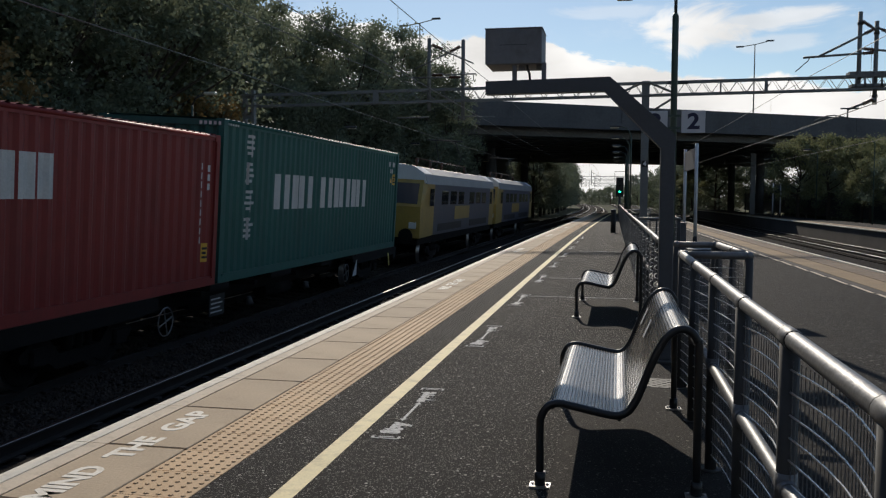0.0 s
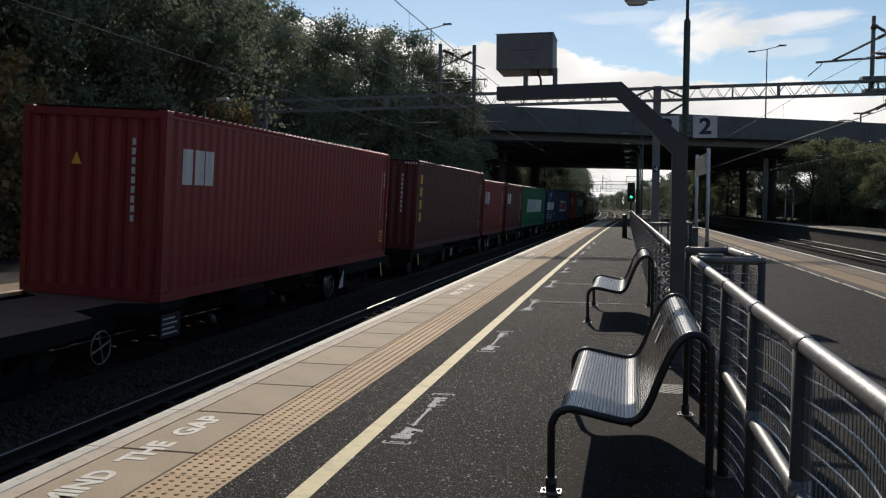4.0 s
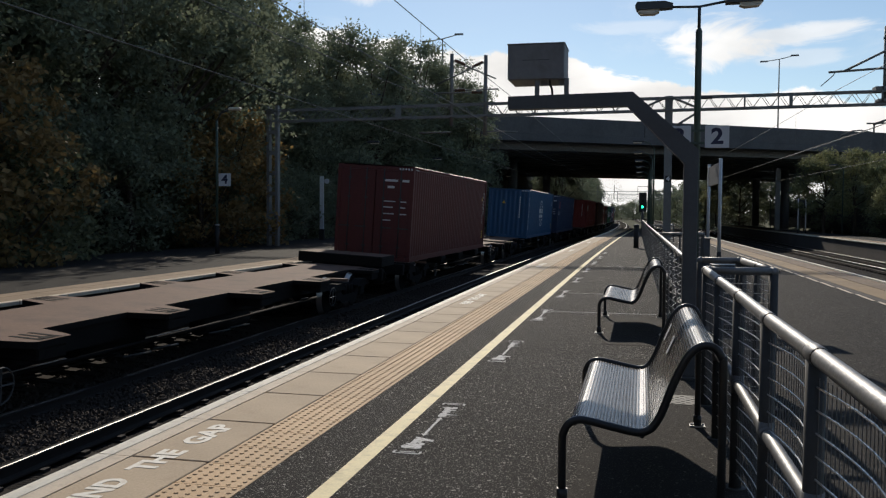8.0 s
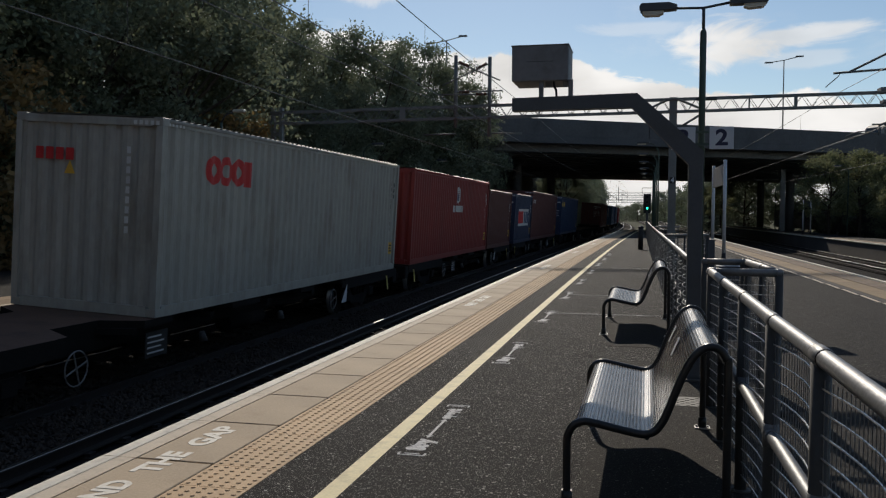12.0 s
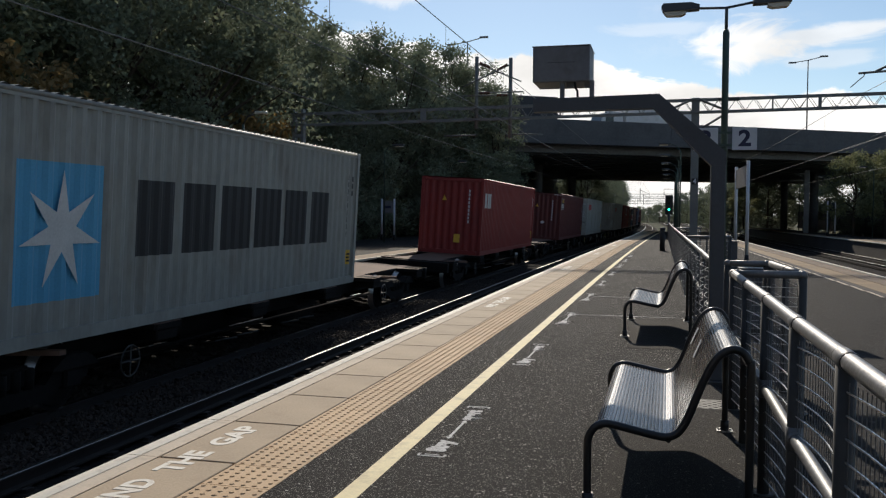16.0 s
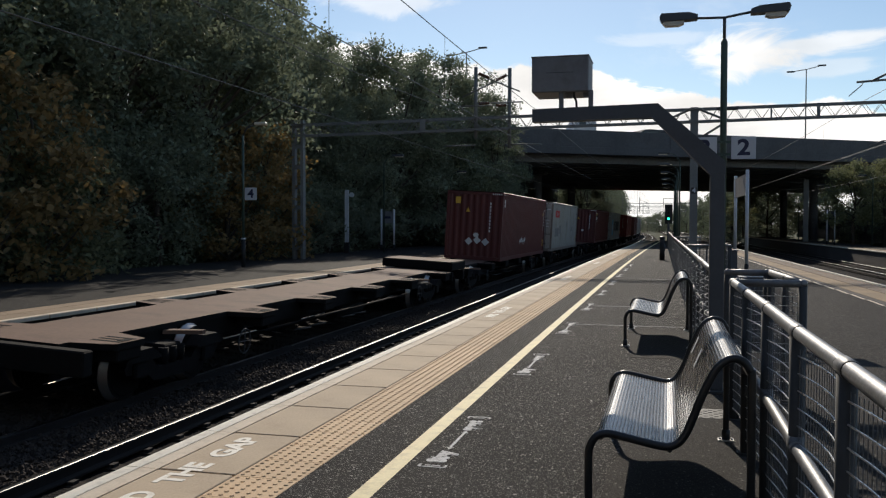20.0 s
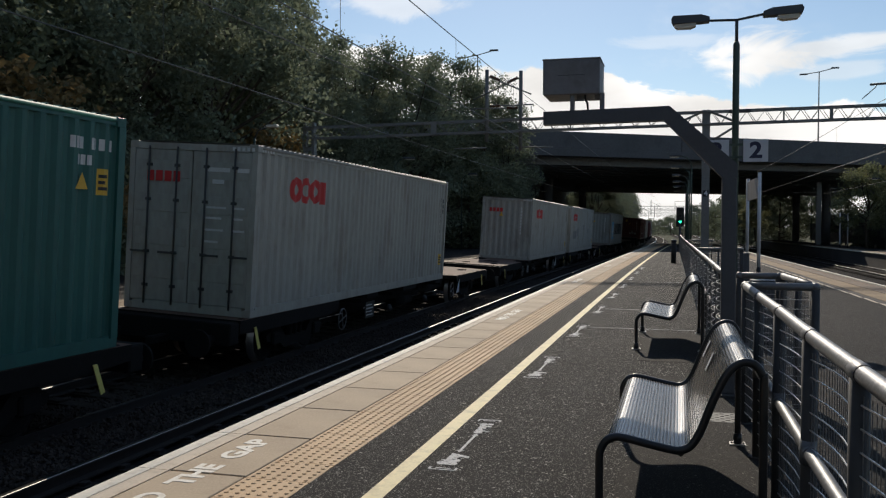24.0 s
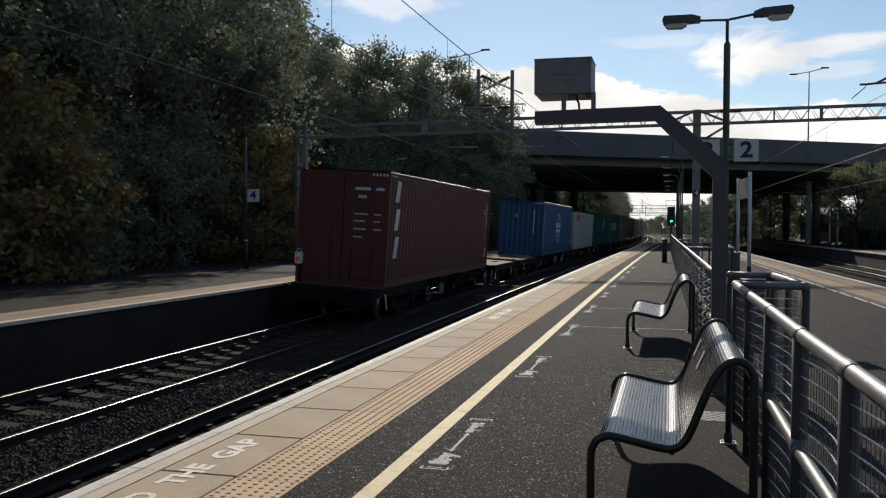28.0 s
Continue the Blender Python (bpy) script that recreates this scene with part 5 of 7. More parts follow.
def make_container(length, colour, style, doors, label, placards=False, high=TALL):
    ct = thing("shipping_container", label, "shipping container", group="containers of the freight train")
    fr, cast, side, end, roof, flo, door, bar_mesh = container_meshes(length, high)
    drop = TALL - high
    pm = PAINT[colour]
    PRESENT[0] = length
    l, w = length / 2, WIDE / 2
    piece("frame", fr, ct, None, "", PAINT["rusted"] if "stained" in label or "weathered" in label else pm)
    for x in (-1, 1):
        piece("top_rail", MESHES["rail", length], ct, pose(x * (w - 0.034), 0, high - 0.036), "", pm)
    for x in (-1, 1):
        for y in (-1, 1):
            for z in (0.059, high - 0.059):
                piece("corner_casting", cast, ct, pose(x * (w - 0.081), y * (l - 0.089), z), "", pm)
    piece("side_wall", side, ct, pose(w - 0.022, 0, 0), "", pm)
    piece("side_wall", side, ct, pose(-w + 0.022, 0, 0, 0, 0, 180), "", pm)
    piece("end_wall", end, ct, pose(0, l - 0.03, 0, 0, 0, 90), "", pm)
    piece("roof", roof, ct, None, "", pm)
    piece("floor_pan", flo, ct)
    if doors:
        for s in (0, 1):
            m = Matrix.Identity(4) if s else Matrix.Diagonal((-1, 1, 1, 1))
            d = piece("door", door, ct, m, "", pm)
            for z in (0.52, 1.02, 1.54, 2.06) if drop else (0.55, 1.12, 1.70, 2.28):
                piece("door_panel", MESHES["panel", length], d, pose(0, 0, z), "", pm)
            for x in (0.28, 0.82):
                piece("lock_bar", bar_mesh, d, pose(x, 0, 0), "galvanised lock bar")
        bm = bmesh.new()
        rng = random.Random(length * 7 + len(label))
        for k, (x0, x1, z) in enumerate(((0.30, 0.72, 2.42), (0.86, 1.08, 2.42), (0.40, 0.62, 2.22), (0.30, 0.68, 1.80), (0.80, 1.02, 1.80), (0.30, 0.60, 1.62), (0.80, 1.0, 1.62), (0.30, 0.64, 1.42), (0.80, 1.04, 1.42), (0.30, 0.55, 1.22))):
            end_bar(bm, length, x0, x1, z - drop, z - drop + (0.07 if k < 3 else 0.035), 0.003)
        tagged(part("code_mark", bm, BAR_WHITE, ct, "white lines of unreadable code"), kind="stuff")
    else:
        piece("end_wall", end, ct, pose(0, -l + 0.03, 0, 0, 0, -90), "", pm)
        bm = bmesh.new()
        for k in range(9):
            end_bar(bm, length, 0.66, 0.72, 1.20 - drop + k * 0.145, 1.30 - drop + k * 0.145)
        tagged(part("code_mark", bm, BAR_WHITE, ct, "white column of unreadable code"), kind="stuff")
        bm = bmesh.new()
        vs = [bm.verts.new((-0.28 + q, -l - 0.004, 2.02 - drop + r)) for q, r in ((-0.09, 0.0), (0.09, 0.0), (0.0, 0.20))]
        bm.faces.new(vs)
        part("warning_sticker", bm, MARK["yellow"], ct, "yellow warning triangle")
        if colour in ("maroon", "brown", "red"):
            bm = bmesh.new()
            vs = [bm.verts.new((0.12 + q, -l - 0.004, 1.06 + r)) for q, r in ((-0.13, 0.0), (-0.065, -0.085), (0.065, -0.085), (0.13, 0.0), (0.065, 0.085), (-0.065, 0.085))]
            bm.faces.new(vs)
            part("sticker", bm, BAR_WHITE, ct, "white six-sided sticker")
    bm = bmesh.new()
    if style == "wide_white":
        for k, e in enumerate((0.07, 0.07, 0.07, 0.0, 0.07, 0.03, 0.07, 0.0, 0.07)):
            if e:
                side_bar(bm, l - 0.98 + k * 0.088, l - 0.98 + k * 0.088 + e, high - 0.44, high - 0.30)
        for k in range(3):
            side_bar(bm, l - 0.86 + k * 0.088, l - 0.79 + k * 0.088, high - 0.63, high - 0.51)
    else:
        for k in range(9):
            side_bar(bm, l - 0.62, l - 0.54, 1.05 - drop + k * 0.155, 1.16 - drop + k * 0.155)
        for k in range(6 if colour == "maroon" else 3):
            side_bar(bm, l - 0.39, l - 0.31, 2.26 - drop - k * 0.155, 2.37 - drop - k * 0.155)
    if style == "wide_white" or colour == "maroon":
        y, z = (l - 0.78, high - 0.92) if style == "wide_white" else (l - 0.80, 2.02 - drop)
        tri = bmesh.new()
        tri.faces.new([tri.verts.new((w - 0.018, y + q, z + r)) for q, r in ((-0.11, 0.0), (0.11, 0.0), (0.0, 0.20))])
        part("warning_sticker", tri, MARK["yellow"], ct, "yellow warning triangle")
    tagged(part("code_mark", bm, BAR_WHITE if colour not in ("white", "grey") else MARK["black"], ct, "column of unreadable code"), kind="stuff")
    bm = bmesh.new()
    z = high - 0.98 if style == "wide_white" else 0.42
    side_bar(bm, l - 0.47, l - 0.27, z, z + 0.32)
    sticker = part("warning_sticker", bm, MARK["yellow"], ct, "orange-yellow sticker with dark lines")
    bm = bmesh.new()
    for k, e in enumerate((0.13, 0.09, 0.12)):
        side_bar(bm, l - 0.44, l - 0.44 + e, z + 0.06 + k * 0.075, z + 0.10 + k * 0.075, 0.005)
    tagged(part("sticker_line", bm, MARK["black"], sticker), kind="stuff")
    if placards:
        bm = bmesh.new()
        for k in range(4):
            y, z = -l + 4.7 + k * 0.42, 0.78 + (k % 2) * 0.06
            vs = [bm.verts.new((w - 0.018, y + q, z + r)) for q, r in ((0.16, 0), (0, 0.16), (-0.16, 0), (0, -0.16))]
            bm.faces.new(vs)
            if k < 3:
                x = -0.18 + k * 0.36
                vs = [bm.verts.new((x + q, -l - 0.004, z + r)) for q, r in ((0.17, 0), (0, 0.17), (-0.17, 0), (0, -0.17))]
                bm.faces.new(vs)
        bmesh.ops.recalc_face_normals(bm, faces=bm.faces)
        part("placard", bm, BAR_WHITE, ct, "diamond placards")
        bm = bmesh.new()
        end_bar(bm, length, -0.84, -0.62, 2.36, 2.64, 0.002)
        part("warning_sticker", bm, MARK["yellow"], ct, "orange-yellow sticker")
    if "square mark" in label:
        bm = bmesh.new()
        end_bar(bm, length, 0.16, 0.40, 0.44, 0.76, 0.002)
        part("warning_sticker", bm, MARK["yellow"], ct, "orange-yellow sticker")
    if style:
        make_logo(ct, style, l, drop if style == "short_top" else 0.0)
    if "stained" in label or "streaked" in label:
        for y0, y1, z0, z1 in ((-l + 1.3, -l + 2.9, 0.85, 1.35), (-l + 3.4, -l + 4.0, 1.0, 1.5), (0.3, 0.75, 1.45, 1.75), (2.9, 3.5, 1.15, 1.45)):
            bm = bmesh.new()
            side_bar(bm, y0, y1, z0, z1, 0.002)
            part("repair_patch", bm, PATCH_PAINT, ct, "dull grey repainted patch")
    if style == "red_top":
        bm = bmesh.new()
        for k in range(4):
            end_bar(bm, length, -0.86 + k * 0.17, -0.73 + k * 0.17, 2.22, 2.40, 0.004)
        tagged(part("painted_mark", bm, MARK["red"], ct, "plain red shapes in place of an owner's mark"), kind="stuff")
    if colour in ("maroon", "teal", "brown", "blue", "white", "navy"):
        bm = bmesh.new()
        for k in range(5):
            rail_bar(bm, -l + 0.18 + k * 0.10, -l + 0.23 + k * 0.10, high - 0.10, high - 0.05)
            end_bar(bm, length, 0.75 + k * 0.09, 0.80 + k * 0.09, high - 0.11, high - 0.05, 0.0)
        tagged(part("hazard_stripe", bm, BAR_WHITE, ct), kind="stuff")
    return ct


def make_bogie(parent, y):
    bg = piece("bogie", None, parent, pose(0, y, 0), "grimy steel bogie")
    wheel = MESHES.get("wheel")
    if wheel is None:
        bm = bmesh.new()
        tube(bm, [(0.00, 0, 0), (0.025, 0, 0), (0.028, 0, 0), (0.135, 0, 0)], [0.455, 0.455, 0.42, 0.418], 28)
        tube(bm, [(0.134, 0, 0), (0.142, 0, 0)], [0.37, 0.35], 28)
        me = finish(bm, "wheel", [UNDER, WHEEL])
        for p in me.polygons:
            r = math.hypot(p.center.y, p.center.z)
            if r > 0.40:
                p.material_index = 1
        MESHES["wheel"] = wheel = me
        MESHES["axle"] = finish(tube(bmesh.new(), [(-0.95, 0, 0), (0.95, 0, 0)], 0.075, 12), "axle", UNDER)
        bm = bmesh.new()
        prism(bm, [(-1.25, 0.50), (-1.05, 0.62), (-0.65, 0.62), (-0.45, 0.42), (0.45, 0.42), (0.65, 0.62), (1.05, 0.62), (1.25, 0.50), (1.20, 0.40), (0.72, 0.36), (0.50, 0.22), (-0.50, 0.22), (-0.72, 0.36), (-1.20, 0.40)], -0.06, 0.06,
              Matrix(((0, 0, 1, 0), (1, 0, 0, 0), (0, 1, 0, 0), (0, 0, 0, 1))))
        for k in (-0.9, 0.9):
            box(bm, -0.10, 0.12, k - 0.16, k + 0.16, 0.32, 0.56, 0.03)
        for k in (-0.22, 0.0, 0.22):
            tube(bm, [(0.0, k, 0.42), (0.0, k, 0.66)], 0.075, 10)
        bmesh.ops.recalc_face_normals(bm, faces=bm.faces)
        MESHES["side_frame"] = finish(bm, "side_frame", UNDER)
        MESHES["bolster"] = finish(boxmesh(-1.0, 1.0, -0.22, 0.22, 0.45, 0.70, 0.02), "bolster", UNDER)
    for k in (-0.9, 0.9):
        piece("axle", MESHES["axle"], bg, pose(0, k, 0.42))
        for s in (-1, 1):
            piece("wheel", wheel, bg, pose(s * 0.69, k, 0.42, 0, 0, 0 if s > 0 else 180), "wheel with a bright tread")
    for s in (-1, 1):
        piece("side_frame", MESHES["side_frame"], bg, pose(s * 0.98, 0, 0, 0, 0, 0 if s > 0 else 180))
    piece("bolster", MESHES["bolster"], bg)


def holed_plate(bm, x0, x1, y0, y1, z0, z1, rx, ry):
    """A plate with one oval hole in its middle."""
    cx, cy, n = (x0 + x1) / 2, (y0 + y1) / 2, 24
    rings = []
    for k in range(n):
        a = 2 * math.pi * k / n
        c, s = math.cos(a), math.sin(a)
        f = 1 / max(abs(c), abs(s))
        ox, oy = c * f * (x1 - x0) / 2, s * f * (y1 - y0) / 2
        rings.append([bm.verts.new((cx + px, cy + py, z)) for px, py, z in ((rx * c, ry * s, z0), (rx * c, ry * s, z1), (ox, oy, z1), (ox, oy, z0))])
    for k in range(n):
        p, q = rings[k], rings[(k + 1) % n]
        for i in range(4):
            j = (i + 1) % 4
            bm.faces.new((p[i], p[j], q[j], q[i]))
    bmesh.ops.recalc_face_normals(bm, faces=bm.faces)
    return bm


def shaded_sides(bm):
    """Only the upper faces keep the deck's own colour; shade is put into the others as near-black."""
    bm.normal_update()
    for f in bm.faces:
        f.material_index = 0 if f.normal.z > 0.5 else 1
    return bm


def make_wagon():
    wg = thing("container_flat_wagon", "rusty brown container flat wagon with an open skeletal deck", "freight wagon", group="wagons of the freight train")
    outline = []
    for a, b in ((-5.15, -4.95), (-3.25, -2.5), (-0.55, 0.55), (2.5, 3.25), (4.95, 5.15)):
        if a > -5:
            outline.append((0.68, a - 0.35))
        outline += [(1.20, a), (1.20, b)]
        if b < 5:
            outline.append((0.68, b + 0.35))
    outline += [(-x, y) for x, y in reversed(outline)]
    bm = prism(bmesh.new(), list(outline), DECK_TOP - 0.11, DECK_TOP - 0.005)
    bmesh.ops.recalc_face_normals(bm, faces=bm.faces)
    part("deck", shaded_sides(bm), [DECK, UNDER], wg, "rust-brown steel deck with cut-away sides")
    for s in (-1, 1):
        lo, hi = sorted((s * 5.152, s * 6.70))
        part("deck_plate", shaded_sides(holed_plate(bmesh.new(), -1.22, 1.22, lo, hi, DECK_TOP - 0.06, DECK_TOP - 0.004, 0.34, 0.42)), [DECK, UNDER], wg)
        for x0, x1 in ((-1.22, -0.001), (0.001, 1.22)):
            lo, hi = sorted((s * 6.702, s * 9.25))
            part("deck_plate", shaded_sides(holed_plate(bmesh.new(), x0, x1, lo, hi, DECK_TOP - 0.06, DECK_TOP - 0.004, 0.15, 0.40)), [DECK, UNDER], wg)
        for x in (-1.2, 1.2):
            bm = prism(bmesh.new(), [(s * 5.0, 0.0), (s * 9.25, 0.0), (s * 9.25, -0.16), (s * 8.6, -0.20), (s * 5.5, -0.20), (s * 5.0, -0.14)], x - 0.012, x + 0.012, Matrix(((0, 0, 1, 0), (1, 0, 0, 0), (0, 1, 0, DECK_TOP - 0.062), (0, 0, 0, 1))))
            bmesh.ops.recalc_face_normals(bm, faces=bm.faces)
            part("side_plate", bm, UNDER, wg)
            for y in (8.25, 9.05):
                bm = bmesh.new()
                tube(bm, [(x * 0.93, s * y, DECK_TOP - 0.02), (x * 0.93, s * y, DECK_TOP + 0.0)], 0.06, 10)
                part("lock_seat", bm, UNDER, wg)
    for s in (-1, 1):
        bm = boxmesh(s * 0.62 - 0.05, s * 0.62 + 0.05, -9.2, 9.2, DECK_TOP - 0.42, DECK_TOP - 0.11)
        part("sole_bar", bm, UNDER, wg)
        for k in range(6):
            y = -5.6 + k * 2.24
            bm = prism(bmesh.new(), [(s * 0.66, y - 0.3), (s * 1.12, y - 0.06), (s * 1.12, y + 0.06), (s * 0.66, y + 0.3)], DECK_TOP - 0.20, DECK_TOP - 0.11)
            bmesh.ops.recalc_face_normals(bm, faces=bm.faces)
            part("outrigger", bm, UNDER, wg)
        # tipping container locks in pairs
        for y in (-2.9, 0.0, 2.9):
            part("container_lock", boxmesh(s * 1.09 - 0.07, s * 1.09 + 0.07, y - 0.11, y + 0.11, DECK_TOP - 0.004, DECK_TOP + (0.0 if abs(y) > 20 else 0.0) + 0.004), UNDER, wg)
    for s in (-1, 1):
        part("headstock", boxmesh(-1.2, 1.2, s * 9.40 - 0.15, s * 9.40 + 0.15, DECK_TOP - 0.40, DECK_TOP - 0.03, 0.02), UNDER, wg)
        for x in (-0.865, 0.865):
            bm = bmesh.new()
            tube(bm, [(x, s * 9.55, 0.62), (x, s * 9.92, 0.62)], 0.09, 12)
            tube(bm, [(x, s * 9.92, 0.62), (x, s * 9.97, 0.62)], 0.22, 16)
            part("buffer", bm, UNDER, wg)
        part("draw_hook", boxmesh(-0.06, 0.06, s * 9.75 - 0.25, s * 9.75 + 0.25, 0.52, 0.66, 0.02), UNDER, wg)
    for y in (-6.7, 6.7):
        make_bogie(wg, y)
    for y in (-4.8, 4.35):
        bm = bmesh.new()
        for k in range(18):
            a, b = 2 * math.pi * k / 18, 2 * math.pi * (k + 1) / 18
            tube(bm, [(1.235, y + 0.225 * math.cos(a), 0.52 + 0.225 * math.sin(a)), (1.235, y + 0.225 * math.cos(b), 0.52 + 0.225 * math.sin(b))], 0.011, 5, cap=False)
        for k in range(2):
            a = 0.3 + math.pi * k / 2
            tube(bm, [(1.235, y - 0.215 * math.cos(a), 0.52 - 0.215 * math.sin(a)), (1.235, y + 0.215 * math.cos(a), 0.52 + 0.215 * math.sin(a))], 0.012, 5)
        part("hand_brake_wheel", bm, GALV, wg, "pale hand-brake wheel")
    for y in (-8.75, 8.5):
        bm = bmesh.new()
        prism(bm, [(-0.04, 0.0), (0.04, 0.0), (0.22, -0.38), (0.14, -0.40)], 1.222, 1.234, Matrix(((0, 0, 1, 0), (1, 0, 0, y), (0, 1, 0, DECK_TOP - 0.16), (0, 0, 0, 1))))
        bmesh.ops.recalc_face_normals(bm, faces=bm.faces)
        part("release_lever", bm, LEVER_YELLOW, wg, "yellow painted lever")
    for y in (-1.5, 1.6):
        bm = bmesh.new()
        tube(bm, [(1.15, y, 0.55), (1.17, y + 0.03, 0.40)], [0.045, 0.075], 10)
        part("vent_horn", bm, GALV_DULL, wg, "small grey horn-shaped fitting")
    pl = part("data_panel", boxmesh(1.085, 1.10, -3.05, -2.45, 0.34, 0.72), BLACK, wg, "black data panel")
    bm = bmesh.new()
    for k in range(4):
        box(bm, 1.1005, 1.103, -3.0, -2.55 - 0.08 * (k % 2), 0.40 + k * 0.078, 0.424 + k * 0.078)
    tagged(part("code_mark", bm, BAR_WHITE, pl), kind="stuff")
    bm = bmesh.new()
    tube(bm, [(0.55, 0.4, 0.40), (0.55, 1.9, 0.40)], 0.16, 12)
    part("air_tank", bm, UNDER, wg)
    part("brake_beam", boxmesh(-0.25, 0.25, -2.2, -0.9, 0.30, 0.52, 0.02), UNDER, wg)
    bm = bmesh.new()
    prism(bm, [(0.0, 0.0), (0.34, 0.42), (0.34, 0.0)], 1.222, 1.228, Matrix(((0, 0, 1, 0), (1, 0, 0, 4.95), (0, 1, 0, 0.38), (0, 0, 0, 1))))
    bmesh.ops.recalc_face_normals(bm, faces=bm.faces)
    part("number_flag", bm, POST_WHITE, wg, "white triangular marking plate")
    return wg


def make_spine_wagon(raised=()):
    """A container wagon with a narrow spine deck and cross pads; raised: ends (-1, 1) with a stepped cover over the buffers."""
    wg = thing("container_spine_wagon", "rusty brown spine wagon with cross pads and a cut-away deck", "freight wagon", group="wagons of the freight train")
    pads = (-8.55, -4.4, -1.5, 1.75, 4.8, 8.55)
    edge = [(0.70, -9.25)]
    for y in pads:
        for p in ((0.70, y - 0.52), (1.24, y - 0.34), (1.27, y - 0.30), (1.27, y + 0.30), (1.24, y + 0.34), (0.70, y + 0.52)):
            edge.append(p)
    edge.append((0.70, 9.25))
    bm = prism(bmesh.new(), edge + [(-x, y) for x, y in reversed(edge)], DECK_TOP - 0.09, DECK_TOP - 0.005)
    bmesh.ops.recalc_face_normals(bm, faces=bm.faces)
    part("deck", shaded_sides(bm), [DECK, UNDER], wg, "rust-brown steel spine deck with cross pads")
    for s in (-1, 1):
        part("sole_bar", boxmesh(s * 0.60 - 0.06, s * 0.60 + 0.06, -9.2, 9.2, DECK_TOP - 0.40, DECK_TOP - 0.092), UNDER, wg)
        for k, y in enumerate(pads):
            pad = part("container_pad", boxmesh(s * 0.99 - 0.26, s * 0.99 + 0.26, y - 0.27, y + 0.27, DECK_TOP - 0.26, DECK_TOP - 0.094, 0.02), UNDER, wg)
            bm = bmesh.new()
            for q in (-0.16, 0.0, 0.16):
                box(bm, s * 1.0 - 0.22, s * 1.0 + 0.22, y + q - 0.035, y + q + 0.035, DECK_TOP - 0.0045, DECK_TOP - 0.001)
            part("pad_slot", bm, UNDER, pad)
            bm = bmesh.new()
            box(bm, s * 1.16 - 0.055, s * 1.16 + 0.055, y - 0.09, y + 0.09, DECK_TOP - 0.004, DECK_TOP + 0.002, 0.0)
            part("container_lock", bm, UNDER, wg)
        for y in (-6.5, 6.6):
            bm = prism(bmesh.new(), [(s * 0.70, y - 0.42), (s * 1.18, y - 0.10), (s * 1.18, y + 0.02), (s * 0.70, y - 0.22)], DECK_TOP - 0.16, DECK_TOP - 0.10)
            bmesh.ops.recalc_face_normals(bm, faces=bm.faces)
            part("diagonal_brace", bm, DECK, wg)
        part("brake_pipe", tube(bmesh.new(), [(s * 0.92, -5.2, 0.50), (s * 0.92, 5.2, 0.50)], 0.025, 6), UNDER, wg)
    for s in (-1, 1):
        part("headstock", boxmesh(-1.22, 1.22, s * 9.36 - 0.10, s * 9.36 + 0.10, DECK_TOP - 0.36, DECK_TOP - 0.03, 0.02), UNDER, wg)
        part("draw_hook", boxmesh(-0.08, 0.08, s * 9.85 - 0.40, s * 9.85 + 0.40, 0.50, 0.66, 0.02), UNDER, wg)
        if s in raised:
            lo, hi = sorted((s * 9.20, s * 10.45))
            cover = part("end_cover", boxmesh(-1.22, 1.22, lo, hi, DECK_TOP + 0.02, DECK_TOP + 0.30, 0.025), UNDER, wg, "dark raised cover over the buffers")
            part("cover_plate", boxmesh(-1.20, 1.20, lo + 0.03, hi - 0.03, DECK_TOP + 0.3005, DECK_TOP + 0.306), DECK, cover)
            for x in (-0.865, 0.865):
                bm = bmesh.new()
                tube(bm, [(x, s * 9.46, 0.62), (x, s * 10.15, 0.62)], 0.09, 12)
                tube(bm, [(x, s * 10.15, 0.62), (x, s * 10.20, 0.62)], 0.22, 16)
                part("buffer", bm, UNDER, wg)
    for y in (-7.1, 7.1):
        make_bogie(wg, y)
        for k in (-0.9, 0.9):
            bm = bmesh.new()
            prism(bm, [(k - 0.42, 0.60), (k - 0.20, 0.74), (k + 0.20, 0.74), (k + 0.42, 0.60), (k + 0.42, 0.57), (k - 0.42, 0.57)], 0.90, 1.12, Matrix(((0, 0, 1, 0), (1, 0, 0, y), (0, 1, 0, 0), (0, 0, 0, 1))))
            bmesh.ops.recalc_face_normals(bm, faces=bm.faces)
            part("axle_guard", bm, UNDER, wg)
    for y in (-5.2, 5.5):
        bm = bmesh.new()
        for k in range(18):
            a, b = 2 * math.pi * k / 18, 2 * math.pi * (k + 1) / 18
            tube(bm, [(1.20, y + 0.21 * math.cos(a), 0.50 + 0.21 * math.sin(a)), (1.20, y + 0.21 * math.cos(b), 0.50 + 0.21 * math.sin(b))], 0.011, 5, cap=False)
        tube(bm, [(1.20, y - 0.20, 0.50), (1.20, y + 0.20, 0.50)], 0.012, 5)
        tube(bm, [(1.20, y, 0.30), (1.20, y, 0.70)], 0.012, 5)
        part("hand_brake_wheel", bm, GALV_DULL, wg, "grey hand-brake wheel")
    bm = bmesh.new()
    tube(bm, [(0.45, 0.6, 0.36), (0.45, 2.4, 0.36)], 0.17, 12)
    part("air_tank", bm, UNDER, wg)
    part("brake_gear", boxmesh(-0.35, 0.35, -2.6, -0.9, 0.28, 0.50, 0.02), UNDER, wg)
    for y in (-2.2, -1.4, 0.4, 1.2):
        part("brake_rod", tube(bmesh.new(), [(0.78, y, 0.30), (0.90, y + 0.55, 0.31)], 0.018, 6), GALV_DULL, wg)
    return wg


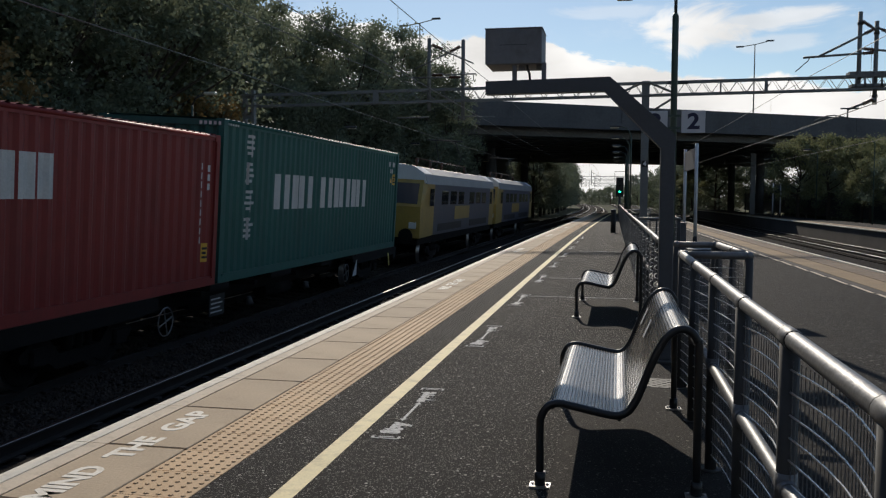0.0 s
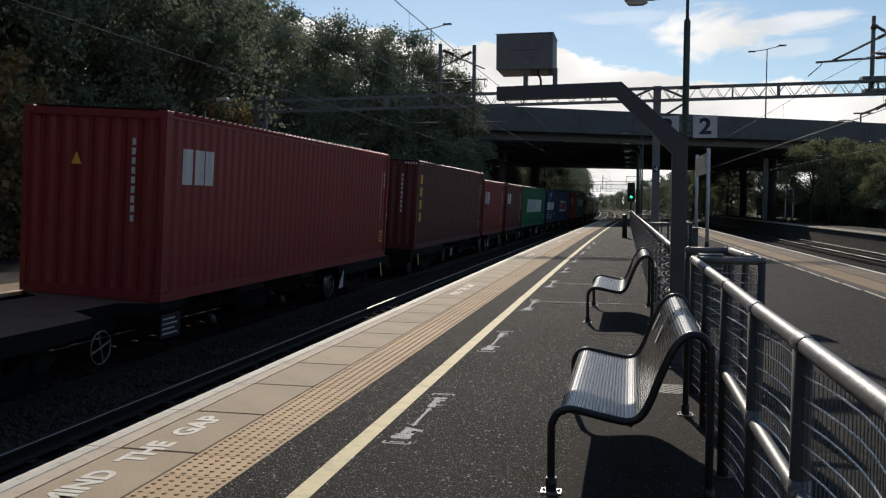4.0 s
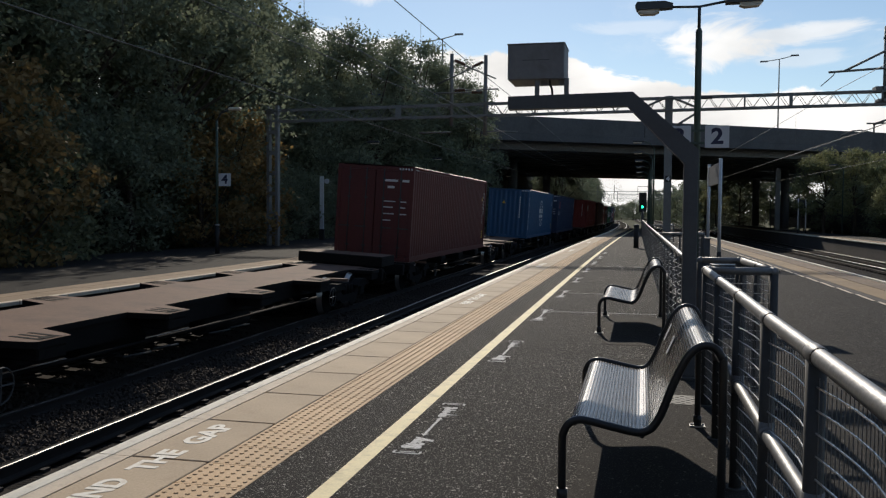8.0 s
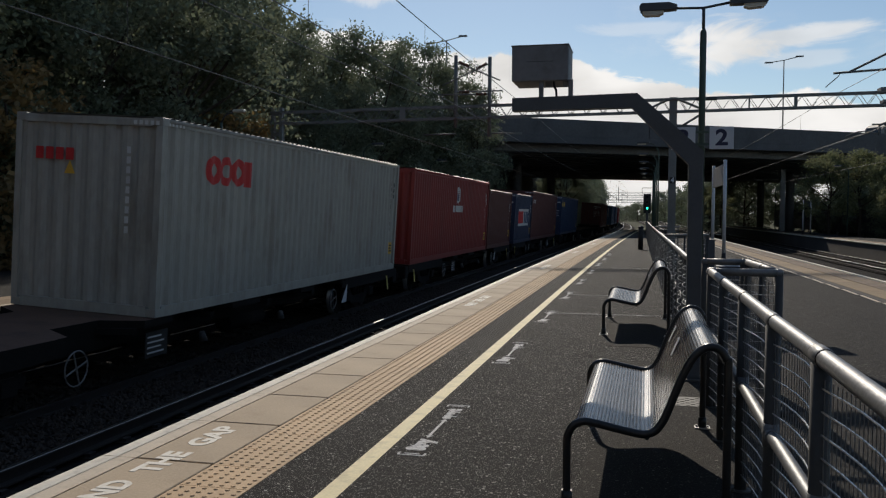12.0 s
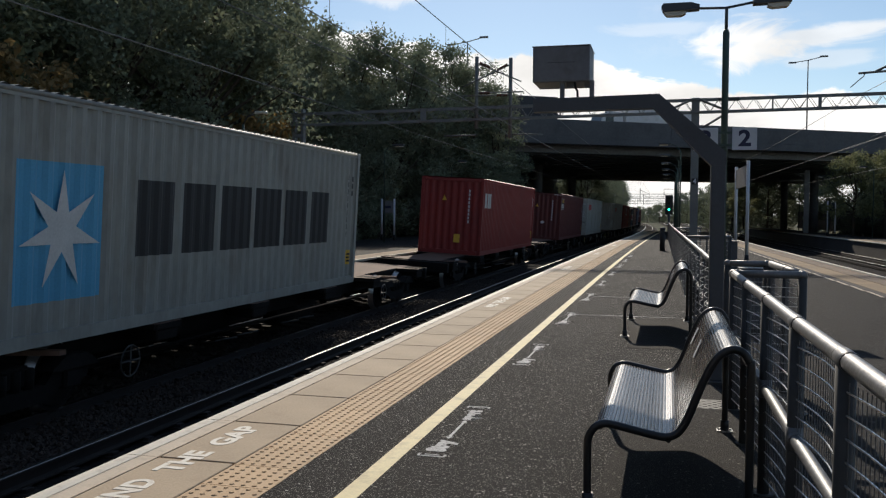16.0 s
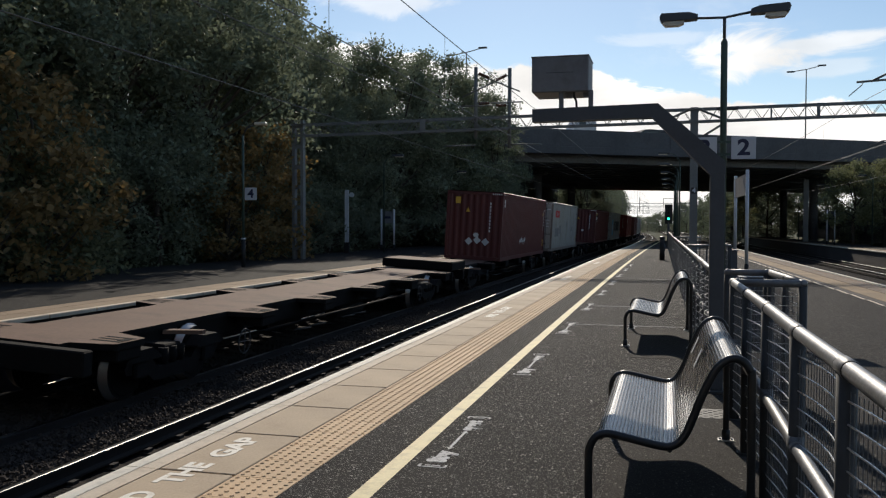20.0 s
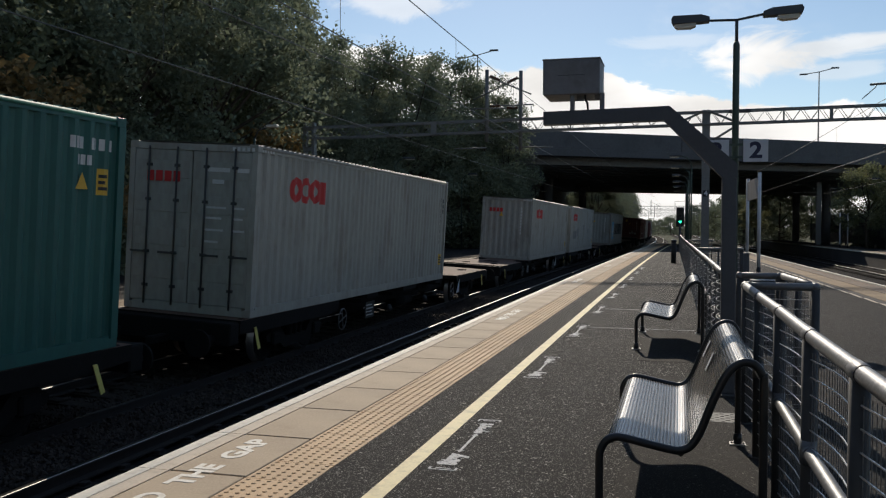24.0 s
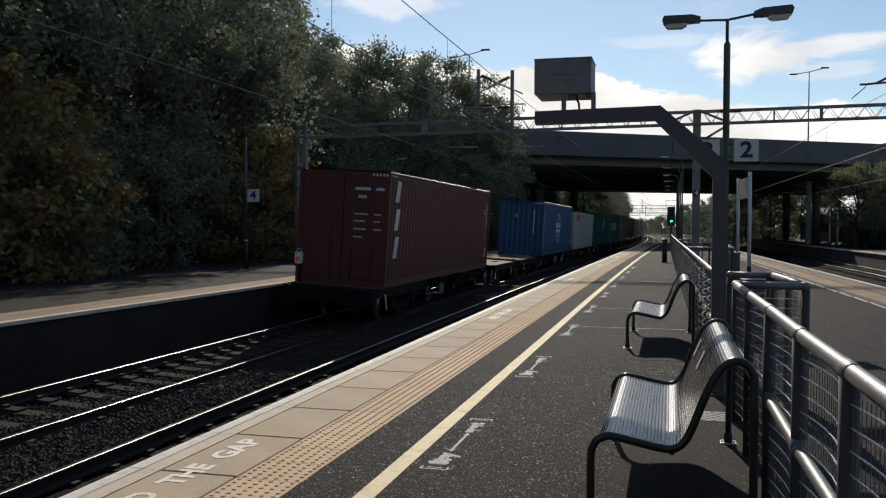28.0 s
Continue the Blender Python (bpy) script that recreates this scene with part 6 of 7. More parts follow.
LOCO_BLUE = surface("faded_blue_loco_paint", (0.040, 0.050, 0.085), 0.5, var=0.15, grain=12, patch=0.8, bump=0.05, stain=(0.05, 0.05, 0.05), stain_amount=0.5)
LOCO_YELLOW = surface("yellow_cab_paint", (0.34, 0.23, 0.055), 0.5, var=0.12, grain=12, patch=0.9, bump=0.05, stain=(0.20, 0.14, 0.05), stain_amount=0.5)
LOCO_ROOF = surface("pale_grey_roof", (0.22, 0.225, 0.235), 0.55, var=0.15, grain=10, patch=0.9, bump=0.05)


def make_loco():
    lc = thing("electric_locomotive", "blue electric locomotive with yellow cab ends and a grey roof", "locomotive", group="locomotives of the freight train")
    bm = bmesh.new()
    low = [(-1.32, 1.0), (-1.32, 2.70), (1.32, 2.70), (1.32, 1.0)]
    sweep(bm, low, [-6.6, 6.6], lambda y: 0.0)
    part("body_side", bm, LOCO_BLUE, lc)
    bm = bmesh.new()
    sweep(bm, [(-1.32, 2.70), (-1.22, 3.02), (-0.80, 3.24), (0, 3.32), (0.80, 3.24), (1.22, 3.02), (1.32, 2.70)], [-7.9, 7.9], lambda y: 0.0)
    part("roof", bm, LOCO_ROOF, lc)
    for s in (-1, 1):
        bm = bmesh.new()
        v = [bm.verts.new(c) for c in ((-1.32, s * 6.6, 1.0), (1.32, s * 6.6, 1.0), (1.32, s * 6.6, 2.70), (-1.32, s * 6.6, 2.70),
                                       (-1.26, s * 8.45, 0.95), (1.26, s * 8.45, 0.95), (1.26, s * 8.50, 1.95), (-1.26, s * 8.50, 1.95), (1.20, s * 7.98, 2.82), (-1.20, s * 7.98, 2.82), (1.32, s * 7.6, 2.70), (-1.32, s * 7.6, 2.70))]
        for f in ((0, 1, 5, 4), (4, 5, 6, 7), (7, 6, 8, 9), (1, 2, 10, 6, 5), (0, 4, 7, 11, 3), (10, 8, 6), (11, 7, 9), (2, 3, 11, 10), (10, 11, 9, 8), (0, 3, 2, 1)):
            bm.faces.new([v[i] for i in f])
        bmesh.ops.recalc_face_normals(bm, faces=bm.faces)
        cab = part("cab", bm, LOCO_YELLOW, lc, "yellow painted cab")
        for x in (-0.62, 0.62):
            bm = bmesh.new()
            vs = [bm.verts.new((x + q, s * (8.50 - (z - 1.95) * 0.598 + 0.012), z + 0.004)) for q, z in ((-0.50, 2.04), (0.50, 2.04), (0.46, 2.70), (-0.46, 2.70))]
            bm.faces.new(vs)
            part("windscreen", bm, GLASS, cab, "dark windscreen")
        for x in (-1.0, 1.0):
            part("marker_light", boxmesh(x - 0.13, x + 0.13, s * 8.50 - 0.03, s * 8.50 + 0.03, 1.25, 1.45, 0.01), SIGN_WHITE, cab)
        for x in (-1.325, 1.322):
            part("cab_window", boxmesh(x, x + 0.006, s * 7.0 - 0.32, s * 7.0 + 0.32, 1.98, 2.55), GLASS, cab)
        for x in (-0.865, 0.865):
            bm = bmesh.new()
            tube(bm, [(x, s * 8.45, 1.02), (x, s * 8.85, 1.02)], 0.10, 10)
            tube(bm, [(x, s * 8.85, 1.02), (x, s * 8.92, 1.02)], 0.25, 14)
            part("buffer", bm, UNDER, lc)
        for y in (1.3, 3.0, 4.7):
            part("side_window", boxmesh(1.321, 1.33, s * y - 0.62, s * y + 0.62, 2.02, 2.50, 0.003), GLASS, lc)
        part("grille", boxmesh(1.321, 1.329, s * 3.4 - 2.4, s * 3.4 + 2.4, 1.10, 1.36), BLACK, lc)
        part("white_roof_end", sweep(bmesh.new(), [(-1.30, 2.72), (-1.20, 3.04), (-0.80, 3.26), (0, 3.34), (0.80, 3.26), (1.20, 3.04), (1.30, 2.72)], sorted((s * 6.7, s * 7.95)), lambda y: 0.0), POST_WHITE, lc, "pale cab roof")
    part("name_band", boxmesh(1.321, 1.328, -2.6, 0.8, 1.45, 1.95), LOCO_YELLOW, lc, "yellow lettering band as plain shape")
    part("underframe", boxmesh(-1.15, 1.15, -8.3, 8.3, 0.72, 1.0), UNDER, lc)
    for y in (-5.2, 5.2):
        make_bogie(lc, y)
    bm = bmesh.new()
    for s in (-1, 1):
        tube(bm, [(s * 0.45, 1.2, 3.30), (s * 0.55, 2.2, 3.85), (s * 0.45, 0.9, 4.55)], 0.025, 6)
    tube(bm, [(-0.8, 0.9, 4.55), (0.8, 0.9, 4.55)], 0.03, 6)
    part("pantograph", bm, GALV_DULL, lc, "raised pantograph")
    bm = bmesh.new()
    for y in (-5.5, -3.2, -1.0, 4.4):
        tube(bm, [(0.3, y, 3.28), (0.3, y, 3.58)], 0.06, 8)
    tube(bm, [(0.3, -5.5, 3.58), (0.3, 4.4, 3.58)], 0.02, 6)
    part("roof_gear", bm, INSULATOR, lc)
    taller = Matrix.Diagonal((1, 1, 1.10, 1))
    for ch in lc.children:
        if ch.data and not ch.name.startswith("bogie"):
            ch.data.transform(taller)
            for sub_part in ch.children:
                sub_part.data.transform(taller)
    return lc


C40, C20 = 12.192, 6.058
# far end of each container along the train at the clip's start, length, colour, mark, doors towards the camera, label
LOADS = [
    (26.35, C40, "teal", "wide_white", False, "teal corrugated shipping container with broad white marks"),
    (14.03, C20, "crimson", "short_top", False, "short red shipping container with a white mark"),
    (6.06, C40, "navy", "panel", False, "navy blue shipping container with a white panel"),
    (-6.46, C20, "navy", "swoosh", False, "short navy shipping container with a curved white mark"),
    (-14.04, C40, "green", "green_word", False, "bright green shipping container with a large white mark"),
    (-26.75, C20, "maroon", "short_top", False, "short dark red shipping container with a white mark"),
    (-33.88, C20, "red", "short_top", False, "short red shipping container with a white mark"),
    (-40.49, C40, "brown", "yellow_column", False, "dull brown shipping container with a small yellow column"),
    (-56.15, C40, "crimson", "short_top", False, "bright red shipping container with a white mark"),
    (-82.03, C40, "navy", "cross", True, "dark navy shipping container with a small red cross"),
    (-97.80, C40, "blue", "blue_ring", False, "blue shipping container with a white ring mark"),
    (-123.67, C40, "maroon", "", True, "plain maroon shipping container with lock bars on its doors"),
    (-164.94, C40, "navy", "yellow_top", True, "navy shipping container with a yellow mark and doors"),
    (-180.42, C40, "brown", "small", False, "brown-red shipping container with a small white mark"),
    (-192.83, C20, "navy", "panel", True, "short blue shipping container with a white panel"),
    (-200.20, C20, "brown", "", False, "short faded brown shipping container"),
    (-206.50, C40, "crimson", "oval", False, "red shipping container with a white oval mark"),
    (-220.37, C40, "white", "red_top", False, "off-white shipping container with a red ring mark"),
    (-245.66, C40, "white", "red_top", True, "off-white shipping container with doors and a red mark"),
    (-260.97, C40, "maroon", "badge", False, "maroon shipping container with a dark badge"),
    (-283.42, C40, "crimson", "short_top", False, "bright red shipping container with a white square mark"),
    (-309.04, C40, "grey", "star_square", True, "pale grey shipping container with a blue square and white star"),
    (-324.28, C40, "maroon", "badge", False, "dark maroon shipping container with a yellow fan badge"),
    (-349.68, C40, "white", "red_top", True, "stained off-white shipping container with a red mark"),
    (-364.86, C40, "maroon", "tiny", False, "maroon shipping container with a row of diamond placards"),
    (-407.98, C40, "grey", "star_square", False, "weathered grey shipping container with a blue square and star"),
    (-433.57, C40, "white", "red_top", False, "rust-streaked off-white shipping container"),
    (-447.44, C40, "white", "red_top", False, "clean off-white shipping container with a red mark"),
    (-474.84, C40, "white", "red_top", True, "off-white shipping container with panelled doors"),
    (-490.60, C40, "teal", "wide_white", False, "teal shipping container with white signs in a column"),
    (-516.59, C40, "white", "red_top", True, "off-white shipping container with a rust patch"),
    (-530.34, C40, "blue", "blue_ring", False, "bright blue shipping container with a white ring mark"),
    (-556.45, C40, "maroon", "slant", True, "dark red shipping container with slanting white marks and doors"),
]
LOW_LOADS = {14.03, 6.06, -6.46, -14.04, -26.75, -33.88, -192.83, -200.20, -516.59}      # those of the lower standard height
# middle of each wagon's deck at the clip's start
WAGONS = [17.16, -3.04, -23.37, -43.41, -65.05, -85.62, -106.89, -127.03, -147.91, -168.29, -189.56, -209.45, -229.54, -249.73, -270.31, -290.89, -312.25, -333.32, -352.92, -374.09, -394.38, -415.05, -436.52, -456.61, -478.07, -499.53, -519.82, -539.22, -559.8]
LOCOS = [38.05, 56.05]


def travelled(t):
    return 19.934 * t + 0.02605 * t * t + 0.000487 * t ** 3


def on_track(y, z):
    """Pose of something on the canted track at y, its base z above the rail."""
    return pose(X_TRACK_TRAIN + bend(y), y, RAIL_Z, 0, CANT, -math.degrees(math.atan(slope(y)))) @ pose(0, 0, z)


TRAIN = []
MODELS = {"flat": make_wagon(), "spine": make_spine_wagon(), "front": make_spine_wagon((1,)), "rear": make_spine_wagon((-1,))}
fresh = set(MODELS)
for i, y in enumerate(WAGONS):
    kind = "front" if i in (8, 20) else "rear" if i == 19 else "spine" if 5 <= i <= 9 or 14 <= i <= 21 else "flat"
    ob = MODELS[kind] if kind in fresh else copy_thing(MODELS[kind], on_track(y, 0))
    fresh.discard(kind)
    TRAIN.append((ob, y, 0.0))
loco = make_loco()
for i, y in enumerate(LOCOS):
    TRAIN.append((loco if i == 0 else copy_thing(loco, on_track(y, 0)), y, 0.0))
for far, length, colour, style, doors, label in LOADS:
    high = LOW if far in LOW_LOADS else TALL
    TRAIN.append((make_container(length, colour, style, doors, label, "placards" in label, high), far - length / 2, DECK_TOP + 0.006))
# tail lamp hung on the last headstock
tail = thing("tail_lamp", "small white tail lamp on the last wagon", "lamp")
part("case", boxmesh(-1.17, -0.99, -0.08, 0.08, 0.0, 0.30, 0.02), BAR_WHITE, tail)
part("lens", tube(bmesh.new(), [(-1.08, -0.082, 0.12), (-1.08, -0.095, 0.12)], 0.06, 12), RED_LIGHT, tail, "red lens")
part("handle", tube(bmesh.new(), [(-1.14, 0, 0.30), (-1.13, 0, 0.38), (-1.03, 0, 0.38), (-1.02, 0, 0.30)], 0.01, 6), BAR_WHITE, tail)
part("bracket", boxmesh(-1.10, -1.06, 0.05, 0.14, -0.46, 0.10), UNDER, tail)
TRAIN.append((tail, -568.79, DECK_TOP + 0.46))

# ---------------------------------------------------------------- overhead line
def i_beam(bm, x, y, z0, z1, w=0.25, d=0.25, t=0.02):
    box(bm, x - w / 2, x + w / 2, y - d / 2, y - d / 2 + t, z0, z1)
    box(bm, x - w / 2, x + w / 2, y + d / 2 - t, y + d / 2, z0, z1)
    box(bm, x - t / 2, x + t / 2, y - d / 2 + t, y + d / 2 - t, z0, z1)


def insulator(bm, a, b):
    a, b = Vector(a), Vector(b)
    n = 7
    pts, rs = [], []
    for k in range(n):
        for f, r in ((0.0, 0.028), (0.35, 0.07), (0.65, 0.07), (0.99, 0.028)):
            pts.append(a.lerp(b, (k + f) / n))
            rs.append(r)
    tube(bm, pts, rs, 8)


def drop_tube(gantry, x, y, z0, z1, reach, hang):
    """A vertical tube on the boom with stays and a registration arm."""
    st = part("drop_tube", tube(bmesh.new(), [(x, y, z0), (x, y, z1)], 0.075, 8), MAST, gantry, "steel drop tube")
    s = 1 if reach > 0 else -1
    bm = bmesh.new()
    tube(bm, [(x, y, z1 - 0.25), (x + reach * 0.95, y - 0.1, z1 - 0.25 - abs(reach) * 0.42)], 0.028, 6)
    tube(bm, [(x, y, hang + 0.05), (x + reach, y - 0.1, hang + 0.05)], 0.03, 6)
    tube(bm, [(x + reach * 0.95, y - 0.1, hang), (x + reach * 0.95, y - 0.1, hang - 0.22)], 0.02, 6)
    part("cantilever_arm", bm, MAST, st)
    for za, zb in ((z1 - 0.25, z1 - 0.45), (hang + 0.05, hang + 0.05)):
        bm = bmesh.new()
        insulator(bm, (x + s * 0.12, y, za), (x + s * 0.55, y - 0.03, zb))
        part("insulator", bm, INSULATOR, st, "ribbed brown insulator")


def twin_drop_tubes(gantry, y):
    """Two tubes side by side over the right-hand tracks, their arms carried through insulators."""
    for x, z0, z1 in ((8.42, 5.62, 8.3), (8.98, 4.98, 7.95)):
        st = part("drop_tube", tube(bmesh.new(), [(x, y, z0), (x, y, z1)], 0.078, 10), MAST, gantry, "steel drop tube")
        for z in (z1 - 0.42, z0 + 0.3):
            part("clamp", tube(bmesh.new(), [(x, y, z - 0.05), (x, y, z + 0.05)], 0.10, 10), GALV_DULL, st)
    for a, b, r in (((9.0, 7.72), (7.05, 6.74), 0.042), ((9.0, 6.83), (6.50, 6.70), 0.042), ((8.36, 8.02), (9.0, 7.58), 0.045), ((8.40, 6.98), (9.9, 6.80), 0.04), ((8.98, 7.70), (10.6, 6.9), 0.04)):
        arm = part("cantilever_arm", tube(bmesh.new(), [(a[0], y - 0.1, a[1]), (b[0], y - 0.1, b[1])], r, 8), MAST, gantry)
        bm = bmesh.new()
        p, q = Vector((a[0], y - 0.1, a[1])), Vector((b[0], y - 0.1, b[1]))
        u = (q - p).normalized()
        insulator(bm, p + u * 0.14, p + u * 0.50)
        part("insulator", bm, INSULATOR, arm, "ribbed brown insulator")
    part("wire_hanger", tube(bmesh.new(), [(6.72, y - 0.1, 6.70), (6.66, y - 0.1, 6.58), (6.05, y - 1.2, 6.06)], 0.018, 6), CABLE, gantry)
    bm = bmesh.new()
    box(bm, 8.05, 9.35, y - 0.27, y + 0.27, 6.02, 6.14)
    box(bm, 8.15, 9.30, y - 0.27, y + 0.27, 5.60, 5.70)
    for x in (8.28, 8.58, 8.84, 9.14):
        box(bm, x - 0.03, x + 0.03, y - 0.27, y - 0.22, 5.60, 6.14)
    part("clamp_frame", bm, MAST, gantry)
    bm = bmesh.new()
    tube(bm, [(9.0, y - 0.05, 5.20), (8.62, y - 0.1, 5.02), (8.05, y - 0.12, 4.80)], 0.042, 8)
    tube(bm, [(8.45, y - 0.1, 4.84), (7.82, y - 0.12, 4.84)], 0.03, 6)
    tube(bm, [(8.06, y - 0.12, 4.82), (8.06, y - 0.12, 4.45)], 0.03, 6)
    tube(bm, [(8.06, y - 0.12, 4.50), (7.62, y - 0.14, 4.60), (7.35, y - 0.14, 4.58), (6.95, y - 0.15, 4.42)], 0.022, 6)
    arm = part("registration_arm", bm, MAST, gantry)
    bm = bmesh.new()
    insulator(bm, (8.92, y - 0.06, 5.16), (8.56, y - 0.1, 4.99))
    part("insulator", bm, INSULATOR, arm, "ribbed brown insulator")


def lattice_boom(gantry, x0, x1, y, z0, z1, fall=0.0):
    """Truss of two chords a side with zigzag lacing; fall: how much higher it is at x1."""
    def lift(x):
        return fall * (x - x0) / (x1 - x0)
    for yy in (y - 0.22, y + 0.22):
        for z in (z0, z1):
            bm = bmesh.new()
            tube(bm, [(x0, yy, z), (x1, yy, z + fall)], 0.045, 4)
            part("chord", bm, MAST, gantry, "steel boom chord")
        bm = bmesh.new()
        n = int((x1 - x0) / 0.62)
        for k in range(n):
            a, b = x0 + (x1 - x0) * k / n, x0 + (x1 - x0) * (k + 1) / n
            m = (a + b) / 2
            tube(bm, [(a, yy, z0 + lift(a)), (m, yy, z1 + lift(m)), (b, yy, z0 + lift(b))], 0.016, 4, cap=False)
        tagged(part("lacing", bm, MAST, gantry, "zigzag boom lacing"), kind="stuff")
    bm = bmesh.new()
    n = int((x1 - x0) / 1.86)
    for k in range(n + 1):
        x = x0 + (x1 - x0) * k / n
        for z in (z0, z1):
            tube(bm, [(x, y - 0.22, z + lift(x)), (x, y + 0.22, z + lift(x))], 0.018, 4)
    tagged(part("cross_lacing", bm, MAST, gantry), kind="stuff")


def make_gantry():
    y = 34.0
    g = thing("overhead_line_gantry", "grey lattice gantry that carries the overhead line across all tracks", "gantry")
    bm = bmesh.new()
    i_beam(bm, 0.93, y, 0.0, 5.98, 0.28, 0.26)
    ms = part("mast", bm, MAST, g, "steel column on the island platform")
    part("base_plate", boxmesh(0.70, 1.16, y - 0.24, y + 0.24, 0, 0.04), GALV_DULL, ms)
    bm = bmesh.new()
    for s in (-1, 1):
        tube(bm, [(0.93 + s * 0.12, y, 4.78), (0.93 + s * 1.15, y, 5.42)], 0.045, 6)
    part("knee_brace", bm, MAST, ms)
    pl = part("number_plate", boxmesh(0.84, 1.04, y - 0.16, y - 0.145, 2.75, 2.98), BLACK, ms, "black plate with a white figure")
    word("digit", "4", 0.24, SIGN_WHITE, pl, pose(0.94, y - 0.163, 2.865, 90, 0, 0))
    bm = bmesh.new()
    for x in (-15.30, -14.92):
        box(bm, x - 0.06, x + 0.06, y - 0.13, y + 0.13, 0.09, 5.95)
    ms = part("mast", bm, MAST, g, "twin-channel column on the far platform")
    for k in range(7):
        z = 0.5 + k * 0.85
        part("batten_plate", boxmesh(-15.25, -14.97, y - 0.14, y - 0.125, z, z + 0.16), MAST, ms)
    bm = bmesh.new()
    i_beam(bm, 15.6, y, -0.02, 6.5, 0.28, 0.26)
    part("mast", bm, MAST, g, "steel column on the opposite platform")
    lattice_boom(g, -15.35, 15.75, y, 5.28, 5.74, 0.32)
    for x, w in ((3.62, 0.03), (5.22, 0.06), (11.2, 0.03), (-4.1, 0.03), (-9.6, 0.12)):
        z = 5.28 + 0.32 * (x + 15.35) / 31.1
        part("boom_plate", boxmesh(x - w, x + w, y - 0.275, y - 0.262, z - 0.03, z + 0.49), MAST, g)
    bm = bmesh.new()
    for s in (-1, 1):
        tube(bm, [(0.93 + s * 0.12, y - 0.1, 5.92), (0.93 + s * 1.15, y - 0.1, 5.46)], 0.045, 6)
    part("knee_brace", bm, MAST, ms)
    part("boom_fitting", boxmesh(1.72, 2.48, y - 0.42, y - 0.29, 5.80, 5.93, 0.03), GALV_DULL, g, "dark casing fixed to the boom")
    drop_tube(g, -7.47, y, 5.0, 7.85, 1.9, 6.35)
    drop_tube(g, -6.10, y, 4.6, 7.75, -2.0, 6.25)
    twin_drop_tubes(g, y)
    for x, s in ((-6.1, 1), (-7.47, -1)):
        bm = bmesh.new()
        tube(bm, [(x, y, 4.75), (x + s * 1.3, y - 0.1, 4.72)], 0.028, 6)
        part("registration_arm", bm, MAST, g)
    return g


make_gantry()


def far_gantry(y, x0, x1, top, label):
    g = thing("overhead_line_gantry", label, "gantry", group="far gantries")
    for x in (x0, x1):
        bm = bmesh.new()
        i_beam(bm, x, y, -1.2, top + 0.4, 0.28, 0.28)
        part("mast", bm, MAST, g)
    for z in (top - 0.55, top):
        part("chord", tube(bmesh.new(), [(x0, y, z), (x1, y, z)], 0.06, 4), MAST, g)
    bm = bmesh.new()
    n = int((x1 - x0) / 1.1)
    for k in range(n):
        a, b = x0 + (x1 - x0) * k / n, x0 + (x1 - x0) * (k + 1) / n
        tube(bm, [(a, y, top - 0.55), ((a + b) / 2, y, top), (b, y, top - 0.55)], 0.025, 4, cap=False)
    tagged(part("lacing", bm, MAST, g), kind="stuff")
    for x in (x0 + 5, x0 + 8.2, x1 - 5.5, x1 - 3):
        bm = bmesh.new()
        tube(bm, [(x, y, top - 1.6), (x, y, top + 1.2)], 0.07, 6)
        tube(bm, [(x, y, top - 1.3), (x + 1.6, y, top - 1.3)], 0.04, 6)
        tube(bm, [(x, y, top + 0.8), (x + 1.5, y, top + 0.1)], 0.035, 6)
        part("drop_tube", bm, MAST, g)


far_gantry(172.0, -13.5, 12.5, 5.8, "far lattice gantry beyond the road bridge")
far_gantry(215.0, -14.0, 11.0, 5.8, "farther lattice gantry beyond the road bridge")
far_gantry(265.0, -17.0, 8.0, 5.8, "most distant lattice gantry along the line")


def make_wire(x, shift, z_sup, sag, r, spans):
    pts = []
    for a, b in zip(spans, spans[1:]):
        for k in range(10):
            t = k / 10
            y = a + (b - a) * t
            pts.append((x + shift(y), y, z_sup - 4 * sag * t * (1 - t)))
    pts.append((x + shift(spans[-1]), spans[-1], z_sup))
    return tube(bmesh.new(), pts, r, 5)


SPANS = [-16, 34, 84, 128, 172, 215, 265]
for xt, shift, label in ((X_TRACK_NEAR, bend, "overhead line over the near track"), (X_TRACK_TRAIN, bend, "overhead line over the freight train's track"), (7.7, swing, "overhead line over the track beyond the island platform"), (12.65, swing, "overhead line over the track before the opposite platform")):
    line = thing("overhead_line", label, "overhead line", group="overhead lines")
    zc = 4.50 if xt == X_TRACK_NEAR else 4.25
    part("contact_wire", make_wire(xt, shift, zc, 0.0, 0.010, SPANS), CABLE, line)
    part("catenary_wire", make_wire(xt, shift, 6.05, 0.55 if xt < -6 else 0.12, 0.011, SPANS), CABLE, line)
    for a, b in zip(SPANS, SPANS[1:]):
        for k in range(1, 7):
            t = k / 7
            y = a + (b - a) * t
            sag = (0.55 if xt < -6 else 0.12) * 4 * t * (1 - t)
            part("dropper", tube(bmesh.new(), [(xt + shift(y), y, zc), (xt + shift(y), y, 6.05 - sag)], 0.005, 4), CABLE, line)


# ---------------------------------------------------------------- road bridge and its traffic
SKEW = 0.62
_n = math.hypot(1, SKEW)
BRIDGE = Matrix(((1 / _n, -SKEW / _n, 0, 0), (SKEW / _n, 1 / _n, 0, 76.5), (0, 0, 1, 0), (0, 0, 0, 1)))     # x along the road, y across it
DECK_DEEP = 51.0
ROAD_Z = 8.35


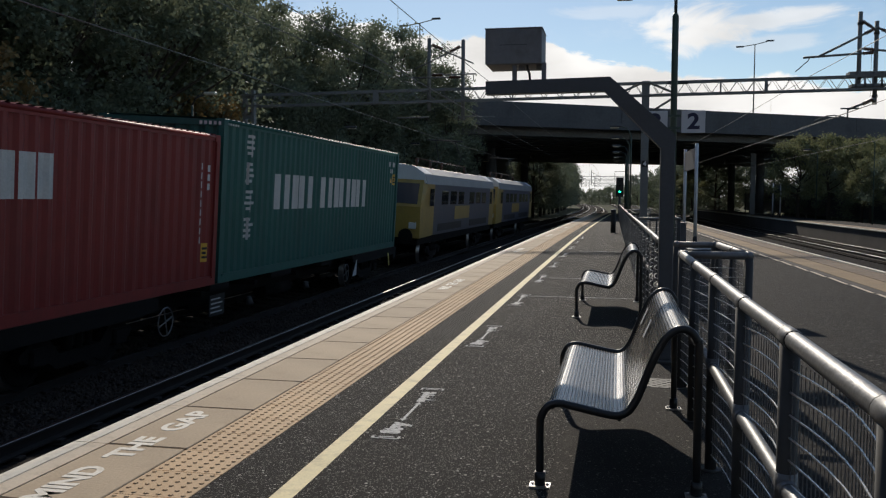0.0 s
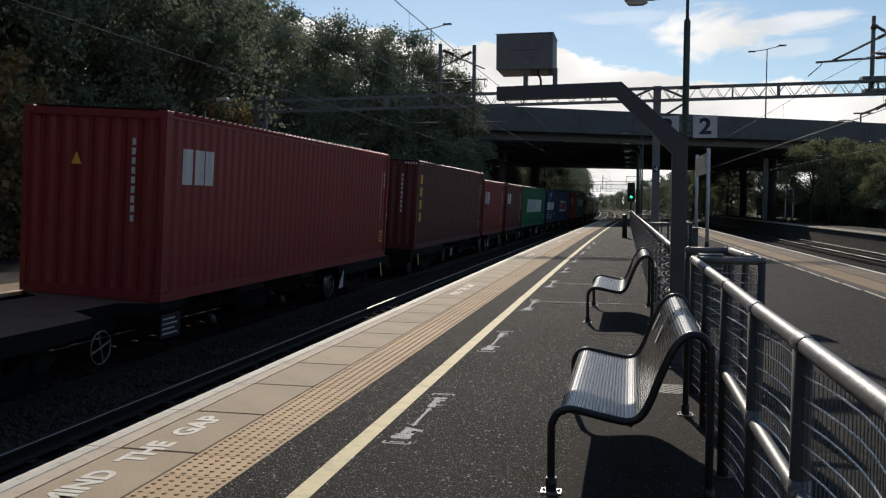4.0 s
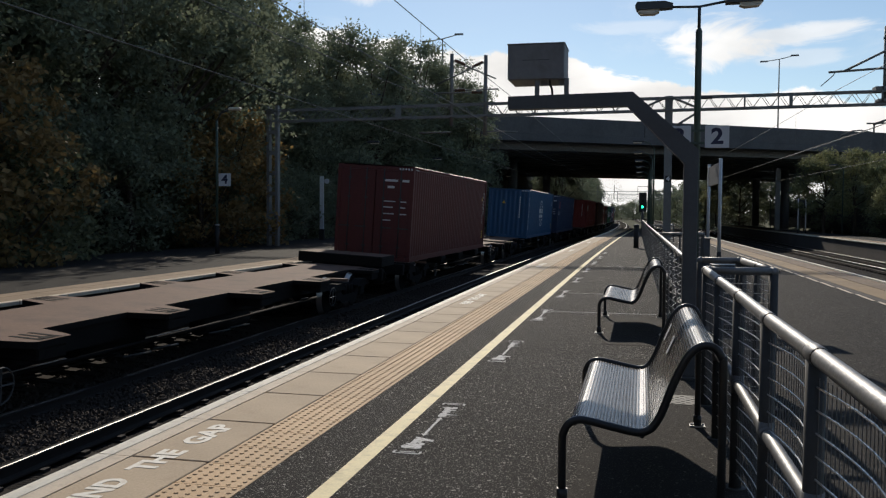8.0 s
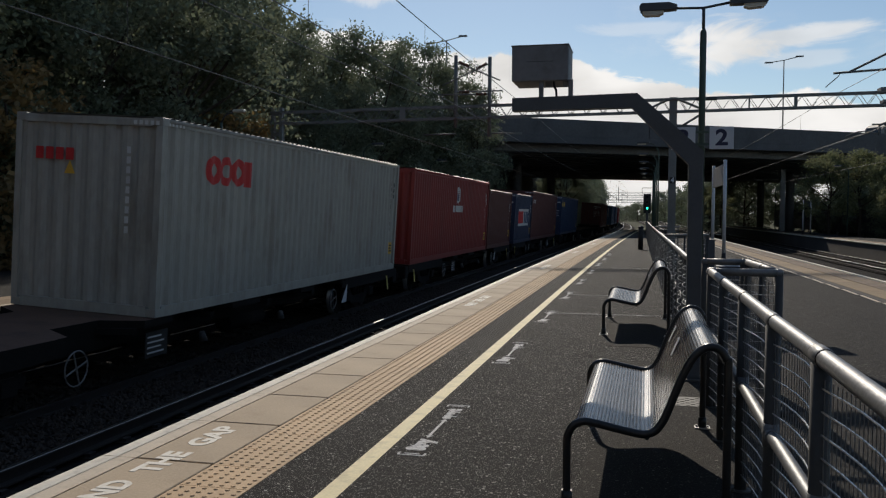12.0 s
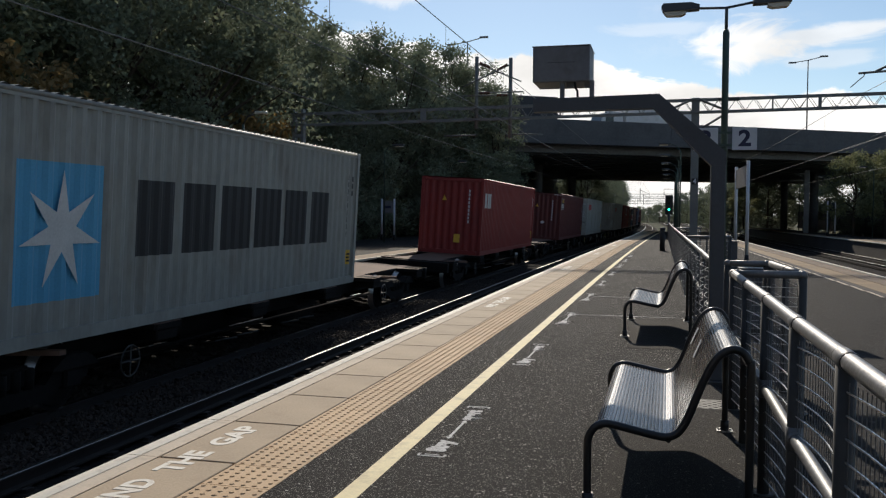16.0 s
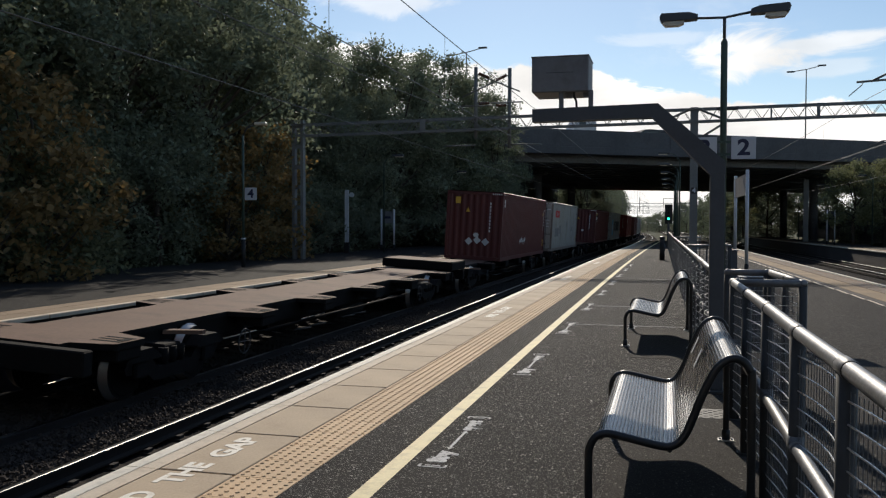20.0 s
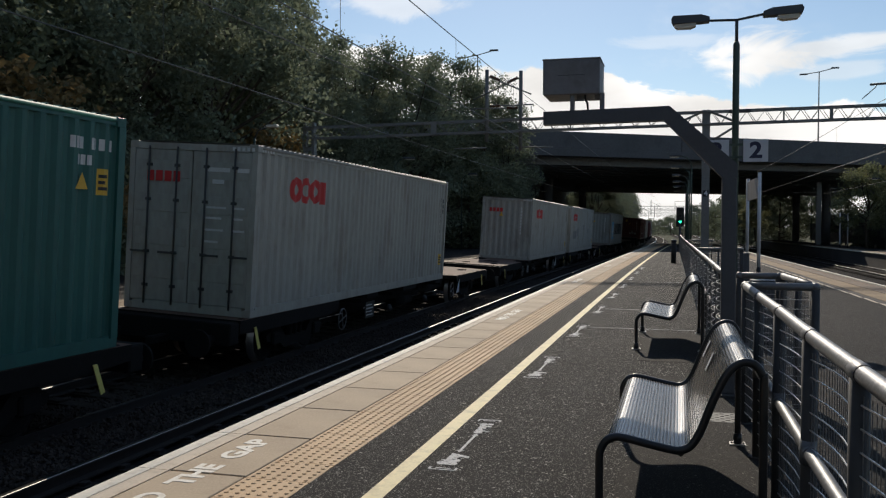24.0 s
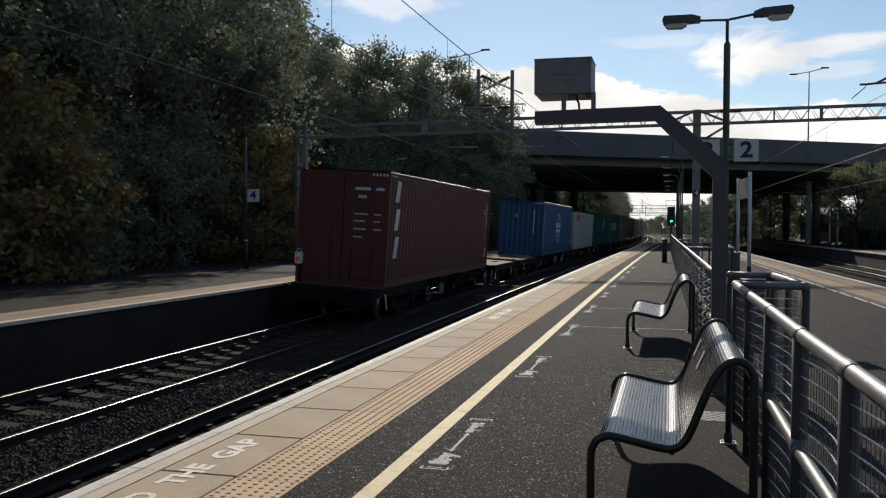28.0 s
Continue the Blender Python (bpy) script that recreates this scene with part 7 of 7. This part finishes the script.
def make_bridge():
    br = thing("road_bridge", "wide concrete road bridge crossing the tracks on a skew", "bridge", BRIDGE)
    part("deck_slab", boxmesh(-330, 330, 0.25, DECK_DEEP - 0.25, 7.55, ROAD_Z - 0.02), CONCRETE_SOFFIT, br, "concrete deck")
    road = boxmesh(-330, 330, 1.2, DECK_DEEP - 1.2, ROAD_Z - 0.018, ROAD_Z)
    part("road_surface", road, ASPHALT_FAR, br)
    for y0, y1 in ((-0.25, 0.25), (DECK_DEEP - 0.25, DECK_DEEP + 0.25)):
        for k in range(-12, 13):
            par = part("parapet_panel", boxmesh(k * 26.0 + 0.02, k * 26.0 + 25.98, y0, y1, 8.0, 9.38, 0.02), CONCRETE, br, "pale concrete parapet panel")
        part("edge_beam", boxmesh(-330, 330, y0 - 0.12, y1 + 0.12, 7.38, 7.995, 0.03), CONCRETE, br)
    for k in range(16):
        y = 1.6 + k * (DECK_DEEP - 3.2) / 15
        part("girder", boxmesh(-26, 62, y - 0.35, y + 0.35, 6.75, 7.55, 0.03), CONCRETE_SOFFIT, br, "deep concrete beam")
    return br


make_bridge()


def abutment(name, pts, label):
    bm = bmesh.new()
    prism(bm, pts, -1.4, 7.0)
    bmesh.ops.recalc_face_normals(bm, faces=bm.faces)
    thing(name, label, "abutment", kind="structure", mesh=finish(bm, name, DARK_BRICK))


abutment("abutment_wall", [(-18.4, 66.0), (-17.2, 66.0), (-16.2, 132.0), (-17.4, 132.0)], "dark abutment wall under the bridge")
abutment("abutment_wall", [(46.6, 105.5), (48.0, 106.2), (46.0, 164.0), (44.8, 164.0)], "dark abutment wall at the far end of the bridge")
for px, py in ((-13.2, 84.0), (-13.0, 108.0), (15.4, 102.0), (15.0, 124.0), (28.5, 108.0), (28.0, 132.0)):
    pr = thing("bridge_pier", "round concrete pier under the road bridge", "pier", pose(px + (bend(py) if px < 0 else 0), py, 0), "bridge piers")
    part("shaft", tube(bmesh.new(), [(0, 0, -0.1), (0, 0, 6.5)], 0.45, 16), CONCRETE, pr, smooth=True)
    part("pier_cap", boxmesh(-0.8, 0.8, -0.8, 0.8, 6.4, 6.76, 0.05), CONCRETE, pr)


def on_bridge(x, across=10.5):
    """Pose of a vehicle that drives to the left in a lane so far across, by the x of its front."""
    return BRIDGE @ pose(x * _n + SKEW * across, across, ROAD_Z, 0, 0, 180)


def make_lorry(colour, length, tall, label, cab_colour, slats=False):
    """Built with its front at x = 0, its body behind towards -x."""
    lo = thing("lorry", label, "lorry", group="lorries on the bridge")
    b = boxmesh(-length, -2.6, -1.27, 1.27, 1.0, tall, 0.05)
    body = part("trailer_body", b, colour, lo)
    bm = bmesh.new()
    prism(bm, [(-2.3, 0.6), (0.0, 0.6), (0.0, 1.9), (-0.28, 2.95), (-0.7, 3.25), (-2.3, 3.75 if tall > 3.6 else 3.0)], -1.22, 1.22, Matrix(((1, 0, 0, 0), (0, 0, -1, 0), (0, 1, 0, 0), (0, 0, 0, 1))))
    bmesh.ops.recalc_face_normals(bm, faces=bm.faces)
    cab = part("cab", bm, cab_colour, lo)
    bm = bmesh.new()
    vs = [bm.verts.new(c) for c in ((0.012, -1.1, 1.95), (0.012, 1.1, 1.95), (-0.255, 1.05, 2.9), (-0.255, -1.05, 2.9))]
    bm.faces.new(vs)
    part("windscreen", bm, GLASS, cab)
    for s in (-1, 1):
        part("side_window", boxmesh(-1.3, -0.45, s * 1.226 - 0.006, s * 1.226 + 0.006, 1.95, 2.65), GLASS, cab)
    part("chassis", boxmesh(-length + 0.2, -0.4, -0.45, 0.45, 0.55, 0.98), BLACK, lo)
    for x in (-1.2, -3.6, -length + 1.2, -length + 2.4, -length + 3.6):
        for s in (-1, 1):
            part("wheel", tube(bmesh.new(), [(x, s * 0.95, 0.5), (x, s * 1.22, 0.5)], 0.5, 16), BLACK, lo)
    if slats:
        bm = bmesh.new()
        for k in range(5):
            x = -length + 1.5 + k * (length - 5) / 4
            box(bm, x, x + 0.55, 1.275, 1.282, 2.35, 2.75)
        part("painted_mark", bm, BAR_WHITE, body, "plain pale blocks in place of a name")
    return lo


def make_car(colour, label, tall=1.45, length=4.3, van=False):
    ca = thing("van" if van else "car", label, "van" if van else "car", group="cars on the bridge")
    out = [(-length, 0.35), (0, 0.35), (0.05, 0.75), (-0.9, 0.95), (-1.6, tall - 0.05), (-2.2, tall), (-length + 0.6, tall - 0.03), (-length, 0.9)] if not van else [(-length, 0.4), (0, 0.4), (0.0, 1.0), (-0.7, 1.25), (-1.4, tall), (-length, tall)]
    bm = bmesh.new()
    prism(bm, out, -0.88, 0.88, Matrix(((1, 0, 0, 0), (0, 0, -1, 0), (0, 1, 0, 0), (0, 0, 0, 1))))
    bmesh.ops.recalc_face_normals(bm, faces=bm.faces)
    part("body", bm, colour, ca)
    for s in (-1, 1):
        part("window", boxmesh(-length * 0.75 if not van else -2.0, -1.35, s * 0.885 - 0.006, s * 0.885 + 0.006, tall * 0.68, tall * 0.92), GLASS, ca)
        for x in (-0.8, -length + 0.8):
            part("wheel", tube(bmesh.new(), [(x, s * 0.66, 0.32), (x, s * 0.86, 0.32)], 0.32, 14), BLACK, ca)
    return ca


LORRY_BLUE = paint("blue_lorry_curtain", (0.020, 0.040, 0.16), 0.2)
LORRY_DARK = paint("dark_lorry_body", (0.020, 0.024, 0.035), 0.2)
LORRY_GREY = paint("grey_lorry_body", (0.20, 0.20, 0.20), 0.2)
LORRY_WHITE = paint("white_lorry_body", (0.62, 0.62, 0.62), 0.2)
# vehicle, x of its front on the bridge, at that time, its speed along x, and how far across its lane is
TRAFFIC = [
    (make_lorry(LORRY_BLUE, 14.6, 4.25, "lorry with a dark blue curtain-sided trailer", LORRY_WHITE), 6.30, 6.0, 16.6, 10.5),
    (make_lorry(LORRY_GREY, 9.0, 3.3, "low grey flat-sided lorry on the bridge", LORRY_GREY), 17.0, 12.5, 14.0, 10.5),
    (make_lorry(LORRY_DARK, 12.6, 4.2, "lorry with a dark trailer", LORRY_DARK), 3.0, 14.5, 16.3, 10.5),
    (make_lorry(LORRY_WHITE, 10.6, 3.5, "lorry with a white trailer", LORRY_WHITE, True), 8.6, 15.0, 15.5, 10.5),
    (make_lorry(LORRY_DARK, 11.6, 3.75, "dark lorry with pale blocks on its side", LORRY_WHITE, True), 3.6, 17.5, 17.0, 10.5),
    (make_car(LORRY_WHITE, "white panel van on the bridge", 2.6, 3.0, True), 5.0, 19.0, 14.1, 4.2),
    (make_car(LORRY_DARK, "small dark car on the bridge", 1.75, 4.4), 10.2, 19.0, 14.1, 4.2),
    (make_car(LORRY_GREY, "pale grey car on the bridge", 1.8, 4.2), 12.4, 21.5, 14.3, 4.2),
]


def street_lamp(x, y, z, high, label):
    sl = thing("street_lamp", label, "street lamp", pose(x, y, z), "street lamps on the bridge")
    part("pole", tube(bmesh.new(), [(0, 0, 0), (0, 0, high)], [0.11, 0.06], 10), MAST, sl)
    part("cross_arm", tube(bmesh.new(), [(-1.5, 0, high - 0.2), (0, 0, high), (1.5, 0, high + 0.35)], 0.05, 6), MAST, sl)
    for a, zz in ((-1.75, high - 0.23), (1.75, high + 0.40)):
        part("lantern", boxmesh(a - 0.45, a + 0.45, -0.16, 0.16, zz - 0.07, zz + 0.09, 0.03), LAMP_GREY, sl)


def at_bridge(px_ratio, across):
    """A place on the bridge in the direction x / y = px_ratio from the eye."""
    y = (76.5 + across) / (1 - SKEW * px_ratio)
    return px_ratio * y, y


_x, _y = at_bridge(0.1420, 26)
street_lamp(_x, _y, ROAD_Z, 12.0, "tall twin street lamp on the road bridge")
_x, _y = at_bridge(-0.231, 26)
street_lamp(_x, _y, ROAD_Z, 11.4, "tall twin street lamp behind the trees")

# ---------------------------------------------------------------- far platform and the right-hand side
def number_pole(x, y, z, digit, label):
    np_ = thing("platform_number_post", label, "sign post", pose(x, y, z))
    part("foot", tube(bmesh.new(), [(0, 0, 0), (0, 0, 0.95)], 0.075, 10), BLACK, np_)
    part("pole", tube(bmesh.new(), [(0, 0, 0.95), (0, 0, 4.5)], 0.045, 10), GREEN_POST, np_, "green pole")
    part("collar", tube(bmesh.new(), [(0, 0, 0.95), (0, 0, 1.0)], 0.085, 10), SIGN_WHITE, np_)
    pl = part("number_plate", boxmesh(0.07, 0.52, -0.03, -0.015, 2.29, 2.72, 0.004), SIGN_WHITE, np_, "white platform number sign")
    word("digit", digit, 0.40, SIGN_BLUE, pl, pose(0.295, -0.032, 2.505, 90, 0, 0), 1.1)
    bm = bmesh.new()
    tube(bm, [(0, 0, 4.5), (0.15, 0, 4.75), (0.5, 0, 4.86)], 0.03, 8)
    part("swan_neck", bm, GALV_DULL, np_)
    part("lantern", boxmesh(0.45, 0.88, -0.10, 0.10, 4.82, 4.93, 0.03), LAMP_GLASS, np_, "pale lantern")


number_pole(-14.05, 27.0, 0.09, "4", "green lamp post with a white number sign on the far platform")


def far_lamp(x, y, z, high, s=1):
    fl = thing("lamp_post", "slim platform lamp post with a pale lantern", "lamp post", pose(x, y, z), "far lamp posts")
    part("pole", tube(bmesh.new(), [(0, 0, 0), (0, 0, high), (s * 0.2, 0, high + 0.3), (s * 0.5, 0, high + 0.4)], [0.045, 0.032, 0.022, 0.018], 8), GREEN_POST, fl)
    part("lantern", boxmesh(min(s * 0.45, s * 1.05), max(s * 0.45, s * 1.05), -0.12, 0.12, high + 0.36, high + 0.46, 0.03), LAMP_GREY, fl)
    part("lamp_bowl", boxmesh(min(s * 0.60, s * 1.03), max(s * 0.60, s * 1.03), -0.10, 0.10, high + 0.31, high + 0.36, 0.02), LAMP_GLASS, fl, "pale lamp bowl")


for y in (42.5, 56.0, 70.0, 83.0):
    far_lamp(-14.3 + bend(y), y, 0.09, 4.6)
for y in (44.0, 52.0, 60.0, 68.0, 76.0, 84.0):
    far_lamp(0.55, y, 0.0, 4.7, -1)
for y in (58.0, 72.0, 88.0, 104.0):
    far_lamp(17.0 + swing(y), y, 0.0, 5.0, -1)

hp = thing("help_point", "tall white board with a round call button on the far platform", "help point", pose(-16.0, 42.0, 0.09))
part("board", boxmesh(-0.11, 0.11, -0.03, 0.03, 0.55, 3.25, 0.01), POST_WHITE, hp)
part("foot", boxmesh(-0.13, 0.13, -0.06, 0.06, 0.0, 0.55), BLACK, hp)
part("call_button", tube(bmesh.new(), [(0.27, -0.04, 3.0), (0.27, 0.04, 3.0)], 0.13, 14), POST_WHITE, hp)
bm = bmesh.new()
box(bm, 0.1, 0.2, -0.02, 0.02, 2.97, 3.03)
part("bracket", bm, POST_WHITE, hp)
make_nameboard(-15.8, 47.0, 0.09, 0, 0.75, 2.35, "small white station sign on two legs on the far platform")
make_nameboard(12.85, 78.0, 0.0, 0, 0.60, 2.9, "narrow sign on two pale legs on the opposite platform", back=True)
mt = thing("overhead_line_mast", "pale steel overhead line mast beside the opposite platform", "mast", pose(13.2, 92.0, 0))
bm = bmesh.new()
i_beam(bm, 0, 0, 0, 6.15, 0.45, 0.3)
part("shaft", bm, MAST, mt)
bm = bmesh.new()
tube(bm, [(0, 0, 5.8), (-2.6, 0, 5.95)], 0.05, 6)
tube(bm, [(0, 0, 5.2), (-2.6, 0, 5.1)], 0.05, 6)
tube(bm, [(-0.3, 0, 5.5), (-1.2, 0, 5.9)], 0.04, 6)
part("cantilever_arm", bm, MAST, mt)


def palisade(x0, y0, x1, y1, z, high, label):
    """Dark close-boarded fence, each board a part."""
    pf = thing("board_fence", label, "fence")
    d = Vector((x1 - x0, y1 - y0, 0))
    n = int(d.length / 0.9)
    me = finish(boxmesh(-0.02, 0.02, 0.0, 0.885, 0, high, 0.004), "board", BLACK)
    turn = math.degrees(math.atan2(-d.x, d.y))
    for k in range(n):
        p = Vector((x0, y0, 0)) + d * (k / n)
        piece("board", me, pf, pose(p.x, p.y, z, 0, 0, turn))


palisade(20.4, 30, 17.6, 130, 0.0, 2.3, "dark close-boarded fence behind the opposite platform")

# ---------------------------------------------------------------- trees and undergrowth
def leaf_cloud(clusters, per, size, rng):
    """Many small leaves gathered in clumps: clusters of (centre, radius)."""
    vs, fs = [], []
    for c, r in clusters:
        for _ in range(per):
            d = Vector((rng.gauss(0, 1), rng.gauss(0, 1), rng.gauss(0, 0.8)))
            p = c + d * r * 0.5
            s = size * rng.uniform(0.6, 1.35)
            q = Euler((rng.uniform(-1.1, 1.1), rng.uniform(-1.1, 1.1), rng.uniform(0, 6.28))).to_matrix()
            b = len(vs)
            for u, v, w in ((-0.5, 0, 0), (0, -0.33, 0.06), (0.5, 0, -0.04), (0, 0.33, 0.06)):
                vs.append(tuple(p + q @ Vector((u * s, v * s, w * s))))
            fs.append((b, b + 1, b + 2, b + 3))
    return vs, fs


def make_tree(name, label, tall, spread, clear, seed, leaf, per=240, count=92, size=0.192, category="tree"):
    rng = random.Random(seed)
    tr = thing(name, label, category, group="trees")
    top = Vector((rng.uniform(-0.4, 0.4), rng.uniform(-0.4, 0.4), tall * 0.85))
    line = [Vector((0, 0, -0.6)), Vector((0.1 * rng.uniform(-1, 1), 0.1, clear)), Vector((0.3 * rng.uniform(-1, 1), 0.3 * rng.uniform(-1, 1), tall * 0.55)), top]
    r0 = tall * 0.018 + 0.04
    trunk = part("trunk", tube(bmesh.new(), line, [r0, r0 * 0.8, r0 * 0.5, r0 * 0.12], 8), BARK, tr)
    clusters = []
    limbs = bmesh.new()
    for k in range(count):
        h = rng.random()
        z = clear + (tall - clear) * h
        env = spread * math.sqrt(max(0.05, 1 - ((h - 0.40) / 0.66) ** 2)) * rng.uniform(0.55, 1.06)
        a = rng.uniform(0, 2 * math.pi)
        c = Vector((math.cos(a) * env, math.sin(a) * env, z))
        clusters.append((c, rng.uniform(0.55, 1.0) * spread * 0.30))
        if k % 5 == 0:
            base = line[1].lerp(line[2], min(0.95, h * 0.9))
            mid = base.lerp(c, 0.55) + Vector((0, 0, -0.15))
            tube(limbs, [base, mid, c], [r0 * 0.35, r0 * 0.2, r0 * 0.06], 5)
    part("limb", limbs, BARK, trunk)
    v, f = leaf_cloud(clusters, per, size, rng)
    piece("crown", from_lists("crown", v, f, leaf), tr, None, "loose crown of many small leaves")
    return tr


KINDS = [
    make_tree("tree", "tall dark green broadleaf tree on the railway bank", 13.0, 4.0, 2.0, 1, LEAF_DARK),
    make_tree("tree", "dense dark tree with an uneven crown on the bank", 11.5, 3.6, 1.4, 2, LEAF_DARK),
    make_tree("tree", "slender dark green tree on the bank", 14.0, 3.1, 2.4, 3, LEAF_DARK, count=76),
    make_tree("tree", "green tree with lighter leaves on the bank", 10.0, 3.3, 1.2, 4, LEAF_MID),
]
BUSHES = [
    make_tree("shrub", "dark green shrub at the foot of the bank", 4.2, 2.3, 0.2, 11, LEAF_DARK, per=120, count=50, size=0.15, category="shrub"),
    make_tree("shrub", "yellow and orange tinged shrub by the far platform", 4.8, 1.7, 0.4, 12, LEAF_TURN, per=80, count=46, size=0.15, category="shrub"),
    make_tree("shrub", "green shrub by the far platform fence", 4.6, 2.0, 0.2, 13, LEAF_MID, per=110, count=50, size=0.14, category="shrub"),
]
used = set()


def plant(kind, x, y, scale=1.0, turn=0.0, z=None, tall=1.0):
    z = ground_height(x, y) if z is None else z
    m = pose(x, y, z, 0, 0, turn) @ Matrix.Diagonal((scale, scale, scale * tall, 1))
    if kind in used:
        return copy_thing(kind, m)
    used.add(kind)
    kind.matrix_basis = m
    return kind


rng = random.Random(77)
# front rank along the bank, then two ranks higher up behind it
for k in range(14):
    y = -2 + k * 4.4
    plant(KINDS[(k * 3) % 4], -20.6 + bend(y) + rng.uniform(-1.0, 0.8), y + rng.uniform(-1, 1), (1.05 if y < 36 else 0.86) * rng.uniform(0.94, 1.1), rng.uniform(0, 360))
for k in range(14):
    y = 2 + k * 4.6
    plant(KINDS[(k * 2 + 1) % 3], -26.0 + bend(y) + rng.uniform(-1.5, 1.5), y + rng.uniform(-1.5, 1.5), (1.1 if y < 38 else 0.80) * rng.uniform(0.95, 1.12), rng.uniform(0, 360))
for k in range(11):
    y = 6 + k * 5.6
    plant(KINDS[k % 3], -33.0 + rng.uniform(-2, 2), y, (1.1 if y < 40 else 0.86) * rng.uniform(0.95, 1.12), rng.uniform(0, 360))
# a clump close to the line before the bridge
for x, y, s, k in ((-17.6, 54.5, 0.98, 0), (-15.9, 59.5, 0.93, 2), (-14.0, 63.0, 0.87, 2), (-12.9, 65.3, 0.76, 2), (-16.4, 64.5, 0.95, 0), (-19.0, 61.5, 1.02, 0), (-18.6, 49.5, 0.82, 1), (-14.6, 60.8, 0.72, 3)):
    plant(KINDS[k], x, y, s, rng.uniform(0, 360), -0.6)
for k in range(26):
    y = 1 + k * 2.5
    plant(BUSHES[0 if k % 3 else 2], -18.3 + bend(y) + rng.uniform(-0.5, 0.5), y, rng.uniform(0.8, 1.2), rng.uniform(0, 360))
for x, y in ((-13.5, 60.5), (-12.9, 64.0), (-15.0, 63.5)):
    plant(BUSHES[0], x, y, 0.9, rng.uniform(0, 360), -1.2)
plant(BUSHES[1], -17.2, 32.0, 1.25, 40)
plant(BUSHES[1], -17.6, 35.5, 1.05, 130)
plant(BUSHES[1], -16.9, 33.9, 1.15, 290)
plant(BUSHES[1], -16.6, 19.8, 1.15, 220)
plant(BUSHES[1], -17.0, 17.8, 1.2, 75)
plant(BUSHES[2], -17.0, 20.5, 1.40, 10)
plant(BUSHES[2], -17.6, 18.6, 1.3, 200)
plant(BUSHES[2], -17.0, 13.5, 1.3, 200)
# opposite platform
BIRCH = make_tree("tree", "light green and yellow birch behind the opposite platform", 7.6, 2.6, 2.0, 21, LEAF_BIRCH, per=150, count=60, size=0.20)
for x, y, s in ((14.9, 78.0, 0.86), (16.9, 76.5, 1.00), (18.6, 73.0, 0.90), (20.4, 77.0, 0.98), (18.2, 69.0, 0.66), (11.2, 140.0, 0.95), (9.0, 150.0, 0.9), (24.0, 82.0, 1.0)):
    plant(BIRCH, x, y, s, rng.uniform(0, 360), 0.1)
for k in range(10):
    plant(BUSHES[0], 19.6 - 0.02 * k * 6 + rng.uniform(-0.5, 0.5), 40 + k * 9, rng.uniform(0.7, 1.1), rng.uniform(0, 360), 0.1)
# beyond the bridge
for x, y, s in ((10.4, 150.0, 2.2), (12.6, 154.0, 2.3), (8.6, 162.0, 2.0), (14.6, 140.0, 2.2), (-17.0, 136.0, 2.3), (-20.5, 140.0, 2.5), (-14.6, 142.0, 2.1), (-13.0, 152.0, 2.0), (-24.0, 138.0, 2.6)):
    plant(BUSHES[0], x, y, s, rng.uniform(0, 360), -1.2)
for k in range(15):
    y = 128 + k * 9.0
    plant(KINDS[(k * 3) % 3], -13.7 + bend(y) + rng.uniform(-0.4, 0.3), y, rng.uniform(0.84, 0.95), rng.uniform(0, 360), -1.4)
for k in range(16):
    y = 150 + k * 22
    plant(KINDS[k % 4], -21 + bend(y) + rng.uniform(-3, 1), y, rng.uniform(0.9, 1.2), rng.uniform(0, 360), -1.6)
for k in range(13):
    plant((KINDS[3], BUSHES[2], KINDS[1])[k % 3], 15 + k * 3.6 + rng.uniform(-1, 1), 168 + rng.uniform(-8, 14), (0.98, 2.1, 0.86)[k % 3] * rng.uniform(0.9, 1.1), rng.uniform(0, 360), -0.3)
for k in range(30):
    x = -44 + k * 2.5
    plant(BUSHES[0], x + rng.uniform(-0.8, 0.8), 395 + rng.uniform(-25, 30), (1.25 + 0.035 * max(0, x + 22)) * rng.uniform(0.9, 1.15), rng.uniform(0, 360), -1.6)
for k in range(14):
    y = 150 + k * 20
    plant(KINDS[(k + 1) % 4], 19 - 0.03 * y + rng.uniform(-1, 3), y, rng.uniform(0.75, 1.0), rng.uniform(0, 360), -2.2)


def motions():
    """Everything that moves: the train along its canted, curving track and the traffic on the bridge."""
    for ob, start, z in TRAIN:
        walk(ob, [(t, on_track(start + travelled(t), z)) for t in range(0, 29)])
    for ob, x_at, t_at, speed, across in TRAFFIC:
        walk(ob, [(t, on_bridge(x_at - speed * (t - t_at), across)) for t in (0, 14, 28)])


motions()
